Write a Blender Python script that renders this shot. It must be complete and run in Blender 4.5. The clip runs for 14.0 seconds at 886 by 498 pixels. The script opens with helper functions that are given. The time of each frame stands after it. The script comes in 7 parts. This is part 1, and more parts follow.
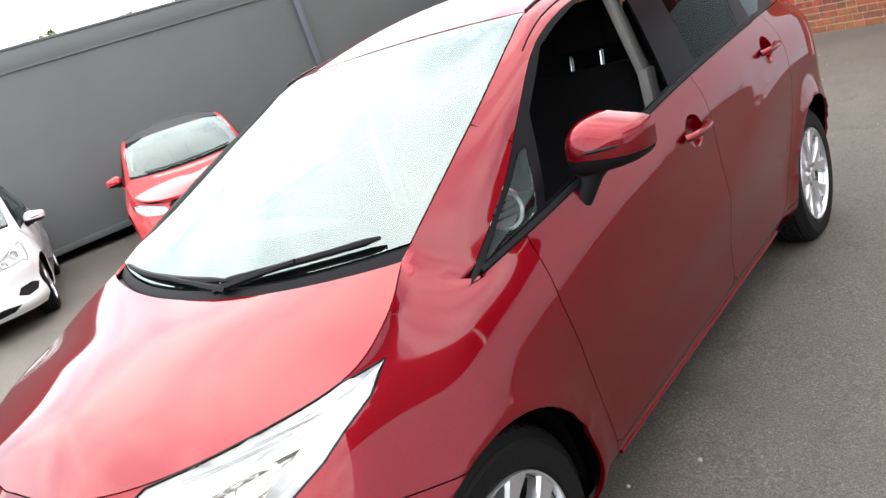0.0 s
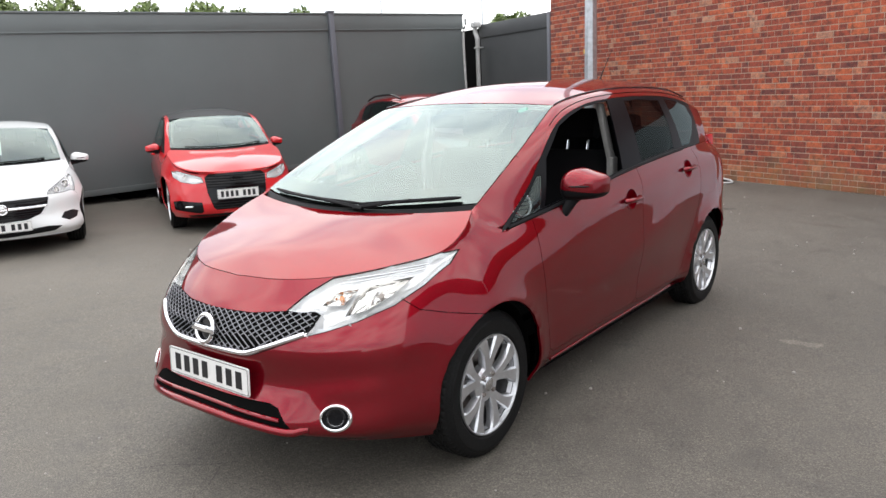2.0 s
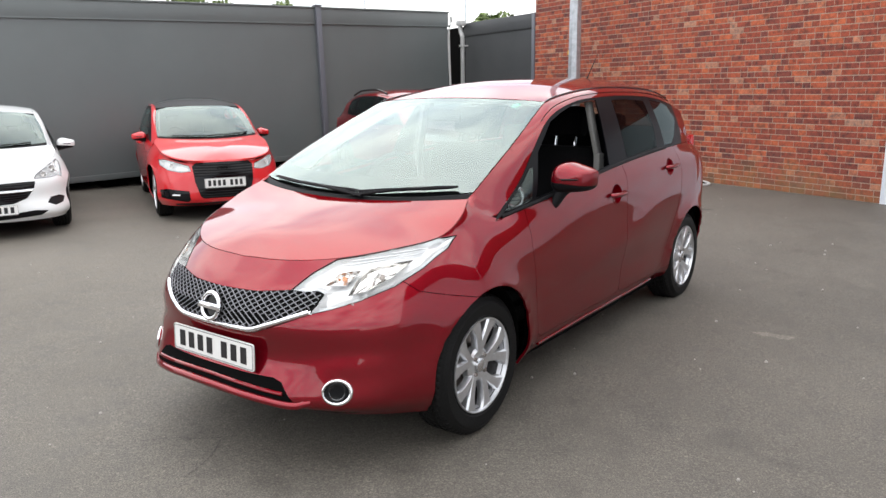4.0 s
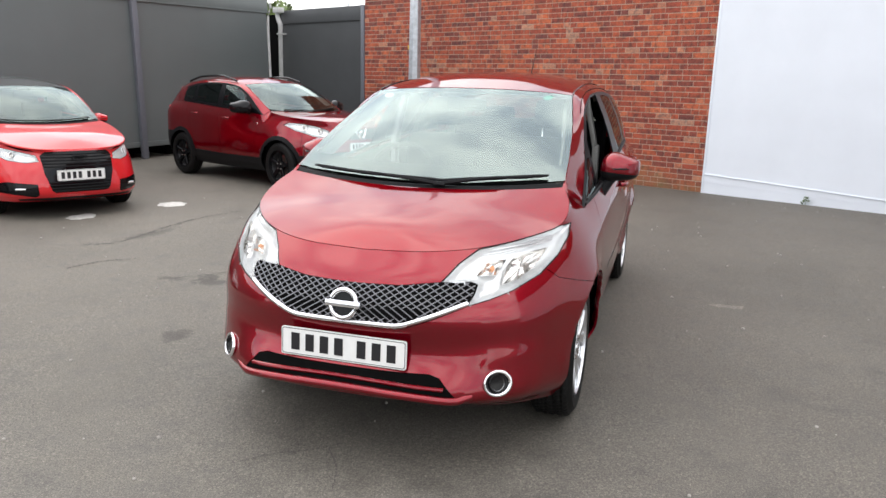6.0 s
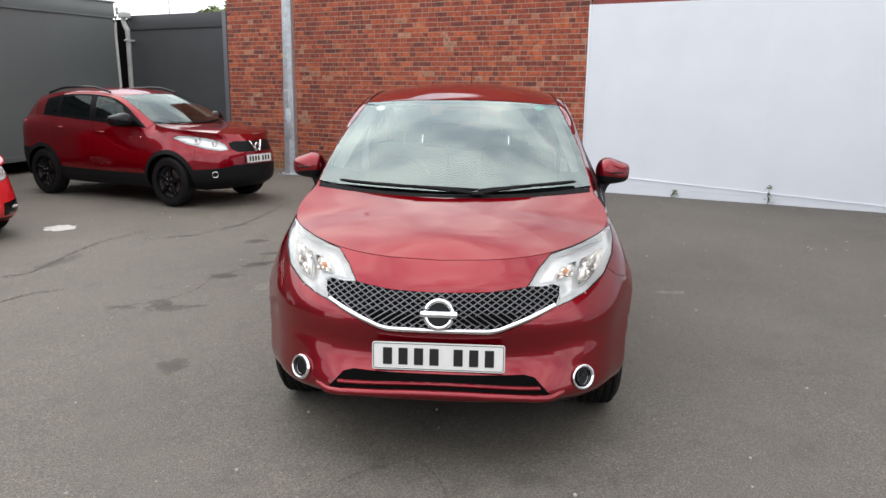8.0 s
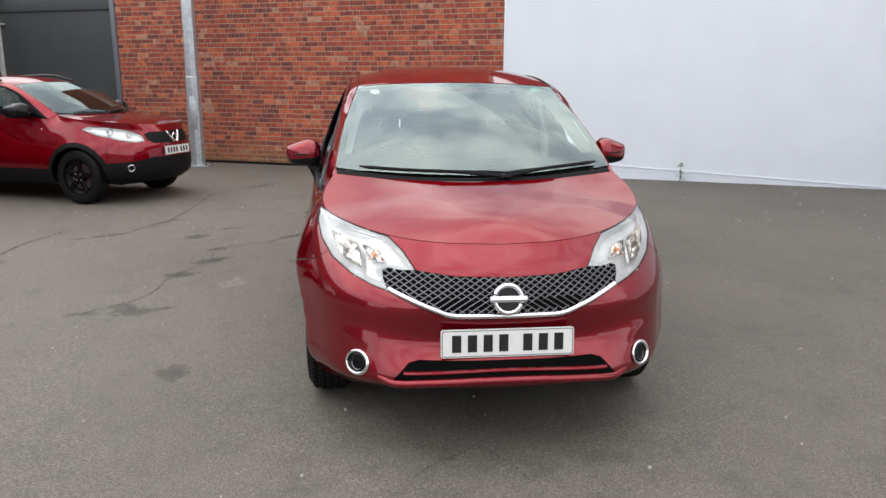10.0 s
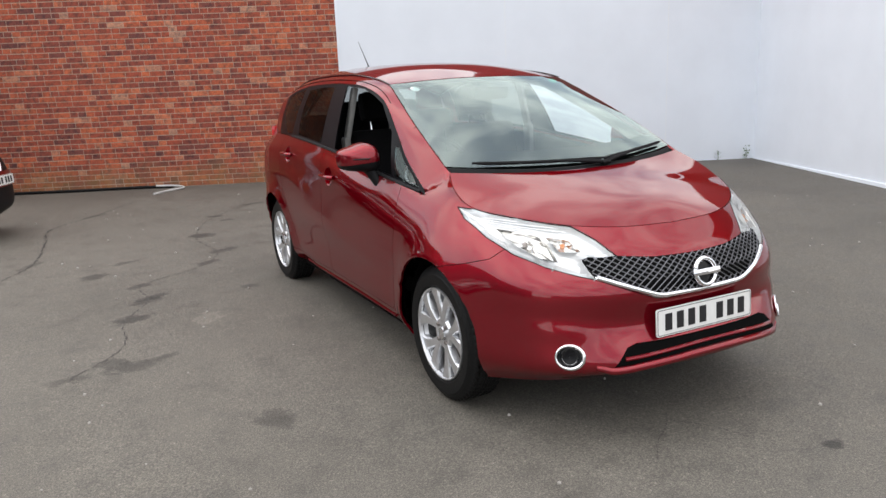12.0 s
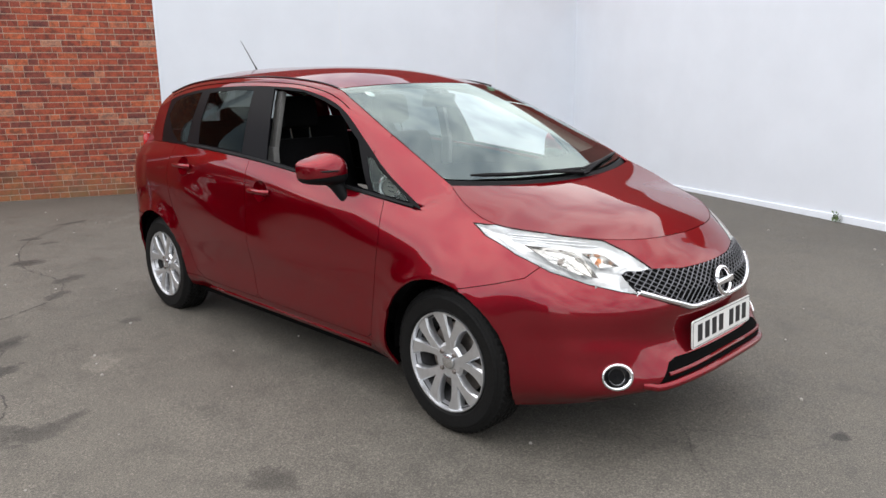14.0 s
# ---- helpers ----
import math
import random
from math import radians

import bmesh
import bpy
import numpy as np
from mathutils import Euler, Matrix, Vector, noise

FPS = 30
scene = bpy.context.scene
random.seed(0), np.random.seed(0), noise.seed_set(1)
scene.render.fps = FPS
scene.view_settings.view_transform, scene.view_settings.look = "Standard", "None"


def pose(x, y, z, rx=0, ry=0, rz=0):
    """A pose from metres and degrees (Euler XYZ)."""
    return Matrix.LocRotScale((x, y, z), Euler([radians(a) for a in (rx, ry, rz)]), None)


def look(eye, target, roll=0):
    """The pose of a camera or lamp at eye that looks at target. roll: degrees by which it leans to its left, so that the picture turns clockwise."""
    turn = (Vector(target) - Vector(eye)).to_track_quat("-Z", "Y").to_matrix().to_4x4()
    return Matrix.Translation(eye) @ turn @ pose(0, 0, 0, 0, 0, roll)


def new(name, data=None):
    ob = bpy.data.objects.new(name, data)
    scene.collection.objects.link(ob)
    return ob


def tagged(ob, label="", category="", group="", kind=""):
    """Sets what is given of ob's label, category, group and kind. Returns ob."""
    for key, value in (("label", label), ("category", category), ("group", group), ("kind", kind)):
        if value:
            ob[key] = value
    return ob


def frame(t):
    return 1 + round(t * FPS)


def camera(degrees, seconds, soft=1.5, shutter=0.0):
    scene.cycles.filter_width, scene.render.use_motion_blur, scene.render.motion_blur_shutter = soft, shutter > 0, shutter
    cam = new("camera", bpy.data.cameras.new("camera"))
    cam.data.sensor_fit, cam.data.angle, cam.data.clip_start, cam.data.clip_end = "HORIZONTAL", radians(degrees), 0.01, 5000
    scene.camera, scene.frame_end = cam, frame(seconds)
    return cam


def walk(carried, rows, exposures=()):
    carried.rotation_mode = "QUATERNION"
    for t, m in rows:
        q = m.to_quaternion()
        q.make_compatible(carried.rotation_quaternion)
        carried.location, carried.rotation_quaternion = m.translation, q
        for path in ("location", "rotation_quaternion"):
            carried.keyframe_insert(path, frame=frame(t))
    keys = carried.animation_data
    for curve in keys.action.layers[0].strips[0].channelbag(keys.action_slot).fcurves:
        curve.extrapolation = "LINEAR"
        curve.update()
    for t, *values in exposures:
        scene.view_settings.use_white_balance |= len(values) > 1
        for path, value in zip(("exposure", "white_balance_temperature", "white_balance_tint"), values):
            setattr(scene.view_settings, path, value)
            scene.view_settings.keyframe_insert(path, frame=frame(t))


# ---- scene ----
cam = camera(61.9, 14.0)
PATH = [
    (0, (1.791, -0.943, 1.437), (0.458, 0.441, 0.883), -18.2),
    (0.5, (2.026, -1.393, 1.469), (0.707, -0.001, 0.902), -19.9),
    (1, (2.181, -1.856, 1.455), (0.904, -0.417, 0.908), -17.3),
    (1.5, (2.386, -2.166, 1.476), (1.142, -0.673, 1.007), -12.2),
    (2, (2.462, -2.377, 1.490), (1.247, -0.843, 1.074), -2.4),
    (2.5, (2.496, -2.479, 1.487), (1.330, -0.909, 1.070), 0.7),
    (3, (2.570, -2.469, 1.474), (1.370, -0.925, 1.052), 0.5),
    (3.2, (2.604, -2.462, 1.476), (1.387, -0.930, 1.061), 0.2),
    (5.3, (1.782, -2.950, 1.432), (0.894, -1.214, 0.988), 0.9),
    (5.5, (1.612, -3.027, 1.419), (0.788, -1.252, 1.006), 2.3),
    (6, (1.152, -3.230, 1.441), (0.569, -1.367, 1.006), 1.5),
    (6.5, (0.783, -3.294, 1.413), (0.366, -1.394, 0.950), -0.6),
    (7, (0.422, -3.457, 1.439), (0.217, -1.514, 1.013), -0.2),
    (7.5, (0.249, -3.514, 1.438), (0.091, -1.562, 1.032), 0.2),
    (8, (0.192, -3.530, 1.465), (0.064, -1.577, 1.051), 0.8),
    (8.2, (0.186, -3.537, 1.461), (0.062, -1.587, 1.036), 0.9),
    (10.5, (-0.899, -3.365, 1.437), (-0.555, -1.449, 0.978), -0.8),
    (11, (-1.331, -3.213, 1.438), (-0.819, -1.342, 0.951), -1.1),
    (11.2, (-1.533, -3.161, 1.437), (-0.918, -1.313, 0.981), -0.4),
    (11.5, (-1.799, -3.091, 1.438), (-1.060, -1.292, 0.971), -0.7),
    (12, (-2.225, -2.854, 1.404), (-1.338, -1.116, 0.963), -2.4),
    (12.5, (-2.525, -2.598, 1.420), (-1.435, -0.981, 0.978), -0.3),
    (13, (-2.712, -2.319, 1.416), (-1.460, -0.815, 1.003), -0.8),
    (13.5, (-2.748, -2.123, 1.400), (-1.416, -0.689, 0.987), -1.1),
    (14, (-2.841, -2.041, 1.406), (-1.464, -0.656, 0.975), -0.8),
]
walk(cam, [(t, look(eye, target, roll)) for t, eye, target, roll in PATH], ((0.0, 0.82), (0.5, 0.50), (1.0, 0.36), (1.5, 0.31), (2.0, 0.27), (3.0, 0.30), (5.5, 0.38), (6.5, 0.26), (7.5, 0.14), (10.5, 0.10), (14.0, 0.10)))

# ---- sky and light: a bright, thinly overcast day ----
SUN_AT = (-0.62, 0.24, 1.0)
world = bpy.data.worlds.new("sky")
scene.world = world
world.use_nodes = True
wn, wl = world.node_tree.nodes, world.node_tree.links
wn.clear()
w_out = wn.new("ShaderNodeOutputWorld")
w_bg = wn.new("ShaderNodeBackground")
w_sky = wn.new("ShaderNodeTexSky")
w_sky.sky_type, w_sky.sun_disc = "NISHITA", False
w_sky.sun_elevation, w_sky.sun_rotation = radians(56), radians(-69)
w_dim = wn.new("ShaderNodeMix")
w_dim.data_type, w_dim.blend_type = "RGBA", "MULTIPLY"
w_dim.inputs[0].default_value = 1.0
w_dim.inputs[7].default_value = (0.14, 0.14, 0.14, 1)
w_co = wn.new("ShaderNodeTexCoord")
w_map = wn.new("ShaderNodeMapping")
w_map.inputs["Scale"].default_value = (1.0, 1.0, 1.3)
w_noise = wn.new("ShaderNodeTexNoise")
w_noise.inputs["Scale"].default_value = 4.2
w_noise.inputs["Detail"].default_value = 7.0
w_noise.inputs["Roughness"].default_value = 0.6
w_ramp = wn.new("ShaderNodeValToRGB")
w_ramp.color_ramp.elements[0].position, w_ramp.color_ramp.elements[0].color = 0.37, (0.33, 0.33, 0.33, 1)
w_ramp.color_ramp.elements[1].position, w_ramp.color_ramp.elements[1].color = 0.62, (1, 1, 1, 1)
w_mix = wn.new("ShaderNodeMix")
w_mix.data_type = "RGBA"
w_mix.inputs[7].default_value = (1.79, 1.77, 1.76, 1)
wl.new(w_co.outputs["Generated"], w_map.inputs["Vector"])
wl.new(w_map.outputs["Vector"], w_noise.inputs["Vector"])
wl.new(w_noise.outputs["Fac"], w_ramp.inputs["Fac"])
wl.new(w_sky.outputs["Color"], w_dim.inputs[6])
wl.new(w_ramp.outputs["Color"], w_mix.inputs[0])
wl.new(w_dim.outputs[2], w_mix.inputs[6])
# an overcast sky is brighter overhead than at the horizon
w_sep = wn.new("ShaderNodeSeparateXYZ")
w_up = wn.new("ShaderNodeMapRange")
w_up.inputs["From Min"].default_value, w_up.inputs["From Max"].default_value = 0.0, 1.0
w_up.inputs["To Min"].default_value, w_up.inputs["To Max"].default_value = 0.78, 1.04
w_mul = wn.new("ShaderNodeVectorMath")
w_mul.operation = "SCALE"
wl.new(w_co.outputs["Generated"], w_sep.inputs[0])
wl.new(w_sep.outputs["Z"], w_up.inputs["Value"])
# the hidden sun lights up the cloud round it
w_dot = wn.new("ShaderNodeVectorMath")
w_dot.operation = "DOT_PRODUCT"
w_dot.inputs[1].default_value = Vector(SUN_AT).normalized()
w_glow = wn.new("ShaderNodeMapRange")
w_glow.interpolation_type = "SMOOTHSTEP"
w_glow.inputs["From Min"].default_value, w_glow.inputs["From Max"].default_value = 0.50, 1.0
w_glow.inputs["To Min"].default_value, w_glow.inputs["To Max"].default_value = 0.97, 1.08
w_both = wn.new("ShaderNodeMath")
w_both.operation = "MULTIPLY"
wl.new(w_co.outputs["Generated"], w_dot.inputs[0])
wl.new(w_dot.outputs["Value"], w_glow.inputs["Value"])
wl.new(w_up.outputs[0], w_both.inputs[0])
wl.new(w_glow.outputs[0], w_both.inputs[1])
wl.new(w_mix.outputs[2], w_mul.inputs[0])
wl.new(w_both.outputs[0], w_mul.inputs["Scale"])
wl.new(w_mul.outputs["Vector"], w_bg.inputs["Color"])
wl.new(w_bg.outputs["Background"], w_out.inputs["Surface"])
w_bg.inputs["Strength"].default_value = 1.36

sun = new("sun", bpy.data.lights.new("sun", "SUN"))
sun.data.energy, sun.data.angle, sun.data.color = 0.75, radians(100), (1.0, 0.96, 0.9)
sun.matrix_world = look(Vector(SUN_AT) * 14, (0, 0, 0))

# ---- materials ----
def material(name):
    m = bpy.data.materials.new(name)
    m.use_nodes = True
    return m, m.node_tree.nodes, m.node_tree.links, m.node_tree.nodes["Principled BSDF"]


def coords(n, l, scale=(1, 1, 1), kind="Object"):
    co, mp = n.new("ShaderNodeTexCoord"), n.new("ShaderNodeMapping")
    mp.inputs["Scale"].default_value = scale
    l.new(co.outputs[kind], mp.inputs["Vector"])
    return mp.outputs["Vector"]


def noise_tex(n, l, vec, scale, detail=4.0, rough=0.55):
    t = n.new("ShaderNodeTexNoise")
    t.inputs["Scale"].default_value, t.inputs["Detail"].default_value, t.inputs["Roughness"].default_value = scale, detail, rough
    l.new(vec, t.inputs["Vector"])
    return t.outputs["Fac"]


def ramp(n, l, fac, *stops):
    r = n.new("ShaderNodeValToRGB")
    while len(r.color_ramp.elements) < len(stops):
        r.color_ramp.elements.new(0.5)
    for e, (pos, c) in zip(r.color_ramp.elements, stops):
        e.position = pos
        e.color = (*c, 1) if len(c) == 3 else (c[0], c[0], c[0], 1)
    l.new(fac, r.inputs["Fac"])
    return r.outputs["Color"]


def mixed(n, l, fac, a, b, blend="MIX"):
    m = n.new("ShaderNodeMix")
    m.data_type, m.blend_type = "RGBA", blend
    for slot, v in ((0, fac), (6, a), (7, b)):
        if isinstance(v, (int, float)):
            m.inputs[slot].default_value = v
        elif isinstance(v, tuple):
            m.inputs[slot].default_value = (*v, 1)
        else:
            l.new(v, m.inputs[slot])
    return m.outputs[2]


def bumped(n, l, b, height, strength=0.3, distance=0.01):
    u = n.new("ShaderNodeBump")
    u.inputs["Strength"].default_value, u.inputs["Distance"].default_value = strength, distance
    l.new(height, u.inputs["Height"])
    l.new(u.outputs["Normal"], b.inputs["Normal"])


def plain(name, color, rough=0.5, metal=0.0, vary=0.12, scale=40.0, coat=0.0, bump=0.0, spec=0.5):
    m, n, l, b = material(name)
    vec = coords(n, l)
    f = noise_tex(n, l, vec, scale)
    lo = tuple(c * (1 - vary) for c in color)
    hi = tuple(min(1, c * (1 + vary)) for c in color)
    l.new(ramp(n, l, f, (0.3, lo), (0.7, hi)), b.inputs["Base Color"])
    b.inputs["Roughness"].default_value, b.inputs["Metallic"].default_value = rough, metal
    b.inputs["Coat Weight"].default_value, b.inputs["Coat Roughness"].default_value = coat, 0.03
    b.inputs["Specular IOR Level"].default_value = spec
    if bump:
        bumped(n, l, b, f, bump, 0.002)
    return m


def car_paint(name, color, metal=0.6, rough=0.32, flake=0.25):
    m, n, l, b = material(name)
    vec = coords(n, l)
    grain = noise_tex(n, l, vec, 900.0, 1.0)
    dirt = noise_tex(n, l, vec, 3.0, 5.0)
    c = ramp(n, l, grain, (0.35, tuple(x * (1 - flake) for x in color)), (0.65, tuple(min(1, x * (1 + flake)) for x in color)))
    l.new(c, b.inputs["Base Color"])
    b.inputs["Metallic"].default_value, b.inputs["Roughness"].default_value = metal, rough
    b.inputs["Coat Weight"].default_value = 1.0
    l.new(ramp(n, l, dirt, (0.35, (0.015,)), (0.75, (0.06,))), b.inputs["Coat Roughness"])
    b.inputs["Coat IOR"].default_value = 1.54
    if metal > 0.3:
        b.inputs["Specular Tint"].default_value = (*(min(1, c * 2.2) for c in color), 1)
    b.inputs["Specular IOR Level"].default_value = 0.0 if metal > 0.3 else 0.3
    return m


def glass_mat(name, tint, ior=1.5, base=0.0, sheen=(0.84, 0.98, 0.955)):
    m = bpy.data.materials.new(name)
    m.use_nodes = True
    n, l = m.node_tree.nodes, m.node_tree.links
    n.clear()
    out, mix = n.new("ShaderNodeOutputMaterial"), n.new("ShaderNodeMixShader")
    tr, gl, fr = n.new("ShaderNodeBsdfTransparent"), n.new("ShaderNodeBsdfGlossy"), n.new("ShaderNodeFresnel")
    tr.inputs["Color"].default_value = (*tint, 1)
    gl.inputs["Roughness"].default_value = 0.0
    gl.inputs["Color"].default_value = (*sheen, 1)
    fr.inputs["IOR"].default_value = ior
    add = n.new("ShaderNodeMath")
    add.operation, add.use_clamp = "MULTIPLY_ADD", True
    add.inputs[1].default_value, add.inputs[2].default_value = 1.0, base
    l.new(fr.outputs["Fac"], add.inputs[0])
    l.new(add.outputs[0], mix.inputs["Fac"])
    l.new(tr.outputs["BSDF"], mix.inputs[1])
    l.new(gl.outputs["BSDF"], mix.inputs[2])
    l.new(mix.outputs["Shader"], out.inputs["Surface"])
    return m


RED = car_paint("deep_red_metallic_paint", (0.215, 0.0006, 0.0085), 0.74, 0.31)
RED_Q = car_paint("crimson_metallic_paint", (0.225, 0.0007, 0.0085), 0.74, 0.31)
SCARLET = car_paint("scarlet_solid_paint", (0.58, 0.006, 0.012), 0.0, 0.4, 0.04)
WHITE_PAINT = car_paint("white_solid_paint", (0.77, 0.79, 0.79), 0.0, 0.4, 0.02)
ROOF_BLACK = car_paint("gloss_black_paint", (0.02, 0.02, 0.022), 0.0, 0.3, 0.1)
BLACK = plain("black_plastic_trim", (0.007, 0.007, 0.008), 0.5, bump=0.1, scale=300, spec=0.14)
GLOSS_BLACK = plain("gloss_black_trim", (0.006, 0.006, 0.007), 0.12, spec=0.25)
PILLAR = plain("dark_pillar_film", (0.004, 0.004, 0.005), 0.3, spec=0.06)
# near-black for hidden parts and seams; also paints the shade in gaps
DARK = plain("black_parts_and_shade", (0.003, 0.003, 0.003), 0.95, spec=0.05)
RUBBER = plain("tyre_rubber", (0.010, 0.010, 0.010), 0.5, scale=120, vary=0.3, bump=0.2, spec=0.09)
ALLOY = plain("silver_alloy", (0.66, 0.67, 0.69), 0.30, metal=0.85, vary=0.06, coat=0.4)
BLACK_ALLOY = plain("gloss_black_alloy", (0.004, 0.004, 0.005), 0.25, spec=0.15)
STEEL = plain("worn_brake_steel", (0.28, 0.25, 0.23), 0.45, metal=0.9, vary=0.25)
# dark copy of the rim metal for the shade between the spokes
STEEL_DARK = plain("shaded_rim_barrel", (0.05, 0.05, 0.052), 0.6, metal=0.5, vary=0.3)
CHROME = plain("chrome", (0.88, 0.88, 0.9), 0.06, metal=1.0, vary=0.02)
SATIN = plain("satin_chrome", (0.75, 0.76, 0.78), 0.22, metal=1.0, vary=0.03)
GLASS = glass_mat("windscreen_glass", (0.78, 0.87, 0.86), 1.6, 0.10)
FAR_GLASS = glass_mat("toned_windscreen_glass", (0.62, 0.68, 0.68), 1.5, 0.05)
SIDE_GLASS = glass_mat("side_glass", (0.42, 0.45, 0.44), 1.4, 0.0)
REAR_GLASS = glass_mat("rear_side_glass", (0.20, 0.22, 0.22), 1.12, 0.0)
TINTED = glass_mat("tinted_privacy_glass", (0.06, 0.065, 0.07), 1.3, 0.0)
LAMP_GLASS = glass_mat("clear_lamp_cover", (0.96, 0.96, 0.95), 1.42, 0.0, (1.0, 0.98, 0.95))
TRIM_GREY = plain("grey_pillar_trim", (0.26, 0.255, 0.245), 0.6, vary=0.08)
LAMP_BOWL = plain("smoked_lamp_bowl", (0.24, 0.24, 0.245), 0.12, metal=0.9, vary=0.06, scale=60)
REFLECTOR = plain("lamp_reflector", (0.80, 0.79, 0.77), 0.13, metal=0.95, vary=0.06, scale=60)
LAMP_WHITE = plain("lamp_bezel_white", (0.84, 0.86, 0.88), 0.22, metal=0.5, vary=0.05, coat=0.5)
GRILLE_BAR = plain("dark_chrome_mesh", (0.26, 0.26, 0.28), 0.5, metal=1.0, vary=0.05)
AMBER = plain("amber_bulb", (0.75, 0.27, 0.07), 0.2, coat=0.8)
LAMP_RED = plain("red_lamp_lens", (0.45, 0.01, 0.012), 0.12, coat=1.0)
PLATE_WHITE = plain("white_reflective_plate", (0.78, 0.78, 0.76), 0.35, vary=0.03)
INK = plain("black_lettering", (0.01, 0.01, 0.012), 0.5)
CLOTH = plain("charcoal_seat_cloth", (0.009, 0.009, 0.010), 0.95, vary=0.35, scale=220, bump=0.3, spec=0.1)
DASH = plain("dark_grey_dashboard", (0.05, 0.052, 0.055), 0.7, scale=60)
LINER = plain("pale_headlining", (0.50, 0.48, 0.42), 0.9, scale=80)
PAPER = plain("paper_sticker", (0.80, 0.84, 0.80), 0.6)
GREEN = plain("green_sticker", (0.10, 0.45, 0.30), 0.6)

# ---- mesh helpers ----
def part(name, bm, mat, parent=None, label="", smooth=True, sharp=40):
    """Links a bmesh as one mesh object under a thing or a part."""
    me = bpy.data.meshes.new(name)
    bm.to_mesh(me)
    bm.free()
    if smooth:
        me.polygons.foreach_set("use_smooth", [True] * len(me.polygons))
        me.set_sharp_from_angle(angle=radians(sharp))
    for m in mat if isinstance(mat, (list, tuple)) else [mat]:
        me.materials.append(m)
    ob = new(name, me)
    if parent is not None:
        ob.parent = parent
    if label:
        tagged(ob, label)
    return ob


def thing(name, m, label, category, group="", kind=""):
    ob = new(name)
    ob.empty_display_size = 0.2
    ob.matrix_world = m
    return tagged(ob, label, category, group, kind)


def box(bm, x0, x1, y0, y1, z0, z1, bevel=0.0):
    r = bmesh.ops.create_cube(bm, size=1)
    vs = r["verts"]
    bmesh.ops.scale(bm, vec=(x1 - x0, y1 - y0, z1 - z0), verts=vs)
    bmesh.ops.translate(bm, vec=((x0 + x1) / 2, (y0 + y1) / 2, (z0 + z1) / 2), verts=vs)
    if bevel:
        es = list({e for v in vs for e in v.link_edges})
        bmesh.ops.bevel(bm, geom=es, offset=bevel, segments=2, affect="EDGES", profile=0.6)
    return bm


def boxed(*a, **k):
    return box(bmesh.new(), *a, **k)


def grid_mesh(bm, P, wrap=False, flip=False):
    """Faces over a grid of points, rows by columns."""
    rows, cols = len(P), len(P[0])
    V = [[bm.verts.new(tuple(map(float, p))) for p in r] for r in P]
    for i in range(rows - 1):
        for j in range(cols if wrap else cols - 1):
            k = (j + 1) % cols
            q = (V[i][j], V[i][k], V[i + 1][k], V[i + 1][j])
            bm.faces.new(q[::-1] if flip else q)
    return V


def spline(pts, n, even=True):
    """A smooth curve through a few control points, n samples."""
    P = np.array(pts, float)
    if len(P) == 2:
        return P[0] + np.linspace(0, 1, n)[:, None] * (P[1] - P[0])
    d = np.sqrt(np.linalg.norm(np.diff(P, axis=0), axis=1)) + 1e-9
    T = np.concatenate([[0], np.cumsum(d)])
    M = np.zeros_like(P)
    for i in range(len(P)):
        if i == 0:
            M[i] = (P[1] - P[0]) / d[0]
        elif i == len(P) - 1:
            M[i] = (P[-1] - P[-2]) / d[-1]
        else:
            a, b = (P[i] - P[i - 1]) / d[i - 1], (P[i + 1] - P[i]) / d[i]
            M[i] = (a * d[i] + b * d[i - 1]) / (d[i] + d[i - 1])

    def at(ts):
        out = []
        for t in ts:
            i = int(np.clip(np.searchsorted(T, t) - 1, 0, len(d) - 1))
            h = d[i]
            s = (t - T[i]) / h
            out.append((2 * s**3 - 3 * s**2 + 1) * P[i] + (s**3 - 2 * s**2 + s) * h * M[i] + (-2 * s**3 + 3 * s**2) * P[i + 1] + (s**3 - s**2) * h * M[i + 1])
        return np.array(out)

    if not even:
        return at(np.linspace(0, T[-1], n))
    ts = np.linspace(0, T[-1], 40 * len(P))
    Q = at(ts)
    L = np.concatenate([[0], np.cumsum(np.linalg.norm(np.diff(Q, axis=0), axis=1))])
    return at(np.interp(np.linspace(0, L[-1], n), L, ts))


def f1(pts):
    """A smooth function y(x) through a few (x, y) pairs."""
    Q = spline(pts, 160, even=False)
    return lambda x: np.interp(x, Q[:, 0], Q[:, 1])


def tube(bm, pts, r, sides=8, caps=True, up=(0, 0, 1)):
    """A tube of radius r (or one radius a point) along points."""
    P = [Vector(map(float, p)) for p in pts]
    rows = []
    up = Vector(up)
    for i, p in enumerate(P):
        d = (P[min(i + 1, len(P) - 1)] - P[max(i - 1, 0)]).normalized()
        a = d.cross(up if abs(d.dot(up)) < 0.95 else Vector((1, 0, 0))).normalized()
        b = d.cross(a)
        rad = r[i] if isinstance(r, (list, tuple)) else r
        rows.append([p + a * math.cos(2 * math.pi * k / sides) * rad + b * math.sin(2 * math.pi * k / sides) * rad for k in range(sides)])
    V = grid_mesh(bm, rows, wrap=True)
    if caps:
        bm.faces.new(V[0])
        bm.faces.new(V[-1][::-1])
    return bm


def lathe(bm, prof, steps=48, axis="x"):
    """Turns a profile of (along the axis, radius) pairs."""
    rows = []
    for a, r in prof:
        row = []
        for k in range(steps):
            t = 2 * math.pi * k / steps
            c, s = r * math.cos(t), r * math.sin(t)
            row.append((a, c, s) if axis == "x" else (c, s, a) if axis == "z" else (c, a, s))
        rows.append(row)
    grid_mesh(bm, rows, wrap=True)
    return bm


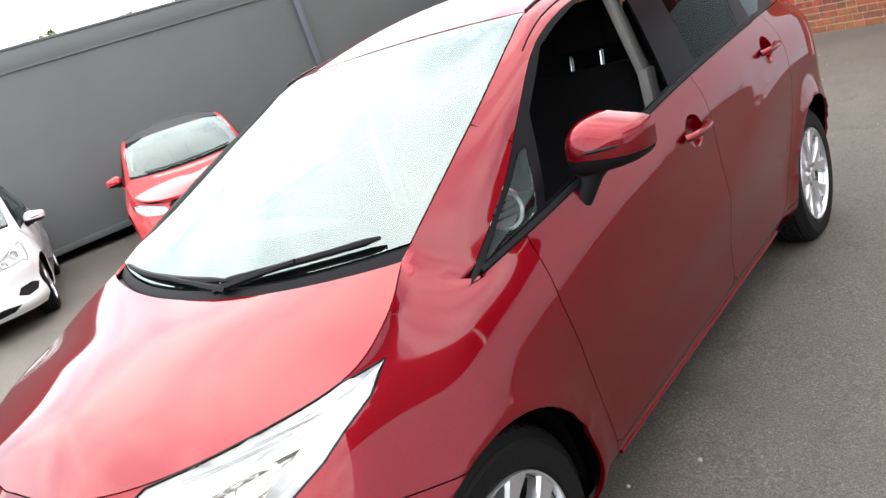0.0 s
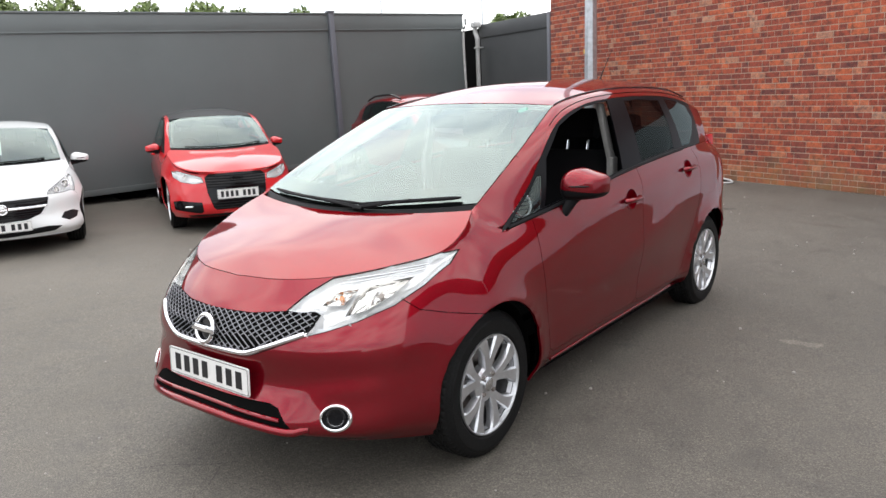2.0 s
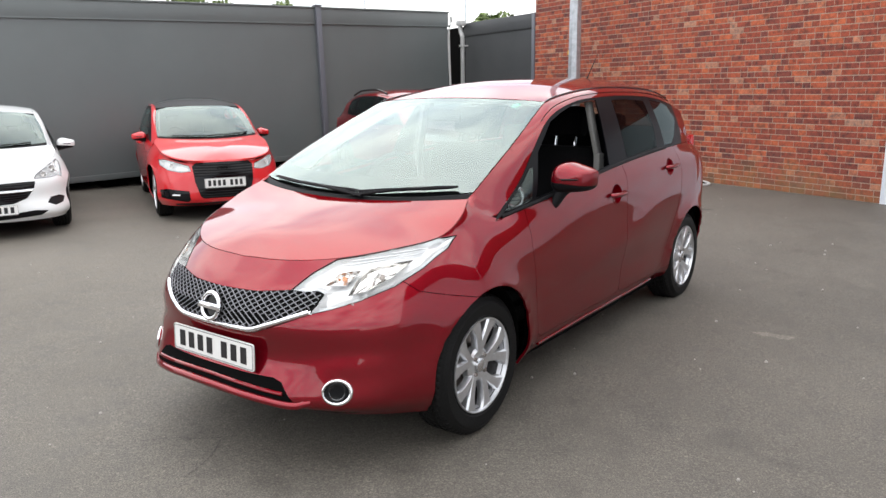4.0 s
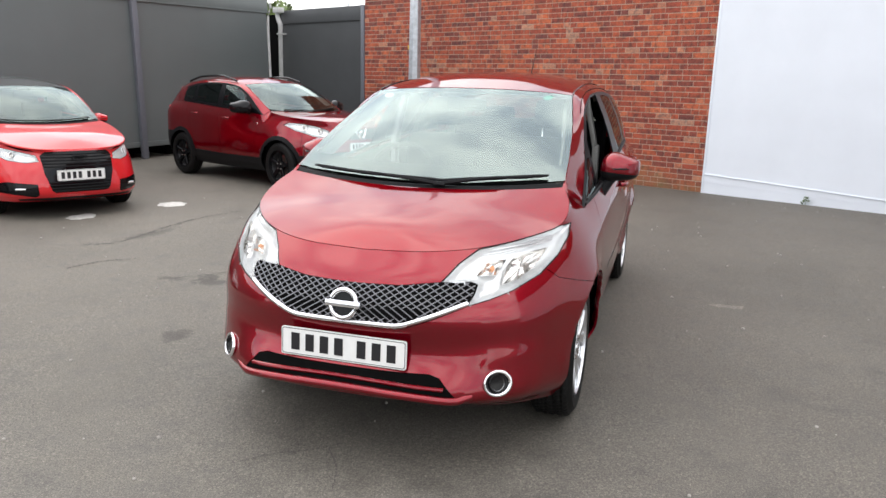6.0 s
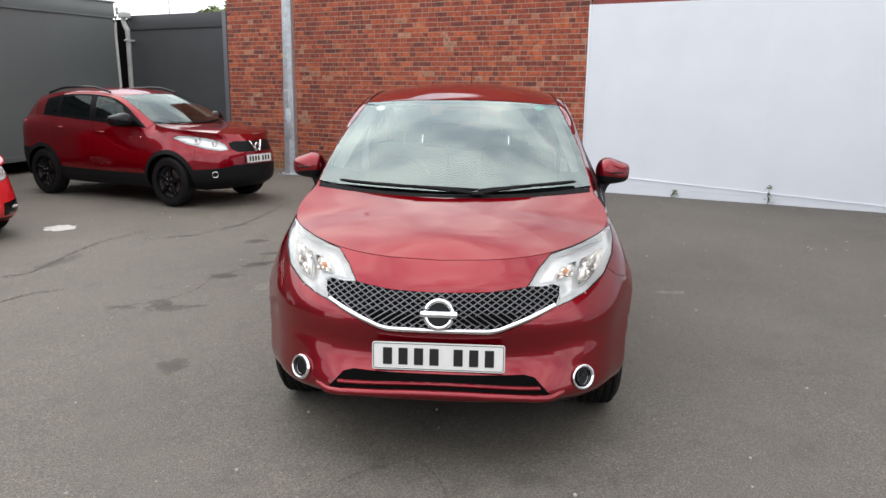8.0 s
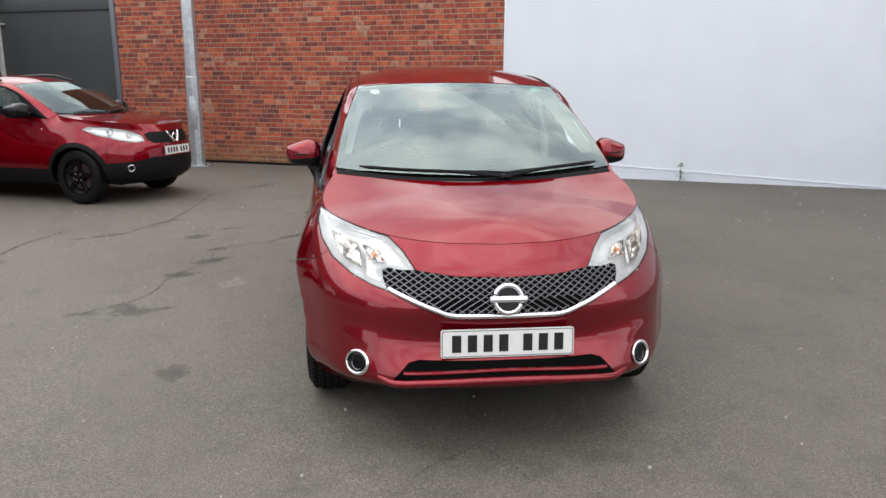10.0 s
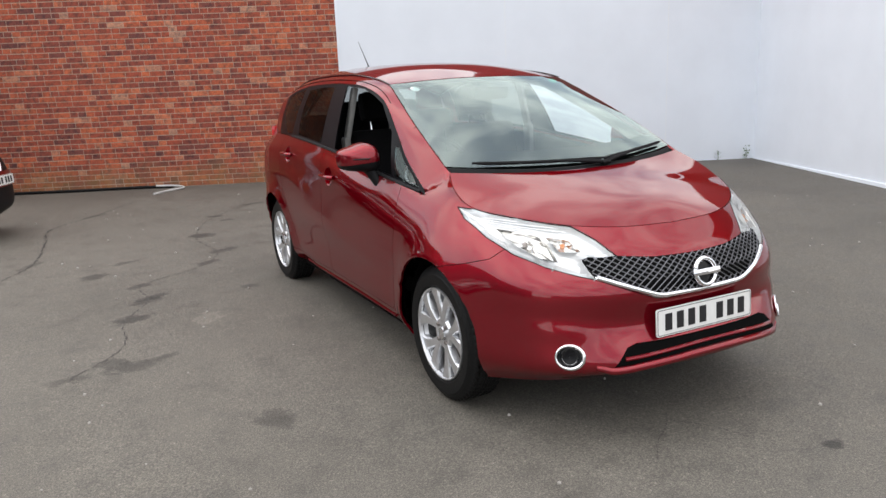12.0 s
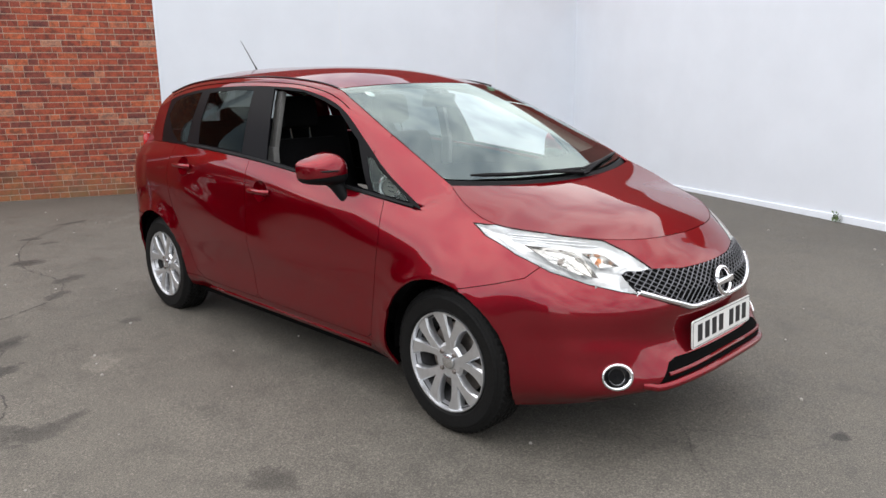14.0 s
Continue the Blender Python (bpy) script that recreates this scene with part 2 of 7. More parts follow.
def plate_outline(w, h, r, n=5):
    out = []
    for cx, cz, a0 in ((w - r, h - r, 0), (-w + r, h - r, 90), (-w + r, -h + r, 180), (w - r, -h + r, 270)):
        for k in range(n + 1):
            a = radians(a0 + 90 * k / n)
            out.append((cx + r * math.cos(a), cz + r * math.sin(a)))
    return out


def slab(bm, outline, depth, to3d):
    """A plate with a given 2D outline, depth deep."""
    front = [bm.verts.new(to3d(a, b, 0.0)) for a, b in outline]
    back = [bm.verts.new(to3d(a, b, depth)) for a, b in outline]
    bm.faces.new(front)
    bm.faces.new(back[::-1])
    for i in range(len(front)):
        j = (i + 1) % len(front)
        bm.faces.new((front[j], front[i], back[i], back[j]))
    bmesh.ops.recalc_face_normals(bm, faces=bm.faces)
    return bm


def inside(poly, a, b):
    hit = False
    for (x0, y0), (x1, y1) in zip(poly, poly[1:] + poly[:1]):
        if (y0 > b) != (y1 > b) and a < (x1 - x0) * (b - y0) / (y1 - y0) + x0:
            hit = not hit
    return hit


def rounded(pts, n=40):
    """A closed smooth outline through control points."""
    P = list(pts)
    Q = spline(P[-2:] + P + P[:2], 12 * (len(P) + 3), even=True)
    s = min(range(len(Q) // 3), key=lambda i: np.linalg.norm(Q[i] - np.array(P[0])))
    e = min(range(len(Q) // 2, len(Q)), key=lambda i: np.linalg.norm(Q[i] - np.array(P[0])))
    Q = Q[s:e]
    return [tuple(map(float, Q[int(i * len(Q) / n)])) for i in range(n)]

# ---- the yard: ground, brick wall, white walls, grey cabins ----
WALL = math.atan(-0.434)
WX, WY = Vector((math.cos(WALL), math.sin(WALL), 0)), Vector((-math.sin(WALL), math.cos(WALL), 0))
ORIGIN = Vector((1.51, 7.48, 0.077))


def on_wall(s, d, z):
    """s metres along the brick wall from its white end, d metres behind its face."""
    return ORIGIN + WX * s + WY * d + Vector((0, 0, z))


WALL_M = Matrix.Translation(ORIGIN) @ Matrix.Rotation(WALL, 4, "Z")


SPOTS = [(-0.22, 6.13, 0.22, 0.07, 10, 0.55), (-0.77, 5.56, 0.13, 0.08, 0, 0.55), (-0.70, 5.26, 0.11, 0.07, 20, 0.6), (-1.09, 4.58, 0.18, 0.12, 0, 0.45),
         (-1.02, 3.82, 0.18, 0.09, 30, 0.55), (-1.25, 3.42, 0.15, 0.07, 30, 0.6), (-1.11, 2.5, 0.10, 0.07, 10, 0.65), (-1.77, 2.6, 0.17, 0.08, 30, 0.55),
         (-1.95, 2.14, 0.18, 0.10, 20, 0.48), (-2.10, 3.46, 0.14, 0.12, 50, 0.5), (-2.04, 1.25, 0.16, 0.11, 10, 0.55), (-1.87, 1.30, 0.11, 0.06, 20, 0.6),
         (-1.53, 0.2, 0.10, 0.14, 20, 0.62), (0.27, -1.21, 0.055, 0.045, 0, 0.4), (-2.12, 1.37, 0.12, 0.10, 30, 0.6),
         (-1.52, 1.89, 0.10, 0.17, -20, 1.45), (1.56, 2.01, 0.15, 0.05, 0, 1.7), (-3.5, 2.4, 0.5, 0.10, 80, 0.75),
         (-1.81, 2.97, 0.15, 0.07, 30, 0.6), (-1.81, 2.52, 0.17, 0.08, 30, 0.6), (-1.86, 3.82, 0.13, 0.07, 20, 0.65), (-2.34, 1.22, 0.12, 0.08, 0, 0.65),
         (-2.56, 4.21, 0.22, 0.07, 60, 0.65), (-2.88, 3.60, 0.22, 0.07, 30, 0.65), (-1.95, 6.52, 0.22, 0.07, 40, 0.65)]


def asphalt():
    m, n, l, b = material("worn_asphalt")
    vec = coords(n, l)
    fine = noise_tex(n, l, vec, 160.0, 3.0, 0.7)
    mid = noise_tex(n, l, vec, 5.5, 6.0, 0.66)
    big = noise_tex(n, l, vec, 0.55, 5.0, 0.6)
    vor = n.new("ShaderNodeTexVoronoi")
    vor.inputs["Scale"].default_value = 110.0
    l.new(vec, vor.inputs["Vector"])
    base = ramp(n, l, fine, (0.28, (0.052, 0.047, 0.040)), (0.5, (0.108, 0.098, 0.082)), (0.74, (0.225, 0.206, 0.176)))
    worn = ramp(n, l, big, (0.3, (0.80,)), (0.5, (1.0,)), (0.75, (1.16,)))
    blot = ramp(n, l, mid, (0.30, (0.68,)), (0.46, (0.98,)), (0.75, (1.18,)))
    stone = ramp(n, l, vor.outputs["Color"], (0.0, (0.62,)), (0.5, (0.95,)), (0.85, (1.15,)), (1.0, (1.9,)))
    base = mixed(n, l, 0.6, base, stone, "MULTIPLY")
    c = mixed(n, l, 1.0, mixed(n, l, 1.0, base, worn, "MULTIPLY"), blot, "MULTIPLY")
    # broad tone along x: lighter towards the cabins, darker by the white wall
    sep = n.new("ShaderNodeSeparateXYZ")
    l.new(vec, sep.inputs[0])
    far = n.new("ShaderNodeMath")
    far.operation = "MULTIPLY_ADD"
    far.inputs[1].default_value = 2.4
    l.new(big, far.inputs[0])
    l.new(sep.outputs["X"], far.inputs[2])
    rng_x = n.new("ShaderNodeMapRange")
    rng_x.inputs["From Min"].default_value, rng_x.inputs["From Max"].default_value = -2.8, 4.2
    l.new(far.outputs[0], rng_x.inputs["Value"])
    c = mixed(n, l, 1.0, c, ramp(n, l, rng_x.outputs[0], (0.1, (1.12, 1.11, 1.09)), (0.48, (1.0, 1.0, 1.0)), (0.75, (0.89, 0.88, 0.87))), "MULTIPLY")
    # old oil drips and worn hollows, each with its own ragged outline
    warp = noise_tex(n, l, vec, 13.0, 4.0, 0.65)
    for x, y, rx, ry, turn, dark in SPOTS:
        mp = n.new("ShaderNodeMapping")
        mp.vector_type = "TEXTURE"
        mp.inputs["Location"].default_value = (x, y, 0)
        mp.inputs["Rotation"].default_value = (0, 0, radians(turn))
        mp.inputs["Scale"].default_value = (rx * 0.9, ry * 0.9, 1)
        co = n.new("ShaderNodeTexCoord")
        l.new(co.outputs["Object"], mp.inputs["Vector"])
        ln = n.new("ShaderNodeVectorMath")
        ln.operation = "LENGTH"
        l.new(mp.outputs["Vector"], ln.inputs[0])
        ad = n.new("ShaderNodeMath")
        ad.operation = "MULTIPLY_ADD"
        ad.inputs[1].default_value, ad.inputs[2].default_value = 2.0, -1.0
        l.new(warp, ad.inputs[0])
        sm = n.new("ShaderNodeMath")
        sm.operation = "ADD"
        l.new(ln.outputs["Value"], sm.inputs[0])
        l.new(ad.outputs[0], sm.inputs[1])
        tone = ramp(n, l, sm.outputs[0], (0.35, (dark * 0.86,)), (0.72, (dark ** 0.8,)), (0.98, (1.0,)))
        c = mixed(n, l, 1.0, c, tone, "MULTIPLY")
    l.new(c, b.inputs["Base Color"])
    l.new(ramp(n, l, mid, (0.3, (0.62,)), (0.7, (0.85,))), b.inputs["Roughness"])
    h = mixed(n, l, 0.5, fine, vor.outputs["Distance"])
    bumped(n, l, b, h, 0.55, 0.006)
    return m


def hollow(x, y):
    """The yard dips a little where the hatchback stands and rises towards the brick wall."""
    far = max(0.0, 0.398 * (1.51 - x) + 0.917 * (7.48 - y))
    rise = max(0.0, 1 - far / 7.0)
    return 0.077 * rise - 0.024 * math.exp(-((x / 3.0) ** 2 + ((y - 1.0) / 3.8) ** 2) ** 1.6)


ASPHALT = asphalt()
bm = bmesh.new()
R0 = 600.0
xs = sorted({-R0, R0, *[x * 0.5 for x in range(-24, 25)]})
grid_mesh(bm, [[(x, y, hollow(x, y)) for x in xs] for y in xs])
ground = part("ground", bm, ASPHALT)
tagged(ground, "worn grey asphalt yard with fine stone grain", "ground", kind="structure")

WHITE_WALL = plain("white_masonry_paint", (0.72, 0.755, 0.81), 0.55, vary=0.03, scale=1.5, bump=0.05)
MORTAR = plain("pale_mortar", (0.38, 0.285, 0.22), 0.95, vary=0.25, scale=30, bump=0.5)
CABIN = plain("grey_painted_steel", (0.108, 0.124, 0.124), 0.42, vary=0.06, scale=1.2, spec=0.75)
CABIN_DARK = plain("dark_grey_painted_steel", (0.052, 0.055, 0.058), 0.5, vary=0.08, scale=2)
CABIN_POST = plain("slate_grey_post", (0.12, 0.125, 0.145), 0.45, vary=0.06)
GALV = plain("galvanised_steel", (0.47, 0.50, 0.53), 0.42, metal=0.65, vary=0.2, scale=14)
PIPE = plain("grey_plastic_pipe", (0.50, 0.50, 0.49), 0.5, vary=0.1, scale=10)
UPPER = plain("dark_red_cladding", (0.20, 0.035, 0.025), 0.5, vary=0.1, scale=3)

# brick wall core, with the building that it belongs to
L_BRICK = 6.78
wall_back = part("wall_back", boxed(-L_BRICK, 0.0, 0.0045, 0.45, -0.3, 4.64), MORTAR)
wall_back.matrix_world = WALL_M
tagged(wall_back, "old red brick building wall with pale mortar", "wall", kind="structure")

# white wall in line with it, and the one that meets it in the corner
L_WHITE = 6.19
wall_white = part("wall_white", boxed(0.0, L_WHITE, -0.004, 0.45, -0.3, 2.63), WHITE_WALL)
wall_white.matrix_world = WALL_M
tagged(wall_white, "plain white painted wall, slightly scuffed", "wall", kind="structure")
upper = part("wall_upper", boxed(0.02, L_WHITE, 0.04, 0.45, 2.63, 3.85), UPPER)
upper.matrix_world = WALL_M
tagged(upper, "dark red cladding above the white wall", "wall", kind="structure")
CORNER = on_wall(L_WHITE, 0, 0)
SIDE_M = Matrix.Translation(CORNER) @ Matrix.Rotation(radians(-113.6), 4, "Z")
wall_side = part("wall_side", boxed(0.0, 6.9, -0.004, 0.45, -0.3, 2.63), WHITE_WALL)
wall_side.matrix_world = SIDE_M
tagged(wall_side, "plain white painted side wall meeting the asphalt", "wall", kind="structure")
upper2 = part("wall_upper_side", boxed(0.0, 6.9, 0.04, 0.45, 2.63, 3.85), UPPER)
upper2.matrix_world = SIDE_M
tagged(upper2, "dark red cladding above the white wall", "wall", kind="structure")

# painted brick courses at the foot of the white wall, and a thin drip edge over them
def foot_line(s):
    """The painted footing sinks into the rising ground along the wall."""
    return 0.262 - 0.047 * s


def footing(z0, z1, y0):
    """A strip along the wall between two fractions of the footing's height."""
    xs = np.linspace(0.0, L_WHITE, 25)
    lo = [-0.2 if z0 <= 0 else foot_line(x) * z0 for x in xs]
    hi = [max(foot_line(x) * z1, -0.18) + 0.0015 * math.sin(9 * x) for x in xs]
    bm = bmesh.new()
    grid_mesh(bm, [[(x, 0.02, l) for x, l in zip(xs, lo)], [(x, y0, l) for x, l in zip(xs, lo)], [(x, y0, h) for x, h in zip(xs, hi)], [(x, 0.02, h) for x, h in zip(xs, hi)]])
    bmesh.ops.recalc_face_normals(bm, faces=bm.faces)
    return bm


part("footing", footing(0.0, 0.52, -0.012), WHITE_WALL, wall_white, sharp=30)
part("course", footing(0.545, 0.97, -0.010), WHITE_WALL, wall_white, sharp=30)
part("drip_edge", footing(0.97, 1.0, -0.020), WHITE_WALL, wall_white, sharp=30)
o = part("corner_bead", boxed(-0.012, 0.014, -0.018, 0.02, -0.2, 2.63, 0.004), WHITE_WALL, wall_white)
for k, s in enumerate((2.4, 4.8)):
    part("panel_joint", boxed(s - 0.002, s + 0.002, -0.0062, -0.003, 0.29, 2.62), PLATE_WHITE, wall_white, smooth=False)
o = part("wall_foot", boxed(0.0, 6.9, -0.030, 0.01, -0.2, 0.012, 0.008), WHITE_WALL, wall_side)

# grey cabins along the far side
CAB_A = math.atan2(1.0, 0.25)
CAB_M = Matrix.Translation((-7.76, 7.56, 0.036)) @ Matrix.Rotation(CAB_A, 4, "Z") @ Matrix.Rotation(radians(-1.4), 4, "Y") @ Matrix.Scale(0.975, 4)
cab = thing("site_cabin", CAB_M, "long grey steel cabin on blocks, with a deep fascia", "cabin")
part("wall", boxed(-14, 3.2, 0.0, 2.4, 0.30, 2.72), CABIN, cab)
part("fascia", boxed(-14, 3.22, -0.025, 2.42, 2.72, 2.99, 0.006), CABIN, cab)
part("fascia_lip", boxed(-14, 3.22, -0.034, 0.0, 2.705, 2.726, 0.003), CABIN, cab)
part("base_rail", boxed(-14, 3.2, -0.02, 2.4, 0.21, 0.30, 0.006), CABIN, cab)
part("roof_edge", boxed(-14, 3.24, -0.05, 2.44, 2.99, 3.02, 0.004), CABIN, cab)
for s in (0.0,):
    po = part("post", boxed(s - 0.055, s + 0.055, -0.085, 0.0, 0.0, 3.02, 0.012), CABIN_POST, cab, "slate grey steel post")
    part("cap", boxed(s - 0.07, s + 0.07, -0.10, 0.03, 3.02, 3.055, 0.008), CABIN_POST, po)
part("end_pipe", tube(bmesh.new(), spline([(3.235, -0.01, 0.0), (3.235, -0.01, 1.4), (3.235, -0.01, 2.62), (3.26, -0.01, 2.72), (3.31, -0.01, 2.80), (3.31, -0.01, 2.92)], 30), 0.026, 10), PIPE, cab, "thin pale downpipe at the end")
# black blocks and a black sheet: shade under the cabin put into colour
for s in np.arange(-13.5, 3.2, 2.4):
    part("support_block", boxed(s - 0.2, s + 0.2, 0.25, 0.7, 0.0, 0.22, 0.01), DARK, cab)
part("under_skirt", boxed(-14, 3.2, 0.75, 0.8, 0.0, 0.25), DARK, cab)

cab2 = thing("site_cabin", WALL_M @ Matrix.Translation((0, 0, 0)), "dark grey steel cabin beside the brick wall", "cabin")
part("wall", boxed(-9.38, -L_BRICK - 0.10, 0.06, 2.4, 0.12, 2.52), CABIN_DARK, cab2)
part("fascia", boxed(-9.40, -L_BRICK - 0.02, 0.03, 2.4, 2.52, 2.79, 0.006), CABIN_DARK, cab2)
part("base_rail", boxed(-9.38, -L_BRICK - 0.02, 0.05, 2.4, -0.2, 0.12, 0.006), CABIN_DARK, cab2)
part("post", boxed(-L_BRICK - 0.11, -L_BRICK - 0.012, -0.01, 0.06, -0.2, 2.79, 0.01), CABIN_POST, cab2)

# added black sheet, painting the shade in the gap between the cabins
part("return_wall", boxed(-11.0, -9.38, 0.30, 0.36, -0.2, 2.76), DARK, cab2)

# drainpipe between the cabins
dp = thing("drainpipe", WALL_M, "grey plastic drainpipe with a swan-neck at the gutter", "drainpipe")
px, pd = -9.32, -0.05
bm = bmesh.new()
tube(bm, [(px, pd, -0.15), (px, pd, 1.2), (px, pd, 2.42)], 0.045, 14)
part("pipe", bm, PIPE, dp)
bm = bmesh.new()
tube(bm, spline([(px, pd, 2.42), (px, pd, 2.50), (px - 0.06, pd, 2.60), (px - 0.09, pd, 2.68), (px - 0.09, pd, 2.76)], 14), 0.047, 14)
part("swan_neck", bm, PIPE, dp)
part("gutter_outlet", boxed(px - 0.17, px + 0.03, pd - 0.07, pd + 0.09, 2.74, 2.85, 0.02), PIPE, dp)
for z in (0.5, 1.35, 2.3):
    part("bracket", boxed(px - 0.065, px + 0.065, pd - 0.055, pd + 0.11, z, z + 0.03, 0.005), PIPE, dp)

# galvanised column in front of the brick wall
col = thing("lighting_column", Matrix.Translation((-3.22, 8.86, hollow(-3.22, 8.86))), "tall galvanised steel lighting column", "column")
bm = bmesh.new()
lathe(bm, [(0.0, 0.115), (1.4, 0.112), (1.41, 0.105), (7.5, 0.07)], 8, "z")
bmesh.ops.recalc_face_normals(bm, faces=bm.faces)
part("shaft", bm, GALV, col, sharp=20)
part("base_plate", boxed(-0.19, 0.19, -0.19, 0.19, 0.0, 0.02, 0.004), GALV, col)
for sx in (-1, 1):
    for sy in (-1, 1):
        bm = bmesh.new()
        lathe(bm, [(0.02, 0.016), (0.05, 0.016), (0.05, 0.0005)], 6, "z")
        bmesh.ops.translate(bm, vec=(0.15 * sx, 0.15 * sy, 0), verts=bm.verts)
        part("anchor_bolt", bm, STEEL, col)
part("door", boxed(-0.05, 0.05, -0.117, -0.10, 0.6, 1.1, 0.004), GALV, col)
part("yellow_tag", boxed(-0.118, -0.10, -0.02, 0.02, 1.93, 2.0), plain("yellow_tape", (0.75, 0.45, 0.05), 0.6), col, "small yellow tape mark")

# unseen low wall, added behind the camera to close the yard
far = plain("weathered_grey_cladding", (0.24, 0.24, 0.23), 0.7, vary=0.2, scale=0.8)
for nm, a, b in (("wall_far", (-18, -16, 0), 34), ):
    o = part(nm, boxed(0, b, -0.3, 0, 0, 2.6), far)
    o.matrix_world = Matrix.Translation(a)
    tagged(o, "grey boundary wall at the open end of the yard", "wall", kind="structure")

# hose lying along the foot of the brick wall
hose = thing("hose", Matrix.Identity(4), "black and grey hose lying along the foot of the brick wall", "hose")
bm = bmesh.new()
hp = [on_wall(s, d, 0.022) for s, d in ((-5.1, -0.12), (-4.5, -0.10), (-3.9, -0.13), (-3.2, -0.10), (-2.75, -0.11), (-2.48, -0.14))]
tube(bm, spline(hp, 50), 0.021, 10)
part("tube", bm, BLACK, hose)
bm = bmesh.new()
hp = [on_wall(s, d, z) for s, d, z in ((-2.72, -0.15, 0.04), (-2.42, -0.17, 0.03), (-2.30, -0.26, 0.016), (-2.48, -0.52, 0.006), (-2.58, -0.75, 0.002))]
tube(bm, spline(hp, 40), 0.014, 8)
part("end", bm, PIPE, hose, "pale grey hose end")

# sealed cracks and pale patches in the asphalt
TAR = plain("dark_tar_seal", (0.058, 0.053, 0.047), 0.8, vary=0.3, scale=60)
PATCH = plain("pale_dried_paint", (0.50, 0.49, 0.46), 0.85, vary=0.2, scale=25)
BUFF_SOFT = plain("sandy_worn_asphalt", (0.15, 0.135, 0.11), 0.9, vary=0.4, scale=60)


def crack(pts, w):
    rng = random.Random(int(abs(pts[0][0]) * 1000))
    line = spline([(x, y, 0) for x, y in pts], 26 * len(pts))
    bm = bmesh.new()
    rows, left = [], rng.randrange(6, 14)
    for i, p in enumerate(line):
        q = line[min(i + 1, len(line) - 1)] - line[max(i - 1, 0)]
        nx, ny = -q[1], q[0]
        ln = math.hypot(nx, ny) or 1
        j = rng.uniform(-1, 1) * w * 0.7
        left -= 1
        ends = not rows or left <= 0 or i == len(line) - 1
        h = w * (0.05 if ends else rng.uniform(0.12, 0.8))
        rows.append([(p[0] + nx / ln * (j + s * h), p[1] + ny / ln * (j + s * h), 0.0022 + hollow(p[0], p[1])) for s in (-1, 1)])
        if left <= 0 or i == len(line) - 1:
            if len(rows) > 2:
                grid_mesh(bm, rows)
            rows, left = [], rng.randrange(5, 16)
    o = part("ground_crack", bm, TAR, ground)
    return o


crack([(-3.22, 1.12), (-3.15, 1.42), (-2.97, 1.60)], 0.020)
crack([(-3.71, 1.8), (-3.53, 2.0), (-3.57, 2.75), (-3.56, 3.22), (-3.40, 3.78)], 0.024)
crack([(-3.23, 3.40), (-2.88, 3.60), (-2.56, 4.21), (-2.46, 5.10), (-2.40, 5.91), (-1.95, 6.52), (-1.40, 7.41)], 0.018)
crack([(-0.06, -0.66), (-0.16, -0.76), (-0.29, -0.85), (-0.38, -0.95)], 0.005)
crack([(-0.10, -0.72), (0.0, -0.86), (0.06, -1.02)], 0.004)
crack([(-2.34, 1.22), (-2.05, 1.60), (-2.0, 2.10), (-1.81, 2.52), (-1.81, 2.97), (-1.33, 3.31), (-1.10, 3.72), (-1.16, 4.45), (-0.85, 5.41), (-0.2, 6.15)], 0.010)


def patch(x, y, rx, ry, mat, label):
    rng = random.Random(int((x + 20) * 100))
    bm = bmesh.new()
    pts = []
    for k in range(22):
        a = 2 * math.pi * k / 22
        r = 1 + rng.uniform(-0.24, 0.12)
        pts.append((x + rx * r * math.cos(a), y + ry * r * math.sin(a)))
    slab(bm, pts, -0.002, lambda a, b, d: Vector((a, b, 0.0035 + d + hollow(a, b))))
    part("ground_patch", bm, mat, ground, label, smooth=False)


patch(-4.33, 3.84, 0.17, 0.18, PATCH, "pale dried paint patch")
patch(-4.68, 2.84, 0.14, 0.17, PATCH, "pale dried paint patch")
for (x0, y0), (x1, y1) in (((-7.50, 2.20), (-7.25, 2.72)), ((-6.25, 1.65), (-5.85, 2.40)), ((-9.0, 5.6), (-8.3, 5.3))):
    d = Vector((x1 - x0, y1 - y0, 0))
    nrm = Vector((-d.y, d.x, 0)).normalized() * 0.03
    bm = bmesh.new()
    a, b = Vector((x0, y0, 0.003)), Vector((x1, y1, 0.003))
    bm.faces.new([bm.verts.new(v) for v in (a - nrm, b - nrm, b + nrm, a + nrm)])
    part("bay_line", bm, BUFF_SOFT, ground, "faded bay marking")
# scattered grit
bm = bmesh.new()
rng = random.Random(5)
for k in range(260):
    x, y = rng.uniform(-4.5, 5), rng.uniform(-2.6, 7)
    s = rng.uniform(0.004, 0.011)
    r = bmesh.ops.create_icosphere(bm, subdivisions=1, radius=s)
    bmesh.ops.translate(bm, vec=(x, y, s * 0.3 + hollow(x, y)), verts=r["verts"])
grit = part("grit", bm, plain("pale_grit", (0.35, 0.33, 0.30), 0.9), smooth=False)
tagged(grit, "small pale stones scattered over the asphalt", "grit", kind="stuff")

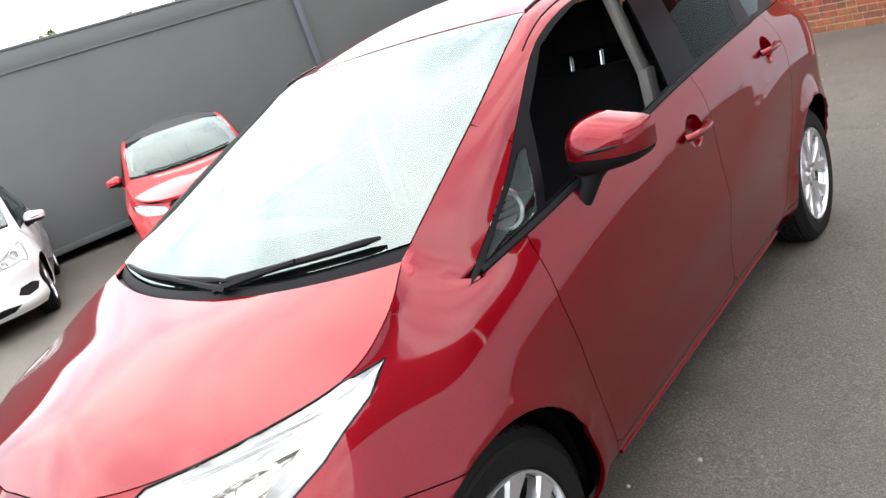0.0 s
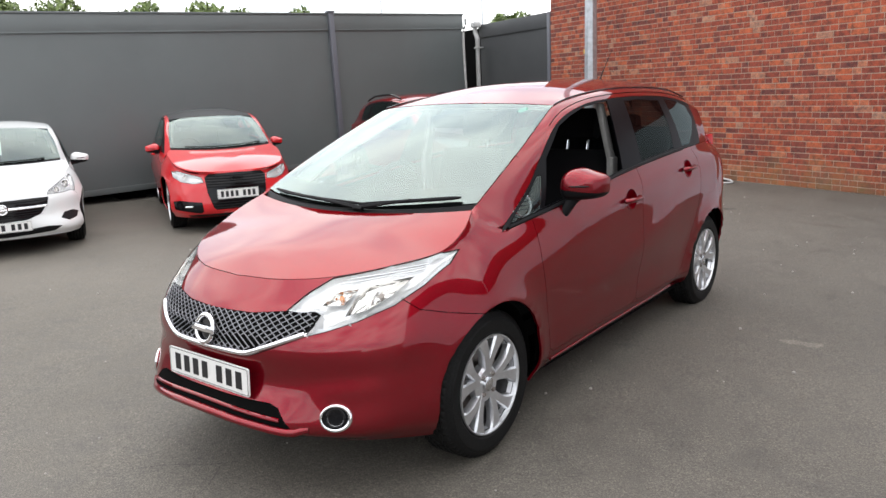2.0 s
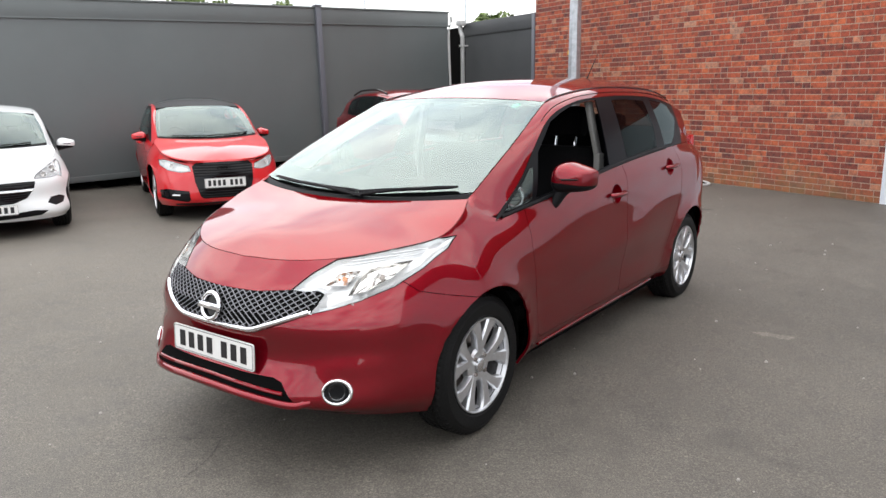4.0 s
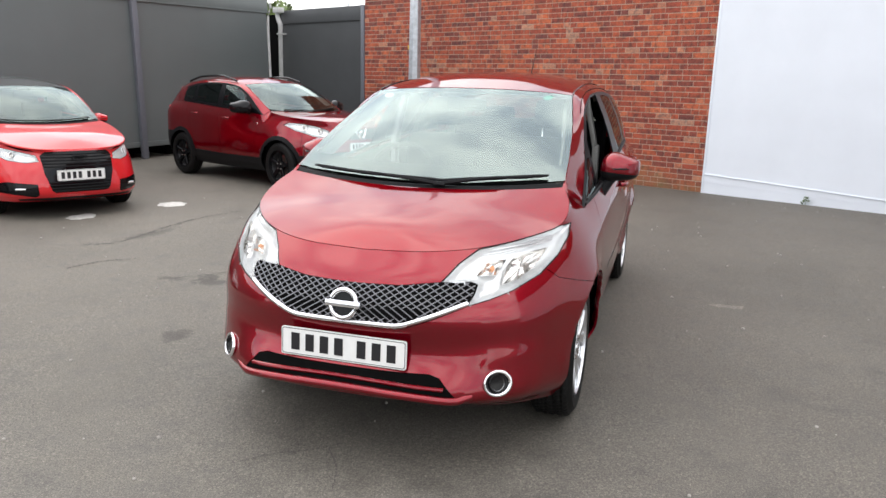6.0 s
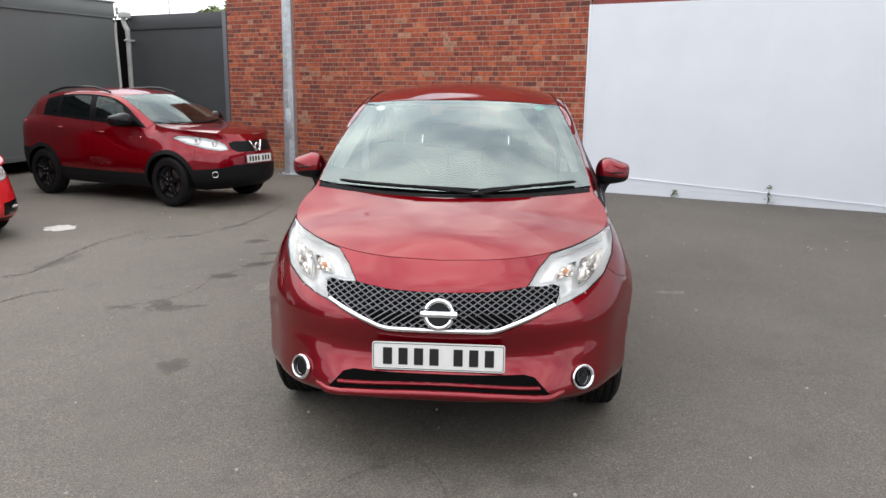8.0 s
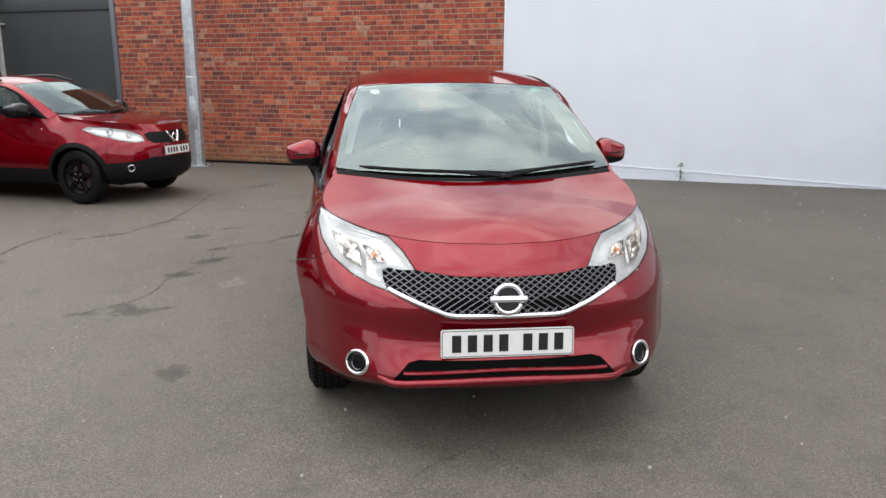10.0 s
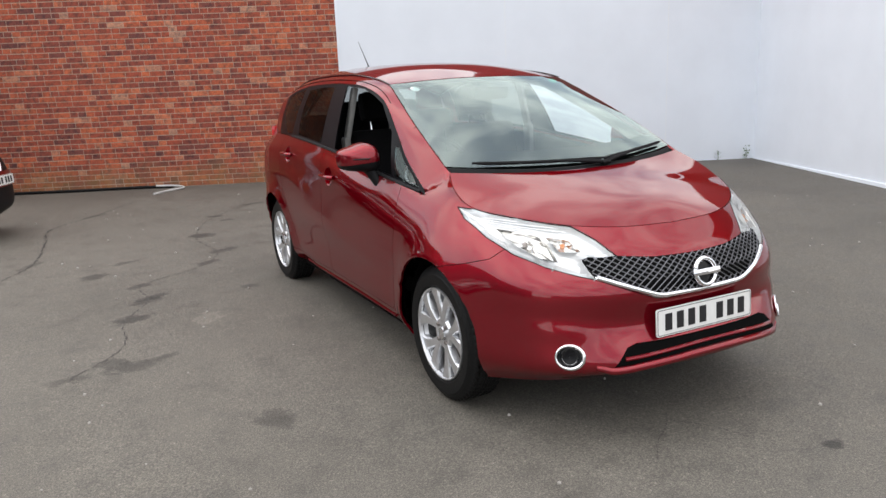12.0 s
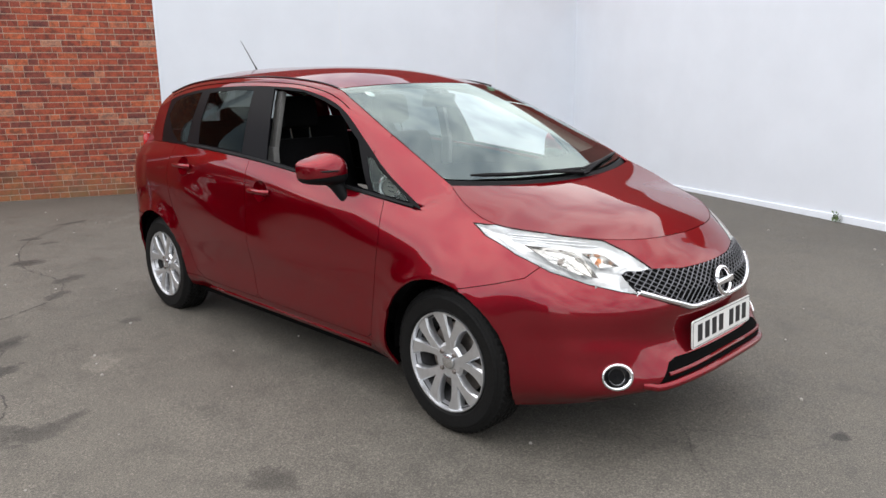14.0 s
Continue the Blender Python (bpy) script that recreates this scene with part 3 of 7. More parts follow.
# weeds at the foot of the white walls
LEAF = plain("weed_leaf", (0.075, 0.12, 0.035), 0.6, vary=0.4, scale=30)
for x, y, h, nl in [(*on_wall(s, -0.06, 0).xy, h, nl) for s, h, nl in ((1.35, 0.10, 26), (2.55, 0.26, 34), (L_WHITE - 0.15, 0.20, 24), (5.6, 0.13, 18))] + [(5.06, 0.34, 0.10, 22)]:
    rng = random.Random(int(x * 50))
    wd = thing("weed", Matrix.Translation((x, y, hollow(x, y))), "small green weed growing at the foot of the white wall", "plant", "weeds along the wall")
    bm = bmesh.new()
    for k in range(nl):
        a = rng.uniform(0, 2 * math.pi)
        z0 = rng.uniform(0, h)
        ln = rng.uniform(0.03, 0.07) * (1.2 - z0 / h * 0.6)
        d = Vector((math.cos(a), math.sin(a), rng.uniform(0.2, 1.2))).normalized()
        s = d.cross(Vector((0, 0, 1))).normalized() * ln * 0.22
        b0 = Vector((rng.uniform(-0.03, 0.03), rng.uniform(-0.03, 0.03), z0))
        vs = [bm.verts.new(v) for v in (b0, b0 + d * ln * 0.5 + s, b0 + d * ln, b0 + d * ln * 0.5 - s)]
        bm.faces.new(vs)
    part("leaves", bm, LEAF, wd)
    part("stem", tube(bmesh.new(), [(0, 0, 0), (0.005, 0.004, h * 0.5), (0.0, 0.01, h)], [0.004, 0.003, 0.001], 5), LEAF, wd)

# trees and lamp posts beyond the cabins
BARK = plain("grey_brown_bark", (0.12, 0.09, 0.07), 0.9, vary=0.3, scale=8, bump=0.6)
CROWN = plain("summer_leaves", (0.13, 0.18, 0.05), 0.65, vary=0.5, scale=2.5)


def tree(x, y, h, r, seed):
    rng = random.Random(seed)
    tr = thing("tree", Matrix.Translation((x, y, 0)), "broad green tree in full leaf beyond the cabins", "tree", "trees beyond the cabins")
    bm = bmesh.new()
    tube(bm, [(0, 0, 0), (0.1, 0.05, h * 0.3), (0.0, 0.1, h * 0.6)], [0.28, 0.2, 0.12], 9)
    for k in range(7):
        a = 2 * math.pi * k / 7 + rng.uniform(-0.3, 0.3)
        z = h * rng.uniform(0.3, 0.6)
        tube(bm, [(0, 0, z), (math.cos(a) * r * 0.4, math.sin(a) * r * 0.4, z + h * 0.12), (math.cos(a) * r * 0.75, math.sin(a) * r * 0.75, z + h * 0.25)], [0.1, 0.07, 0.03], 6)
    part("trunk", bm, BARK, tr)
    blobs = [(rng.uniform(-0.75, 0.75) * r, rng.uniform(-0.75, 0.75) * r, h * rng.uniform(0.55, 0.9), rng.uniform(0.28, 0.5) * r) for k in range(15)]
    vs, fs = [], []
    for k in range(5200):
        bx, by, bz, br = rng.choice(blobs)
        d = Vector((rng.gauss(0, 1), rng.gauss(0, 1), rng.gauss(0, 1))).normalized()
        c = Vector((bx, by, bz)) + d * br * rng.uniform(0.7, 1.08)
        u = Vector((rng.gauss(0, 1), rng.gauss(0, 1), rng.gauss(0, 1))).normalized()
        w = u.cross(d).normalized()
        s = rng.uniform(0.09, 0.2)
        i = len(vs)
        vs += [c - u * s, c + w * s * 0.6, c + u * s, c - w * s * 0.6]
        fs.append((i, i + 1, i + 2, i + 3))
    me = bpy.data.meshes.new("crown")
    me.from_pydata([tuple(v) for v in vs], [], fs)
    me.materials.append(CROWN)
    o = new("crown", me)
    o.parent = tr


for i, (x, y, h, r) in enumerate(((-43, 8, 7.4, 2.5), (-42, 11.5, 7.1, 2.3), (-40.5, 14.5, 7.5, 2.4), (-38.5, 18, 7.2, 2.2), (-36.6, 21, 7.0, 2.0), (-34.5, 24.5, 6.9, 2.0), (-32.0, 27.5, 6.4, 1.7), (-44, 4, 7.2, 2.6), (-18.9, 31.3, 5.6, 1.3), (-13.6, 34.0, 6.0, 1.5))):
    tree(x, y, h, r, 40 + i)
for x, y in ((-26, 29), (-17.0, 36), (-20.0, 30)):
    lp = thing("street_lamp", Matrix.Translation((x, y, 0)), "slim grey street lamp beyond the cabins", "street lamp", "far street lamps")
    bm = bmesh.new()
    lathe(bm, [(0, 0.09), (1.2, 0.08), (1.3, 0.05), (9.5, 0.035)], 8, "z")
    part("post", bm, GALV, lp)
    part("arm", tube(bmesh.new(), [(0, 0, 9.4), (0.3, 0, 9.7), (0.9, 0, 9.8)], 0.03, 6), GALV, lp)
    part("lantern", boxed(0.8, 1.4, -0.11, 0.11, 9.74, 9.86, 0.03), CABIN_POST, lp)

from mathutils.bvhtree import BVHTree


# ---- cars: panels lofted from a few curves, cut along their shut lines ----
def cut(bm, poly, axes, near):
    """Cuts the faces that near() accepts along a polygon seen along one axis."""
    ia, ib = axes
    amin, amax = min(p[0] for p in poly) - 0.01, max(p[0] for p in poly) + 0.01
    bmin, bmax = min(p[1] for p in poly) - 0.01, max(p[1] for p in poly) + 0.01

    def span(f):
        a = [v.co[ia] for v in f.verts]
        b = [v.co[ib] for v in f.verts]
        return min(a), max(a), min(b), max(b)

    bm.normal_update()
    pool = set()
    for f in bm.faces:
        if near(f):
            s = span(f)
            if s[1] > amin and s[0] < amax and s[3] > bmin and s[2] < bmax:
                pool.add(f)
    for (a0, b0), (a1, b1) in zip(poly, poly[1:] + poly[:1]):
        if abs(a1 - a0) + abs(b1 - b0) < 1e-6:
            continue
        no = [0.0, 0.0, 0.0]
        no[ia], no[ib] = b1 - b0, a0 - a1
        co = [0.0, 0.0, 0.0]
        co[ia], co[ib] = a0, b0
        lo_a, hi_a, lo_b, hi_b = min(a0, a1), max(a0, a1), min(b0, b1), max(b0, b1)
        hit = []
        for f in pool:
            s = span(f)
            if s[1] >= lo_a and s[0] <= hi_a and s[3] >= lo_b and s[2] <= hi_b:
                hit.append(f)
        if not hit:
            continue
        geom = list({e for f in hit for e in f.edges}) + list({v for f in hit for v in f.verts}) + hit
        r = bmesh.ops.bisect_plane(bm, geom=geom, dist=1e-5, plane_co=co, plane_no=no)
        pool = {f for f in pool if f.is_valid} | {g for g in r["geom"] if isinstance(g, bmesh.types.BMFace)}


def lifted(bm, faces, mirror=False, gap=0.0017, flange=0.012, join=False, welded=None):
    """The given faces as a new bmesh: drawn in by a gap at their rim, with a folded edge behind it."""
    out = bmesh.new()
    m = {}
    for f in faces:
        vs = []
        for v in f.verts:
            if v not in m:
                m[v] = out.verts.new(v.co)
            vs.append(m[v])
        out.faces.new(vs)
    if join:
        r = bmesh.ops.duplicate(out, geom=out.faces[:])
        vs = [g for g in r["geom"] if isinstance(g, bmesh.types.BMVert)]
        bmesh.ops.scale(out, vec=(-1, 1, 1), verts=vs)
        bmesh.ops.reverse_faces(out, faces=[g for g in r["geom"] if isinstance(g, bmesh.types.BMFace)])
        bmesh.ops.remove_doubles(out, verts=out.verts, dist=0.0006)
    elif mirror:
        bmesh.ops.scale(out, vec=(-1, 1, 1), verts=out.verts)
        bmesh.ops.reverse_faces(out, faces=out.faces)
    out.normal_update()
    if gap or flange:
        push = {}
        for e in out.edges:
            if len(e.link_faces) == 1:
                f = e.link_faces[0]
                d = (e.verts[1].co - e.verts[0].co).cross(f.normal)
                if d.length < 1e-9:
                    continue
                d.normalize()
                if d.dot(f.calc_center_median() - e.verts[0].co) < 0:
                    d = -d
                for v in e.verts:
                    push.setdefault(v, []).append(d)
        nrm = {v: v.normal.copy() for v in push}
        if welded is not None:
            push = {v: d for v, d in push.items() if not welded(v.co)}
        for v, ds in push.items():
            s = sum(ds, Vector())
            if s.length > 1e-6:
                v.co += s.normalized() * gap
        if flange:
            rim = [e for e in out.edges if len(e.link_faces) == 1 and not (welded is not None and welded(e.verts[0].co) and welded(e.verts[1].co))]
            r = bmesh.ops.extrude_edge_only(out, edges=rim)
            nv = [g for g in r["geom"] if isinstance(g, bmesh.types.BMVert)]
            for v in nv:
                src = min((e.other_vert(v) for e in v.link_edges if e.other_vert(v) in nrm), key=lambda q: (q.co - v.co).length, default=None)
                if src is not None:
                    v.co -= nrm[src] * flange
    return out


def wheel(parent, x, y, r, rim_r, width, mats, spokes=5, twin=True, out=1, drop=0.0):
    """A wheel with tyre, rim, spokes, disc and nuts; out: the side that it faces."""
    rim_mat = mats
    w = new("wheel")
    w.parent = parent
    w.location = (x, y, r - drop)
    if out < 0:
        w.rotation_euler = (0, 0, math.pi)
    bm = bmesh.new()
    h = width / 2
    lathe(bm, [(-h + 0.02, rim_r - 0.01), (-h, rim_r + 0.02), (-h - 0.004, (r + rim_r) / 2), (-h + 0.012, r - 0.018), (-h + 0.03, r - 0.004)], 64)
    lathe(bm, [(h - 0.010, r - 0.020), (h - 0.003, r - 0.030), (h - 0.001, r - 0.031), (h + 0.001, (r + rim_r) / 2 + 0.016), (h + 0.0045, (r + rim_r) / 2 + 0.012), (h + 0.005, (r + rim_r) / 2), (h + 0.001, rim_r + 0.016), (h - 0.012, rim_r), (h - 0.02, rim_r - 0.012)], 64)
    # tread: ribs with cross grooves
    rows = []
    for i, a in enumerate(np.linspace(-h + 0.03, h - 0.008, 19)):
        row = []
        for k in range(240):
            t = 2 * math.pi * (k + (1.5 if i % 8 < 4 else 0)) / 240
            rad = r - 0.004 * (abs(a) / h) ** 4 - 0.018 * max(0.0, (a - h + 0.032) / 0.024) ** 2 - (0.007 if i % 4 == 2 else 0) - (0.0045 if k % 4 == 0 and i % 4 != 2 else 0)
            row.append((a, rad * math.cos(t), rad * math.sin(t)))
        rows.append(row)
    grid_mesh(bm, rows, wrap=True)
    bmesh.ops.recalc_face_normals(bm, faces=bm.faces)
    part("tyre", bm, RUBBER, w, "black rubber tyre", sharp=25)
    bm = bmesh.new()
    lathe(bm, [(h - 0.006, rim_r + 0.004), (h + 0.001, rim_r + 0.002), (h + 0.001, rim_r - 0.003), (h - 0.008, rim_r - 0.006), (h - 0.022, rim_r - 0.010), (h - 0.040, rim_r - 0.016)], 64)
    bmesh.ops.recalc_face_normals(bm, faces=bm.faces)
    rim = part("rim", bm, rim_mat, w)
    # inner barrel, its shade behind the spokes put into the colour
    bm = bmesh.new()
    lathe(bm, [(h - 0.041, rim_r - 0.0155), (h - 0.07, rim_r - 0.030), (-h + 0.02, rim_r - 0.04)], 48)
    bmesh.ops.recalc_face_normals(bm, faces=bm.faces)
    part("barrel", bm, STEEL_DARK, rim)
    R = rim_r - 0.005
    for k in range(spokes):
        for s in ((-1, 1) if twin else (0,)):
            bm = bmesh.new()
            base = 2 * math.pi * k / spokes + 0.2
            rows = []
            for u in np.linspace(0, 1, 9):
                rad = 0.035 + (R - 0.035) * u
                ang = base + s * (0.08 + 0.26 * max(0.0, (u - 0.15) / 0.85))
                half = (0.0165 + 0.010 * u + 0.013 * max(0, u - 0.70) / 0.30) if twin else 0.034 - 0.008 * u
                deep = h - 0.003 - 0.020 * (1 - u) ** 1.5 - 0.004 * u + s * 0.0005
                row = []
                for da, dx in ((-half, -0.034), (-half, -0.009), (-half * 0.78, 0.0), (half * 0.78, 0.0), (half, -0.009), (half, -0.034)):
                    c, sn = math.cos(ang), math.sin(ang)
                    row.append((deep + dx, rad * c - da * sn, rad * sn + da * c))
                rows.append(row)
            V = grid_mesh(bm, rows)
            bm.faces.new(V[0])
            bm.faces.new(V[-1][::-1])
            bmesh.ops.recalc_face_normals(bm, faces=bm.faces)
            part("spoke", bm, rim_mat, rim, sharp=30)
    bm = bmesh.new()
    lathe(bm, [(h - 0.06, 0.082), (h - 0.030, 0.078), (h - 0.020, 0.066), (h - 0.021, 0.034)], 40)
    bmesh.ops.recalc_face_normals(bm, faces=bm.faces)
    part("hub", bm, rim_mat, rim)
    bm = bmesh.new()
    lathe(bm, [(h - 0.022, 0.032), (h - 0.011, 0.030), (h - 0.008, 0.024), (h - 0.0075, 0.0005)], 32)
    bmesh.ops.recalc_face_normals(bm, faces=bm.faces)
    part("centre_cap", bm, SATIN if rim_mat is ALLOY else rim_mat, rim)
    for k in range(4):
        bm = bmesh.new()
        t = math.pi / 4 + k * math.pi / 2
        lathe(bm, [(h - 0.030, 0.011), (h - 0.012, 0.010), (h - 0.010, 0.007), (h - 0.012, 0.0004)], 6)
        bmesh.ops.translate(bm, vec=(0, 0.05 * math.cos(t), 0.05 * math.sin(t)), verts=bm.verts)
        bmesh.ops.recalc_face_normals(bm, faces=bm.faces)
        part("wheel_nut", bm, STEEL, rim)
    bm = bmesh.new()
    lathe(bm, [(0.0, 0.03), (0.012, 0.05), (0.012, rim_r * 0.72), (-0.01, rim_r * 0.72)], 40)
    bmesh.ops.recalc_face_normals(bm, faces=bm.faces)
    part("brake_disc", bm, STEEL, w)
    bm = bmesh.new()
    lathe(bm, [(-0.012, 0.02), (-0.014, rim_r - 0.03)], 40)
    part("backing_plate", bm, DARK, w)
    return w


def number_plate(parent, y, z, tilt=0.0, chars=((0.0, 4), (1, 3)), w=0.26, h=0.0555, x=0.0):
    """A white plate with a raised black bar for every character."""
    m = Matrix.Translation((x, y, z)) @ Matrix.Rotation(radians(tilt), 4, "X")
    pl = part("number_plate", slab(bmesh.new(), plate_outline(w, h, 0.010), 0.006, lambda a, b, d: m @ Vector((a, d, b))), PLATE_WHITE, parent, "white plate with black bars")
    bm = bmesh.new()
    o, i = plate_outline(w - 0.004, h - 0.004, 0.008), plate_outline(w - 0.0065, h - 0.0065, 0.007)
    vo = [bm.verts.new(m @ Vector((a, -0.0012, b))) for a, b in o]
    vi = [bm.verts.new(m @ Vector((a, -0.0012, b))) for a, b in i]
    for k in range(len(o)):
        q = (k + 1) % len(o)
        bm.faces.new((vo[k], vo[q], vi[q], vi[k]))
    part("border", bm, INK, pl, smooth=False)
    xs = [-0.199 + 0.061 * k for k in range(4)] + [0.078 + 0.061 * k for k in range(3)]
    for cx in xs:
        bm = boxed(cx - 0.018, cx + 0.018, -0.0022, 0.0005, -0.034, 0.034, 0.0008)
        bm.transform(m)
        part("bar", bm, INK, pl, smooth=False)
    return pl


def mirror_body(P, parent, side, mats):
    """A door mirror on its stalk."""
    cx, cy, cz = P["mirror"]
    rx, ry, rz = P["mirror_size"]
    top, low = mats
    # a swept shell with a ridge along its top, tall beside the door and pointed outboard
    section = rounded([(-0.97, -0.60), (-1.0, 0.10), (-0.88, 0.60), (-0.60, 0.92), (-0.25, 1.0), (0.35, 0.76), (0.88, 0.50), (0.99, 0.36), (1.0, -0.30), (0.93, -0.62), (0.70, -0.84), (-0.1, -1.0), (-0.75, -0.97)], 40)
    rows = []
    for i in range(15):
        v = i / 14
        grow = 0.02 + 0.98 * (1 - (1 - v) ** 3.6) ** 0.45 if v < 0.93 else 1.0 - 0.9 * ((v - 0.93) / 0.07) ** 2
        y = cy - ry + ry * 1.42 * min(v / 0.93, 1.0)
        rows.append([(cx - 0.02 * (1 - grow) + rx * grow * a, y + 0.32 * rx * (a * grow + 0.2), cz + rz * grow * b - 0.10 * rz * (1 - grow)) for a, b in section])
    bm = bmesh.new()
    grid_mesh(bm, rows, wrap=True)
    bmesh.ops.recalc_face_normals(bm, faces=bm.faces)
    bmesh.ops.remove_doubles(bm, verts=bm.verts, dist=0.0005)
    split = cz - rz * 0.38
    bmesh.ops.bisect_plane(bm, geom=bm.verts[:] + bm.edges[:] + bm.faces[:], plane_co=(cx, cy, split), plane_no=(0.12, 0, 1))
    up = [f for f in bm.faces if (f.calc_center_median() - Vector((cx, cy, split))).dot(Vector((0.12, 0, 1))) > 0]
    dn = [f for f in bm.faces if f not in set(up)]
    base = new("door_mirror")
    base.parent = parent
    part("mirror_cap", lifted(bm, up, side < 0, 0.001, 0.004), top, base)
    part("mirror_housing", lifted(bm, dn, side < 0, 0.001, 0.004), low, base)
    bm.free()
    g = bmesh.new()
    slab(g, plate_outline(rx * 0.80, rz * 0.42, 0.02), 0.004, lambda a, b, d: Vector((side * (cx + a), cy + ry * 0.42 + 0.002 + d + 0.32 * (a + 0.2 * rx), cz + b)))
    part("mirror_glass", g, CHROME, base)
    fx, fy, fz = P["mirror_foot"]
    s = bmesh.new()
    a, b = Vector((side * fx, fy, fz)), Vector((side * (cx - rx * 0.45), cy, cz - rz * 0.55))
    tube(s, [a, a.lerp(b, 0.35) + Vector((0, 0, -0.004)), a.lerp(b, 0.7), b], [0.034, 0.032, 0.034, 0.045], 14)
    part("mirror_stalk", s, BLACK, base)
    bm = bmesh.new()
    pts = [(side * (cx + rx * u), cy - ry * 0.90 + ry * 1.25 * abs(u) ** 3.2 + 0.32 * rx * (u + 0.2), cz - rz * 0.05) for u in np.linspace(-0.4, 0.97, 14)]
    tube(bm, pts, 0.005, 6)
    part("trim_line", bm, GLOSS_BLACK if not P.get("mirror_lamp") else PLATE_WHITE, base)


def build_car(P, m):
    paint, roof_paint = P["paint"], P.get("roof_paint", P["paint"])
    car = thing(P["name"], m, P["label"], "car", P.get("group", ""))
    ys, yr0 = P["hood_edge"][-1][1], P["belt"][-1][1]
    HE = spline(P["hood_edge"], 46)
    foot = np.array(P["belt"][0])
    SB = np.array([HE[-1] + (foot - HE[-1]) * t for t in (0.25, 0.5, 0.75)])
    BE = spline(P["belt"], 60)
    TA = spline(P["tail"], 24)
    L5 = np.vstack([HE, SB, BE, TA[1:]])
    nA, nT = len(HE), len(TA)
    n = len(L5)
    qa = np.linspace(0, 1, nA)
    rings = []
    bend = f1(P["shoulder"])
    for li, (zf, zs, zr, yf, ex, w0, w1, w2, yr) in enumerate(P["levels"]):
        ring = []
        for k in range(n):
            y5 = L5[k][1]
            if k < nA:
                a = math.pi / 2 * qa[k]
                x = w0 * math.sin(a) ** (2 / ex)
                y = ys - (ys - yf) * max(0.0, math.cos(a)) ** (2 / ex)
                side = zs if li < 4 else float(bend(ys))
                z = side + (zf - side) * math.cos(a) ** 2
            elif k >= n - (nT - 1):
                q = (k - (n - nT)) / (nT - 1)
                a = math.pi / 2 * q
                x = w2 * max(0.0, math.cos(a)) ** (2 / 2.6)
                y = yr0 + (yr - yr0) * math.sin(a) ** (2 / 2.6)
                side = zs if li < 4 else float(bend(yr0))
                z = side + (zr - side) * math.sin(a) ** 2
            else:
                y = y5
                t = (y - ys) / (yr0 - ys)
                x = np.interp(t, [0, 0.35, 0.65, 1], [w0, w1, w1, w2])
                z = zs if li < 4 else float(bend(y))
                if li == 0:
                    z += P.get("sill_lift", 0.0) * min(1.0, 6 * max(0.0, t), 6 * max(0.0, 1 - t))
            ring.append((x, y, z))
        rings.append(np.array(ring))
    rings.append(L5)
    cols = [spline([r[k] for r in rings], 52, even=False) for k in range(n)]
    grid = [[cols[k][i] for k in range(n)] for i in range(52)]
    # flare round the wheel arches and the pressed lines of the doors
    wz, wb, ar = P["wheel_r"] - 0.006, P["wheelbase"], P["arch_r"]
    for row in grid:
        for p in row:
            for yc in (0.0, wb):
                d = math.hypot(p[1] - yc, p[2] - wz)
                if abs(p[0]) > 0.5:
                    p[0] += P.get("flare", 0.012) * max(0.0, 1 - abs(d - ar) / P.get("flare_w", 0.10)) ** 2 * min(1, max(0, (abs(p[0]) - 0.5) / 0.15))
            for x0, z0, wx, wz0, amp in P.get("hollows", ()):
                if p[1] < -0.15:
                    p[1] += amp * math.exp(-((p[0] - x0) / wx) ** 2 - ((p[2] - z0) / wz0) ** 2)
            if "press" in P and p[0] > 0.6 and -0.1 < p[1] < yr0:
                for fz, amp, wid in P["press"]:
                    d = (p[2] - fz(p[1])) / wid
                    p[0] += amp * (math.exp(-d * d * 4) if d > 0 else math.exp(-d * d * 0.8)) * min(1, max(0, (p[1] + 0.1) / 0.5))
    if P.get("smooth_foot"):
        # even out the pressing where the wing runs up into the pillar
        G = np.array(grid)
        ease = lambda v: np.clip(v, 0, 1) ** 2 * (3 - 2 * np.clip(v, 0, 1))
        soft = ease((G[:, :, 2] - 0.70) / 0.14) * ease((G[:, :, 1] + 0.28) / 0.22) * ease((0.75 - G[:, :, 1]) / 0.30)
        soft[-1] = soft[0] = 0.0
        for _ in range(60):
            mean = np.zeros_like(G)
            mean[1:-1, 1:-1] = (G[:-2, 1:-1] + G[2:, 1:-1] + G[1:-1, :-2] + G[1:-1, 2:]) / 4
            mean[[0, -1]], mean[:, [0, -1]] = G[[0, -1]], G[:, [0, -1]]
            G += 0.6 * soft[:, :, None] * (mean - G)
        grid = [list(row) for row in G]
    for row in grid:
        row[0][0] = 0.0
        row[-1][0] = 0.0
    shell = bmesh.new()
    grid_mesh(shell, grid)
    shell.normal_update()
    if sum(f.normal.x for f in shell.faces) < 0:
        bmesh.ops.reverse_faces(shell, faces=shell.faces)
    # the pillar's foot is one pressing with the wing
    A0, B0 = Vector(HE[-1]), Vector(foot)

    def at_foot(co):
        q = Vector((abs(co.x), co.y, co.z))
        t = max(0.0, min(1.0, (q - A0).dot(B0 - A0) / (B0 - A0).length_squared))
        return (q - A0.lerp(B0, t)).length < 0.002

    is_side = lambda f: f.calc_center_median().x > 0.45 and abs(f.normal.x) > 0.25
    is_front = lambda f: f.calc_center_median().y < ys - 0.05 and f.normal.y < 0.1
    arches = []
    for yc in (0.0, wb):
        arches.append([(yc + ar * math.cos(t), wz + ar * math.sin(t)) for t in np.linspace(-0.45, math.pi + 0.45, 34)])
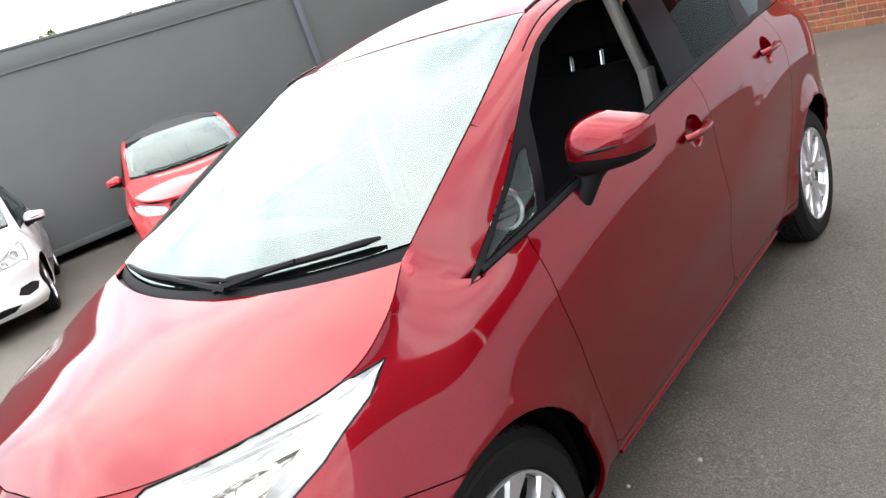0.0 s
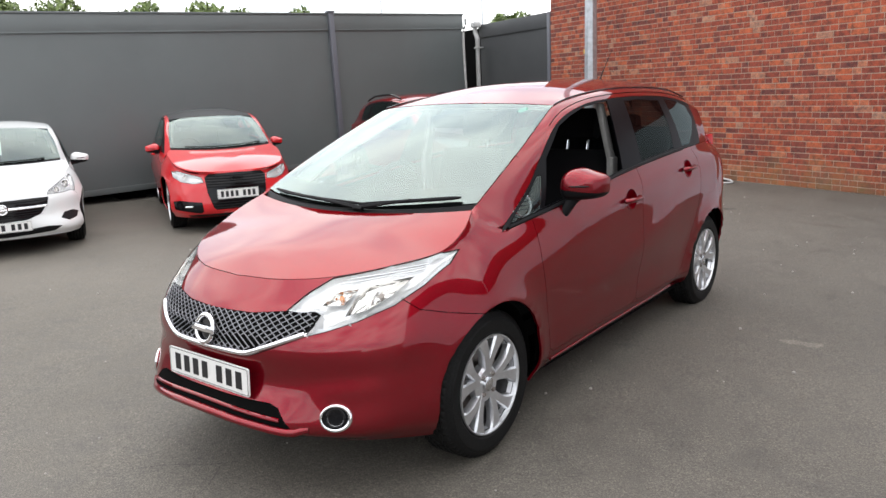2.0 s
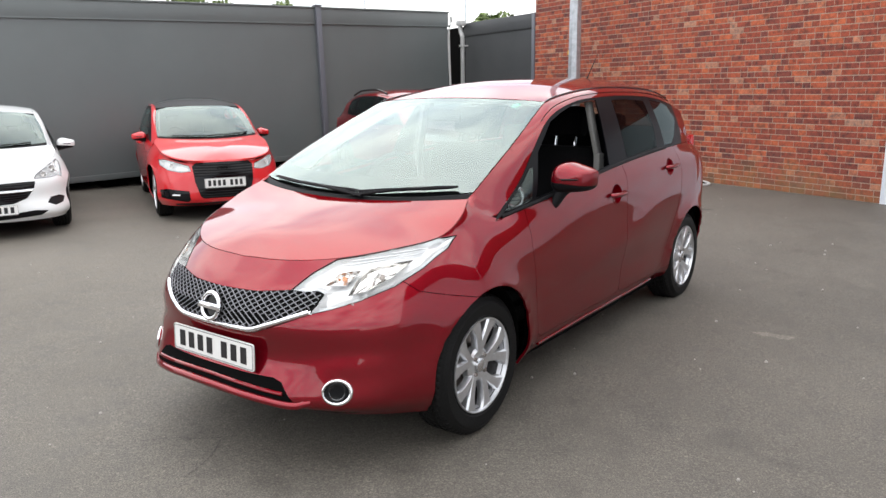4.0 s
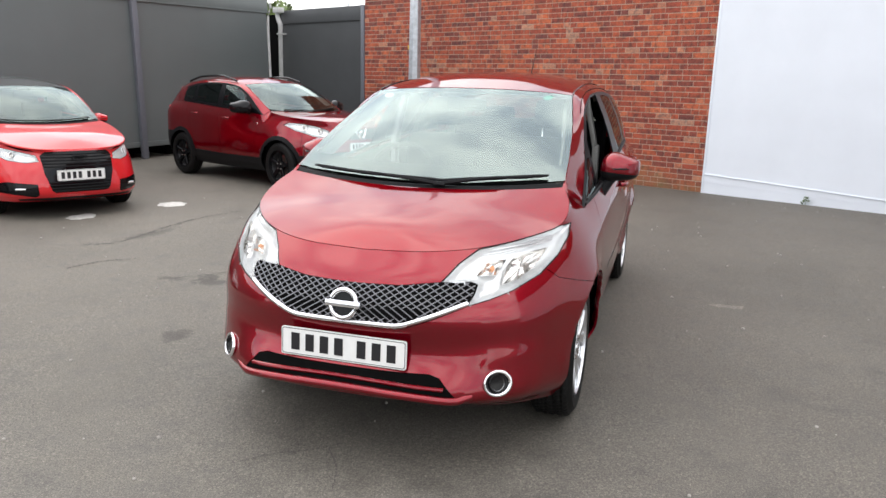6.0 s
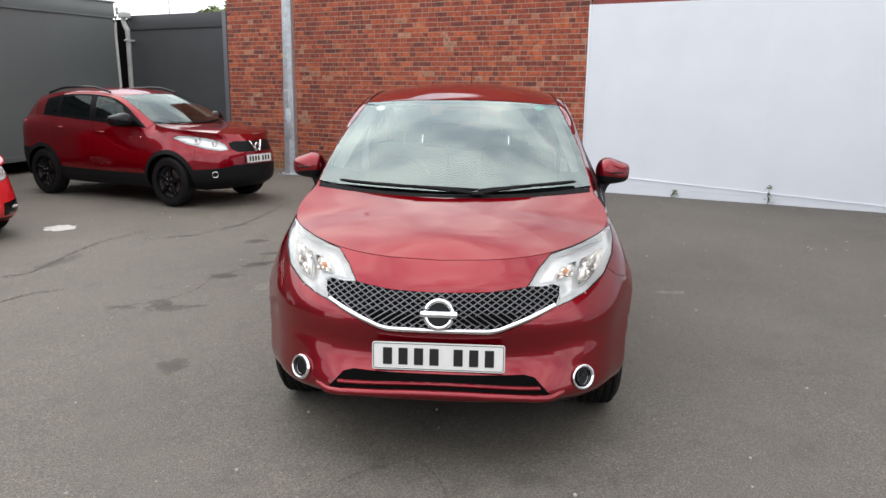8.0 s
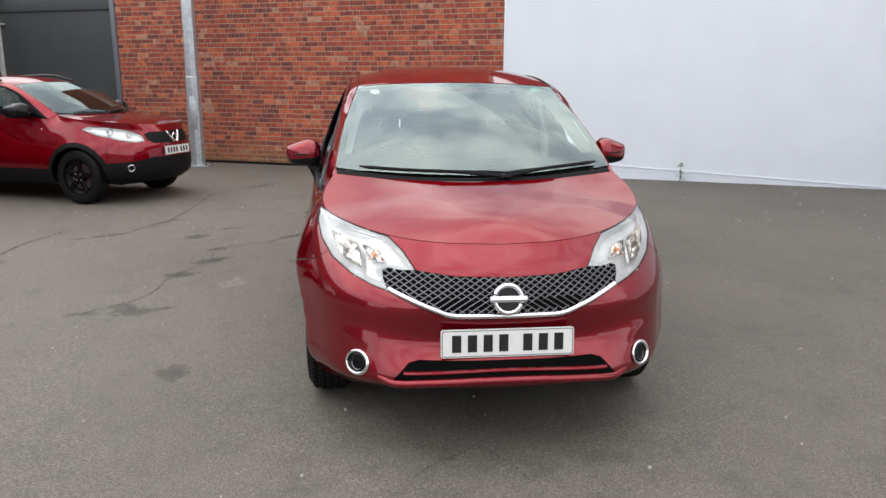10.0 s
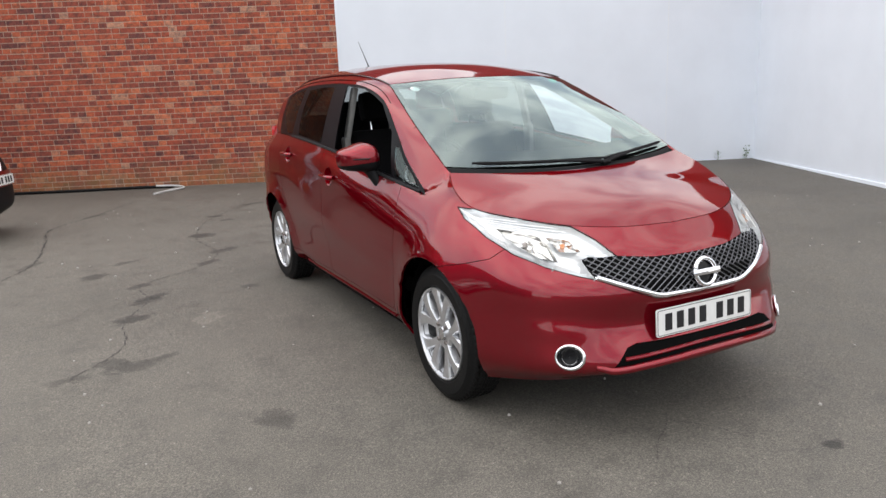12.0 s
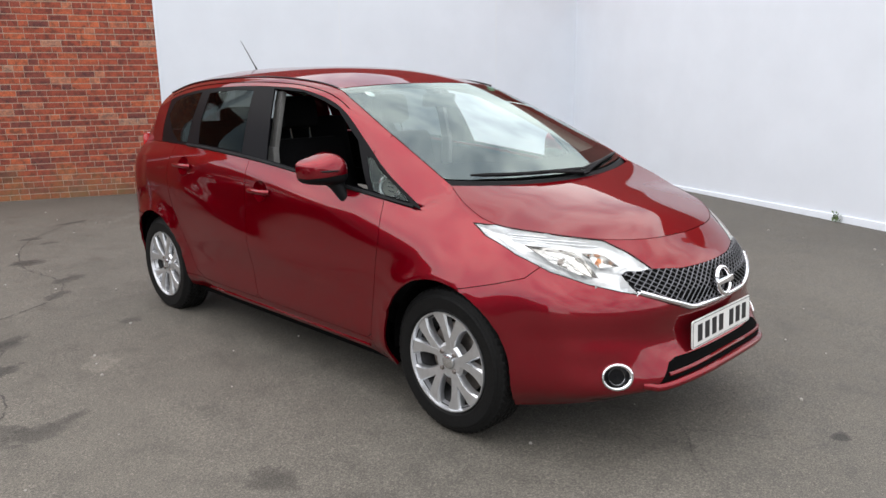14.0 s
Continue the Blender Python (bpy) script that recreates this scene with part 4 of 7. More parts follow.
    arches = [a + [(a[-1][0], 0.0), (a[0][0], 0.0)] for a in arches]
    for a in arches:
        cut(shell, a, (1, 2), is_side)
    for k, poly in P["side"].items():
        cut(shell, poly, (1, 2), is_side)
    for k, poly in P["front"].items():
        cut(shell, poly, (0, 2), is_front)
    shell.normal_update()
    groups = {}
    for f in shell.faces:
        c = f.calc_center_median()
        lab = None
        if c.x > 0.40 and any(inside(a, c.y, c.z) for a in arches):
            continue
        if is_front(f):
            lab = next((k for k, p in P["front"].items() if inside(p, c.x, c.z)), None)
        if lab is None and c.x > 0.45:
            lab = next((k for k, p in P["side"].items() if inside(p, c.y, c.z)), None)
        if lab is None:
            lab = "front_bumper" if c.y < ys - 0.05 else "sill" if c.z < P["sill_z"] and c.y < wb - 0.2 else "rear_bumper" if c.z < P["rear_z"] and c.y > wb + 0.1 else "tailgate" if c.y > yr0 + 0.25 else "rear_wing" if c.y > wb - 0.75 else "sill_end" if c.z < 0.5 else "wing_corner"
        groups.setdefault(lab, []).append(f)
    centre = {"front_bumper", "rear_bumper", "tailgate", "grille", "intake", "chrome_strip", "lower_cladding", "badge_panel"}
    look_of = dict(P.get("looks", {}))
    made = {}
    for lab, faces in list(groups.items()):
        if lab not in ("rear_wing", "sill", "wing_corner", "sill_end"):
            continue
        left, k = set(faces), 0
        while left:
            todo, piece = [left.pop()], []
            while todo:
                f = todo.pop()
                piece.append(f)
                for e in f.edges:
                    for g in e.link_faces:
                        if g in left:
                            left.remove(g)
                            todo.append(g)
            groups[lab if k == 0 else (lab, k)] = piece
            k += 1
    for key, faces in groups.items():
        lab = key if isinstance(key, str) else key[0]
        mat = look_of.get(lab, paint)
        if lab in ("fog_lamp", "headlamp", "fog_recess", "lamp_insert"):
            made[lab] = faces
            continue
        if lab.endswith("handle_cup"):
            pts = P["side"][lab]
            cy, cz = sum(q[0] for q in pts) / len(pts), sum(q[1] for q in pts) / len(pts)
            for s in (False, True):
                cup = lifted(shell, faces, mirror=s, gap=0.0, flange=0.0)
                bmesh.ops.triangulate(cup, faces=cup.faces[:])
                bmesh.ops.subdivide_edges(cup, edges=cup.edges[:], cuts=3, use_grid_fill=True)
                for v in cup.verts:
                    d = min(1.0, math.hypot((v.co.y - cy) / 0.066, (v.co.z - cz) / 0.054))
                    v.co.x -= (-1 if s else 1) * 0.024 * (1 - d ** 2.5)
                part("handle_cup", cup, mat, car)
            continue
        if lab in centre:
            made[lab] = part(lab, lifted(shell, faces, join=True, gap=0.0015), mat, car)
        else:
            for s in (False, True):
                made.setdefault("foot", []).append(part(lab, lifted(shell, faces, mirror=s, welded=at_foot), mat, car))
    # lamps: a recessed bowl under a clear cover
    for lab in ("headlamp", "fog_lamp"):
        if lab not in made:
            continue
        for s in (False, True):
            cover = part(lab, lifted(shell, made[lab], mirror=s, gap=0.003, flange=0.0), LAMP_GLASS, car, "clear headlamp" if lab == "headlamp" else "round fog lamp")
            cover.visible_shadow = False
            if lab == "fog_lamp":
                continue
            bowl = lifted(shell, made[lab], mirror=s, gap=0.003, flange=0.0)
            bowl.normal_update()
            deep = P.get("lamp_depth", 0.03)
            rim = {v for v in bowl.verts if v.is_boundary}
            nrm = {v: v.normal.copy() for v in bowl.verts}
            edge = [v.co.copy() for v in rim]
            drop = {v: 0.004 + (deep - 0.004) * min(1.0, min((v.co - q).length for q in edge) / 0.022) ** 0.7 for v in bowl.verts}
            for v, d in drop.items():
                v.co -= nrm[v] * d
            part("reflector", bowl, LAMP_WHITE, cover)
            line = lifted(shell, made[lab], mirror=s, gap=0.0, flange=0.0)
            edges = [e for e in line.edges if e.is_boundary]
            fr = bmesh.new()
            left = set(edges)
            e = left.pop()
            start, v = e.verts
            loop = [start.co.copy(), v.co.copy()]
            while v is not start:
                e = next((q for q in v.link_edges if q in left), None)
                if e is None:
                    break
                left.remove(e)
                v = e.other_vert(v)
                loop.append(v.co.copy())
            tube(fr, loop, 0.0018, 5, False)
            line.free()
            part("lamp_seal", fr, GLOSS_BLACK, cover)
    # bonnet
    yc0, zc0 = HE[0][1], HE[0][2]
    cen = f1([(yc0, zc0), *P["hood_centre"]])
    yh = P["hood_centre"][-1][0]
    rows = []
    for k in range(nA):
        e = HE[k]
        y = yc0 + (yh - yc0) * qa[k] ** 0.95
        c = np.array([0, y, float(cen(y))])
        row = []
        for s in np.linspace(0, 1, 26):
            p = e + (c - e) * s
            p[1:] = e[1:] + (c[1:] - e[1:]) * (1 - (1 - s) ** 2.1)
            r = P.get("hood_ridge")
            if r:
                d = abs(p[0] - (r[0] + r[1] * (p[1] - yc0))) / r[3]
                p[2] += r[2] * max(0, 1 - d) ** 2 * min(1, qa[k] * 2)
            row.append(p)
        rows.append(row)
    bm = bmesh.new()
    grid_mesh(bm, rows, flip=False)
    bmesh.ops.remove_doubles(bm, verts=bm.verts, dist=0.0004)
    bm.normal_update()
    if sum(f.normal.z for f in bm.faces) < 0:
        bmesh.ops.reverse_faces(bm, faces=bm.faces)
    part("bonnet", lifted(bm, bm.faces[:], join=True, gap=0.002), paint, car)
    hood_rear = np.array(rows[-1])
    hood_grid = np.array(rows)
    bm.free()
    # windscreen, cowl, pillars, roof
    W = spline(P["pillar"], 60)
    K = spline(P["window_top"], 90)
    top_y = P["screen_top"][1]
    iw = int(np.argmin(np.abs(W[:, 1] - top_y)))
    WS = W[1:iw + 1]
    cb, ct = np.array(P["screen_base_centre"]), np.array(P["screen_top"])
    ct[0] = 0.0
    ct[1] += P.get("roof_lead", -0.1)
    rows = []
    for i, e in enumerate(WS):
        t = i / (len(WS) - 1)
        c = cb + (ct - cb) * t + np.array([0, -0.035, 0.02]) * math.sin(math.pi * t)
        row = []
        for s in np.linspace(0, 1, 20):
            q = 1 - (1 - s) ** 2.2
            row.append(np.array([e[0] * (1 - s), e[1] + (c[1] - e[1]) * q, e[2] + (c[2] - e[2]) * q]))
        rows.append(row)
    bm = bmesh.new()
    grid_mesh(bm, rows)
    bm.normal_update()
    if sum(f.normal.y for f in bm.faces) > 0:
        bmesh.ops.reverse_faces(bm, faces=bm.faces)
    ws = part("windscreen", lifted(bm, bm.faces[:], join=True, gap=0.004, flange=0.006), P.get("screen_glass", GLASS), car, "clear laminated windscreen")
    ws.visible_shadow = False
    screen = np.array(rows)
    # dark printed edge behind the glass
    band = bmesh.new()
    R = np.array(rows)
    for sx in (1, -1):
        for blk in (R[:, :2], R[:4, :], R[-2:, :]):
            g = [[(p[0] * sx, p[1] + 0.005, p[2] - 0.004) for p in r] for r in blk]
            grid_mesh(band, g)
    part("screen_edge", band, DARK, ws)
    base = np.array(rows[0])
    bm = bmesh.new()
    hr = hood_rear[np.linspace(0, len(hood_rear) - 1, 20).astype(int)]
    for sx in (1, -1):
        g = []
        for t in np.linspace(0, 1, 4):
            g.append([((1 - t) * a + t * b + np.array([0, 0, -0.018 * math.sin(math.pi * min(1, t + 0.2)) - 0.006])) * np.array([sx, 1, 1]) for a, b in zip(hr, base)])
        grid_mesh(bm, g, flip=sx < 0)
    part("cowl", bm, BLACK, car, "black plastic scuttle panel")
    # pillar and roof rail: between the screen or roof edge and the side window line
    kk = np.interp(np.linspace(0, 1, 60), np.linspace(0, 1, 90), np.arange(90))
    rows = []
    for i in range(60):
        k = K[int(round(kk[i]))]
        row = []
        for s in np.linspace(0, 1, 7):
            p = W[i] + (k - W[i]) * s
            bulge = P.get("pillar_swell", 0.006) * math.sin(math.pi * s) * min(1, i / 10)
            p = p + np.array([0.75, -0.25 if i < iw else 0.0, 0.6]) * bulge
            row.append(p)
        rows.append(row)
    bm = bmesh.new()
    grid_mesh(bm, rows)
    bm.normal_update()
    if sum(f.normal.x for f in bm.faces) < 0:
        bmesh.ops.reverse_faces(bm, faces=bm.faces)
    for s in (False, True):
        made["foot"].append(part("roof_rail", lifted(bm, bm.faces[:], mirror=s, gap=0.001, welded=at_foot), paint, car))
    bm.free()
    # shared shading along the joint
    meet = {(a, b): [] for a in (False, True) for b in (False, True)}
    for o in made["foot"]:
        for v in o.data.vertices:
            if at_foot(v.co):
                meet[o.name.startswith("roof_rail"), v.co.x > 0].append((v.co.copy(), v.normal.copy()))
    for o in made["foot"]:
        rail = o.name.startswith("roof_rail")
        own = [tuple(c.vector) for c in o.data.corner_normals]
        mended = {}
        for v in o.data.vertices:
            if at_foot(v.co) and meet[not rail, v.co.x > 0]:
                other = min(meet[not rail, v.co.x > 0], key=lambda q: (q[0] - v.co).length)[1]
                mended[v.index] = tuple((v.normal + other).normalized())
        if mended:
            for lo in o.data.loops:
                if lo.vertex_index in mended:
                    own[lo.index] = mended[lo.vertex_index]
            o.data.normals_split_custom_set(own)
    roof = f1(P["roof_centre"])
    rows = []
    y0, y1 = P["screen_top"][1] + P.get("roof_lead", -0.1), P["roof_centre"][-1][0]
    for i in range(iw, 60):
        e = W[i]
        t = (i - iw) / (59 - iw)
        y = y0 + (y1 - y0) * t
        c = (0, y, float(roof(y)))
        rows.append([np.array([e[0] * (1 - s), e[1] + (c[1] - e[1]) * (1 - (1 - s) ** 2.2), e[2] + (c[2] - e[2]) * (1 - (1 - s) ** 2.4)]) for s in np.linspace(0, 1, 16)])
    bm = bmesh.new()
    grid_mesh(bm, rows)
    bm.normal_update()
    if sum(f.normal.z for f in bm.faces) < 0:
        bmesh.ops.reverse_faces(bm, faces=bm.faces)
    part("roof", lifted(bm, bm.faces[:], join=True, gap=0.003), roof_paint, car)
    lin = bmesh.new()
    R = [[(p[0] * 0.98, p[1], p[2] - 0.03) for p in r] for r in rows]
    for sx in (1, -1):
        grid_mesh(lin, [[(p[0] * sx, p[1], p[2]) for p in r] for r in R])
    part("headlining", lin, P.get("liner", LINER), car)
    roof_end = rows[-1]
    # window band
    yy = np.linspace(BE[0][1], yr0, 96)
    bx = [np.interp(yy, BE[:, 1], BE[:, i]) for i in (0, 2)]
    kx = [np.interp(yy, K[:, 1], K[:, i]) for i in (0, 2)]
    rows = []
    for i in range(96):
        lo, hi = np.array([bx[0][i], yy[i], bx[1][i]]), np.array([kx[0][i], yy[i], kx[1][i]])
        rows.append([lo + (hi - lo) * s + np.array([0.012 * math.sin(math.pi * s), 0, 0]) for s in np.linspace(0, 1, 14)])
    bm = bmesh.new()
    grid_mesh(bm, rows)
    bmesh.ops.remove_doubles(bm, verts=bm.verts, dist=0.0003)
    bm.normal_update()
    if sum(f.normal.x for f in bm.faces) < 0:
        bmesh.ops.reverse_faces(bm, faces=bm.faces)
    every = lambda f: True
    for k, poly in P["windows"].items():
        cut(bm, poly, (1, 2), every)
    bm.normal_update()
    groups = {}
    for f in bm.faces:
        c = f.calc_center_median()
        lab = next((k for k, p in P["windows"].items() if inside(p, c.y, c.z)), "rear_pillar" if c.y > P["trim_end"] else "window_trim")
        groups.setdefault(lab, []).append(f)
    for lab, faces in groups.items():
        if lab in P.get("open_windows", ()):
            continue
        mat = paint if lab == "rear_pillar" else PILLAR if lab == "window_trim" else P["glass_of"].get(lab, SIDE_GLASS)
        for s in (False, True):
            o = part(lab, lifted(bm, faces, mirror=s, gap=0.001, flange=0.008 if mat in (paint, PILLAR) else 0.004), mat, car)
            if mat not in (paint, PILLAR):
                o.visible_shadow = False
    bm.free()
    # tail: between the rear belt and the end of the roof
    up = spline([K[-1], W[-1], (W[-1][0] * 0.55, roof_end[-1][1] - 0.03, roof_end[-1][2] - 0.02), tuple(roof_end[-1])], nT)
    rows = [[TA[k] + (up[k] - TA[k]) * s + np.array([0, 0.03 * math.sin(math.pi * s), 0]) * (k / nT) for s in np.linspace(0, 1, 12)] for k in range(nT)]
    bm = bmesh.new()
    grid_mesh(bm, rows)
    bm.normal_update()
    if sum(f.normal.y for f in bm.faces) < 0:
        bmesh.ops.reverse_faces(bm, faces=bm.faces)
    cut(bm, P["rear_glass"], (0, 2), every)
    gl = [f for f in bm.faces if inside(P["rear_glass"], f.calc_center_median().x, f.calc_center_median().z)]
    ot = [f for f in bm.faces if f not in set(gl)]
    part("hatch", lifted(bm, ot, join=True, gap=0.001), paint, car)
    o = part("rear_window", lifted(bm, gl, join=True, gap=0.002, flange=0.004), P["glass_of"].get("rear_window", SIDE_GLASS), car)
    o.visible_shadow = False
    bm.free()
    # dark inner shell below the belt, so that no light leaks through the joints
    shell.normal_update()
    rows = [[p * np.array([0.955, 1, 1]) + np.array([0, 0.03 if p[1] < 0 else -0.03 if p[1] > yr0 else 0, -0.012]) for p in row] for row in grid[::3]] + [[p * np.array([0.955, 1, 1]) + np.array([0, 0.03 if p[1] < 0 else -0.03 if p[1] > yr0 else 0, -0.035]) for p in grid[-1]]]
    for sx in (1, -1):
        keep = bmesh.new()
        grid_mesh(keep, [[(p[0] * sx, p[1], p[2]) for p in r] for r in rows])
        kill = [f for f in keep.faces if any(math.hypot(f.calc_center_median().y - yc, f.calc_center_median().z - wz) < ar + 0.03 for yc in (0, wb)) and abs(f.calc_center_median().x) > 0.4]
        bmesh.ops.delete(keep, geom=kill, context="FACES")
        part("inner_lining", keep, DARK, car)
    # underbody and wheel housings; tray and floor panels added to block light underneath
    bm = boxed(-0.52 * P["width"] / 1.69, 0.52 * P["width"] / 1.69, P["levels"][0][3] + 0.32, P["levels"][0][8] - 0.2, P["levels"][0][1] - 0.02, 0.36, 0.03)
    tray = [p for p in grid[-1] if p[1] < -ar - 0.03]
    tray = [Vector((p[0] * 0.94, p[1] + 0.07, p[2] + 0.012)) for p in tray]
    ring = tray + [Vector((-p.x, p.y, p.z)) for p in reversed(tray) if p.x > 0.004]
    low = [bm.verts.new(p - Vector((0, 0, 0.032))) for p in ring]
    top = [bm.verts.new(p) for p in ring]
    bm.faces.new(low)
    for k in range(len(ring)):
        j = (k + 1) % len(ring)
        bm.faces.new((low[k], low[j], top[j], top[k]))
    for y0, y1, hw in ((ar + 0.02, wb - ar - 0.02, P["levels"][0][6] - 0.02), (wb + ar + 0.02, P["levels"][0][8] - 0.12, 0.62)):
        box(bm, -hw, hw, y0, y1, P["levels"][0][1] + 0.010, P["levels"][0][1] + 0.05, 0.008)
    part("underbody", bm, DARK, car)
    for yc in (0.0, wb):
        for sx in (1, -1):
            bm = bmesh.new()
            x1 = P["wheel_x"] + 0.03
            rows = [[(sx * x, yc + (ar + 0.004) * math.cos(t), wz + (ar + 0.004) * math.sin(t)) for t in np.linspace(-0.12, math.pi + 0.12, 28)] for x in (x1 - 0.36, x1 - 0.06)]
            V = grid_mesh(bm, rows)
            bm.faces.new(V[0])
            part("wheel_housing", bm, DARK, car)
            wheel(car, sx * (P["wheel_x"] - P["tyre_w"] / 2 - 0.004), yc, P["wheel_r"], P["rim_r"], P["tyre_w"], P["rim_mat"], P["spokes"], P["twin"], sx, P.get("drop", 0.0))
    for s in (1, -1):
        mirror_body(P, car, s, P["mirror_mats"])
    number_plate(car, *P["plate"])
    tree = BVHTree.FromBMesh(shell)
    shell.free()
    return car, dict(tree=tree, screen=screen, W=W, K=K, BE=BE, hood=hood_grid)

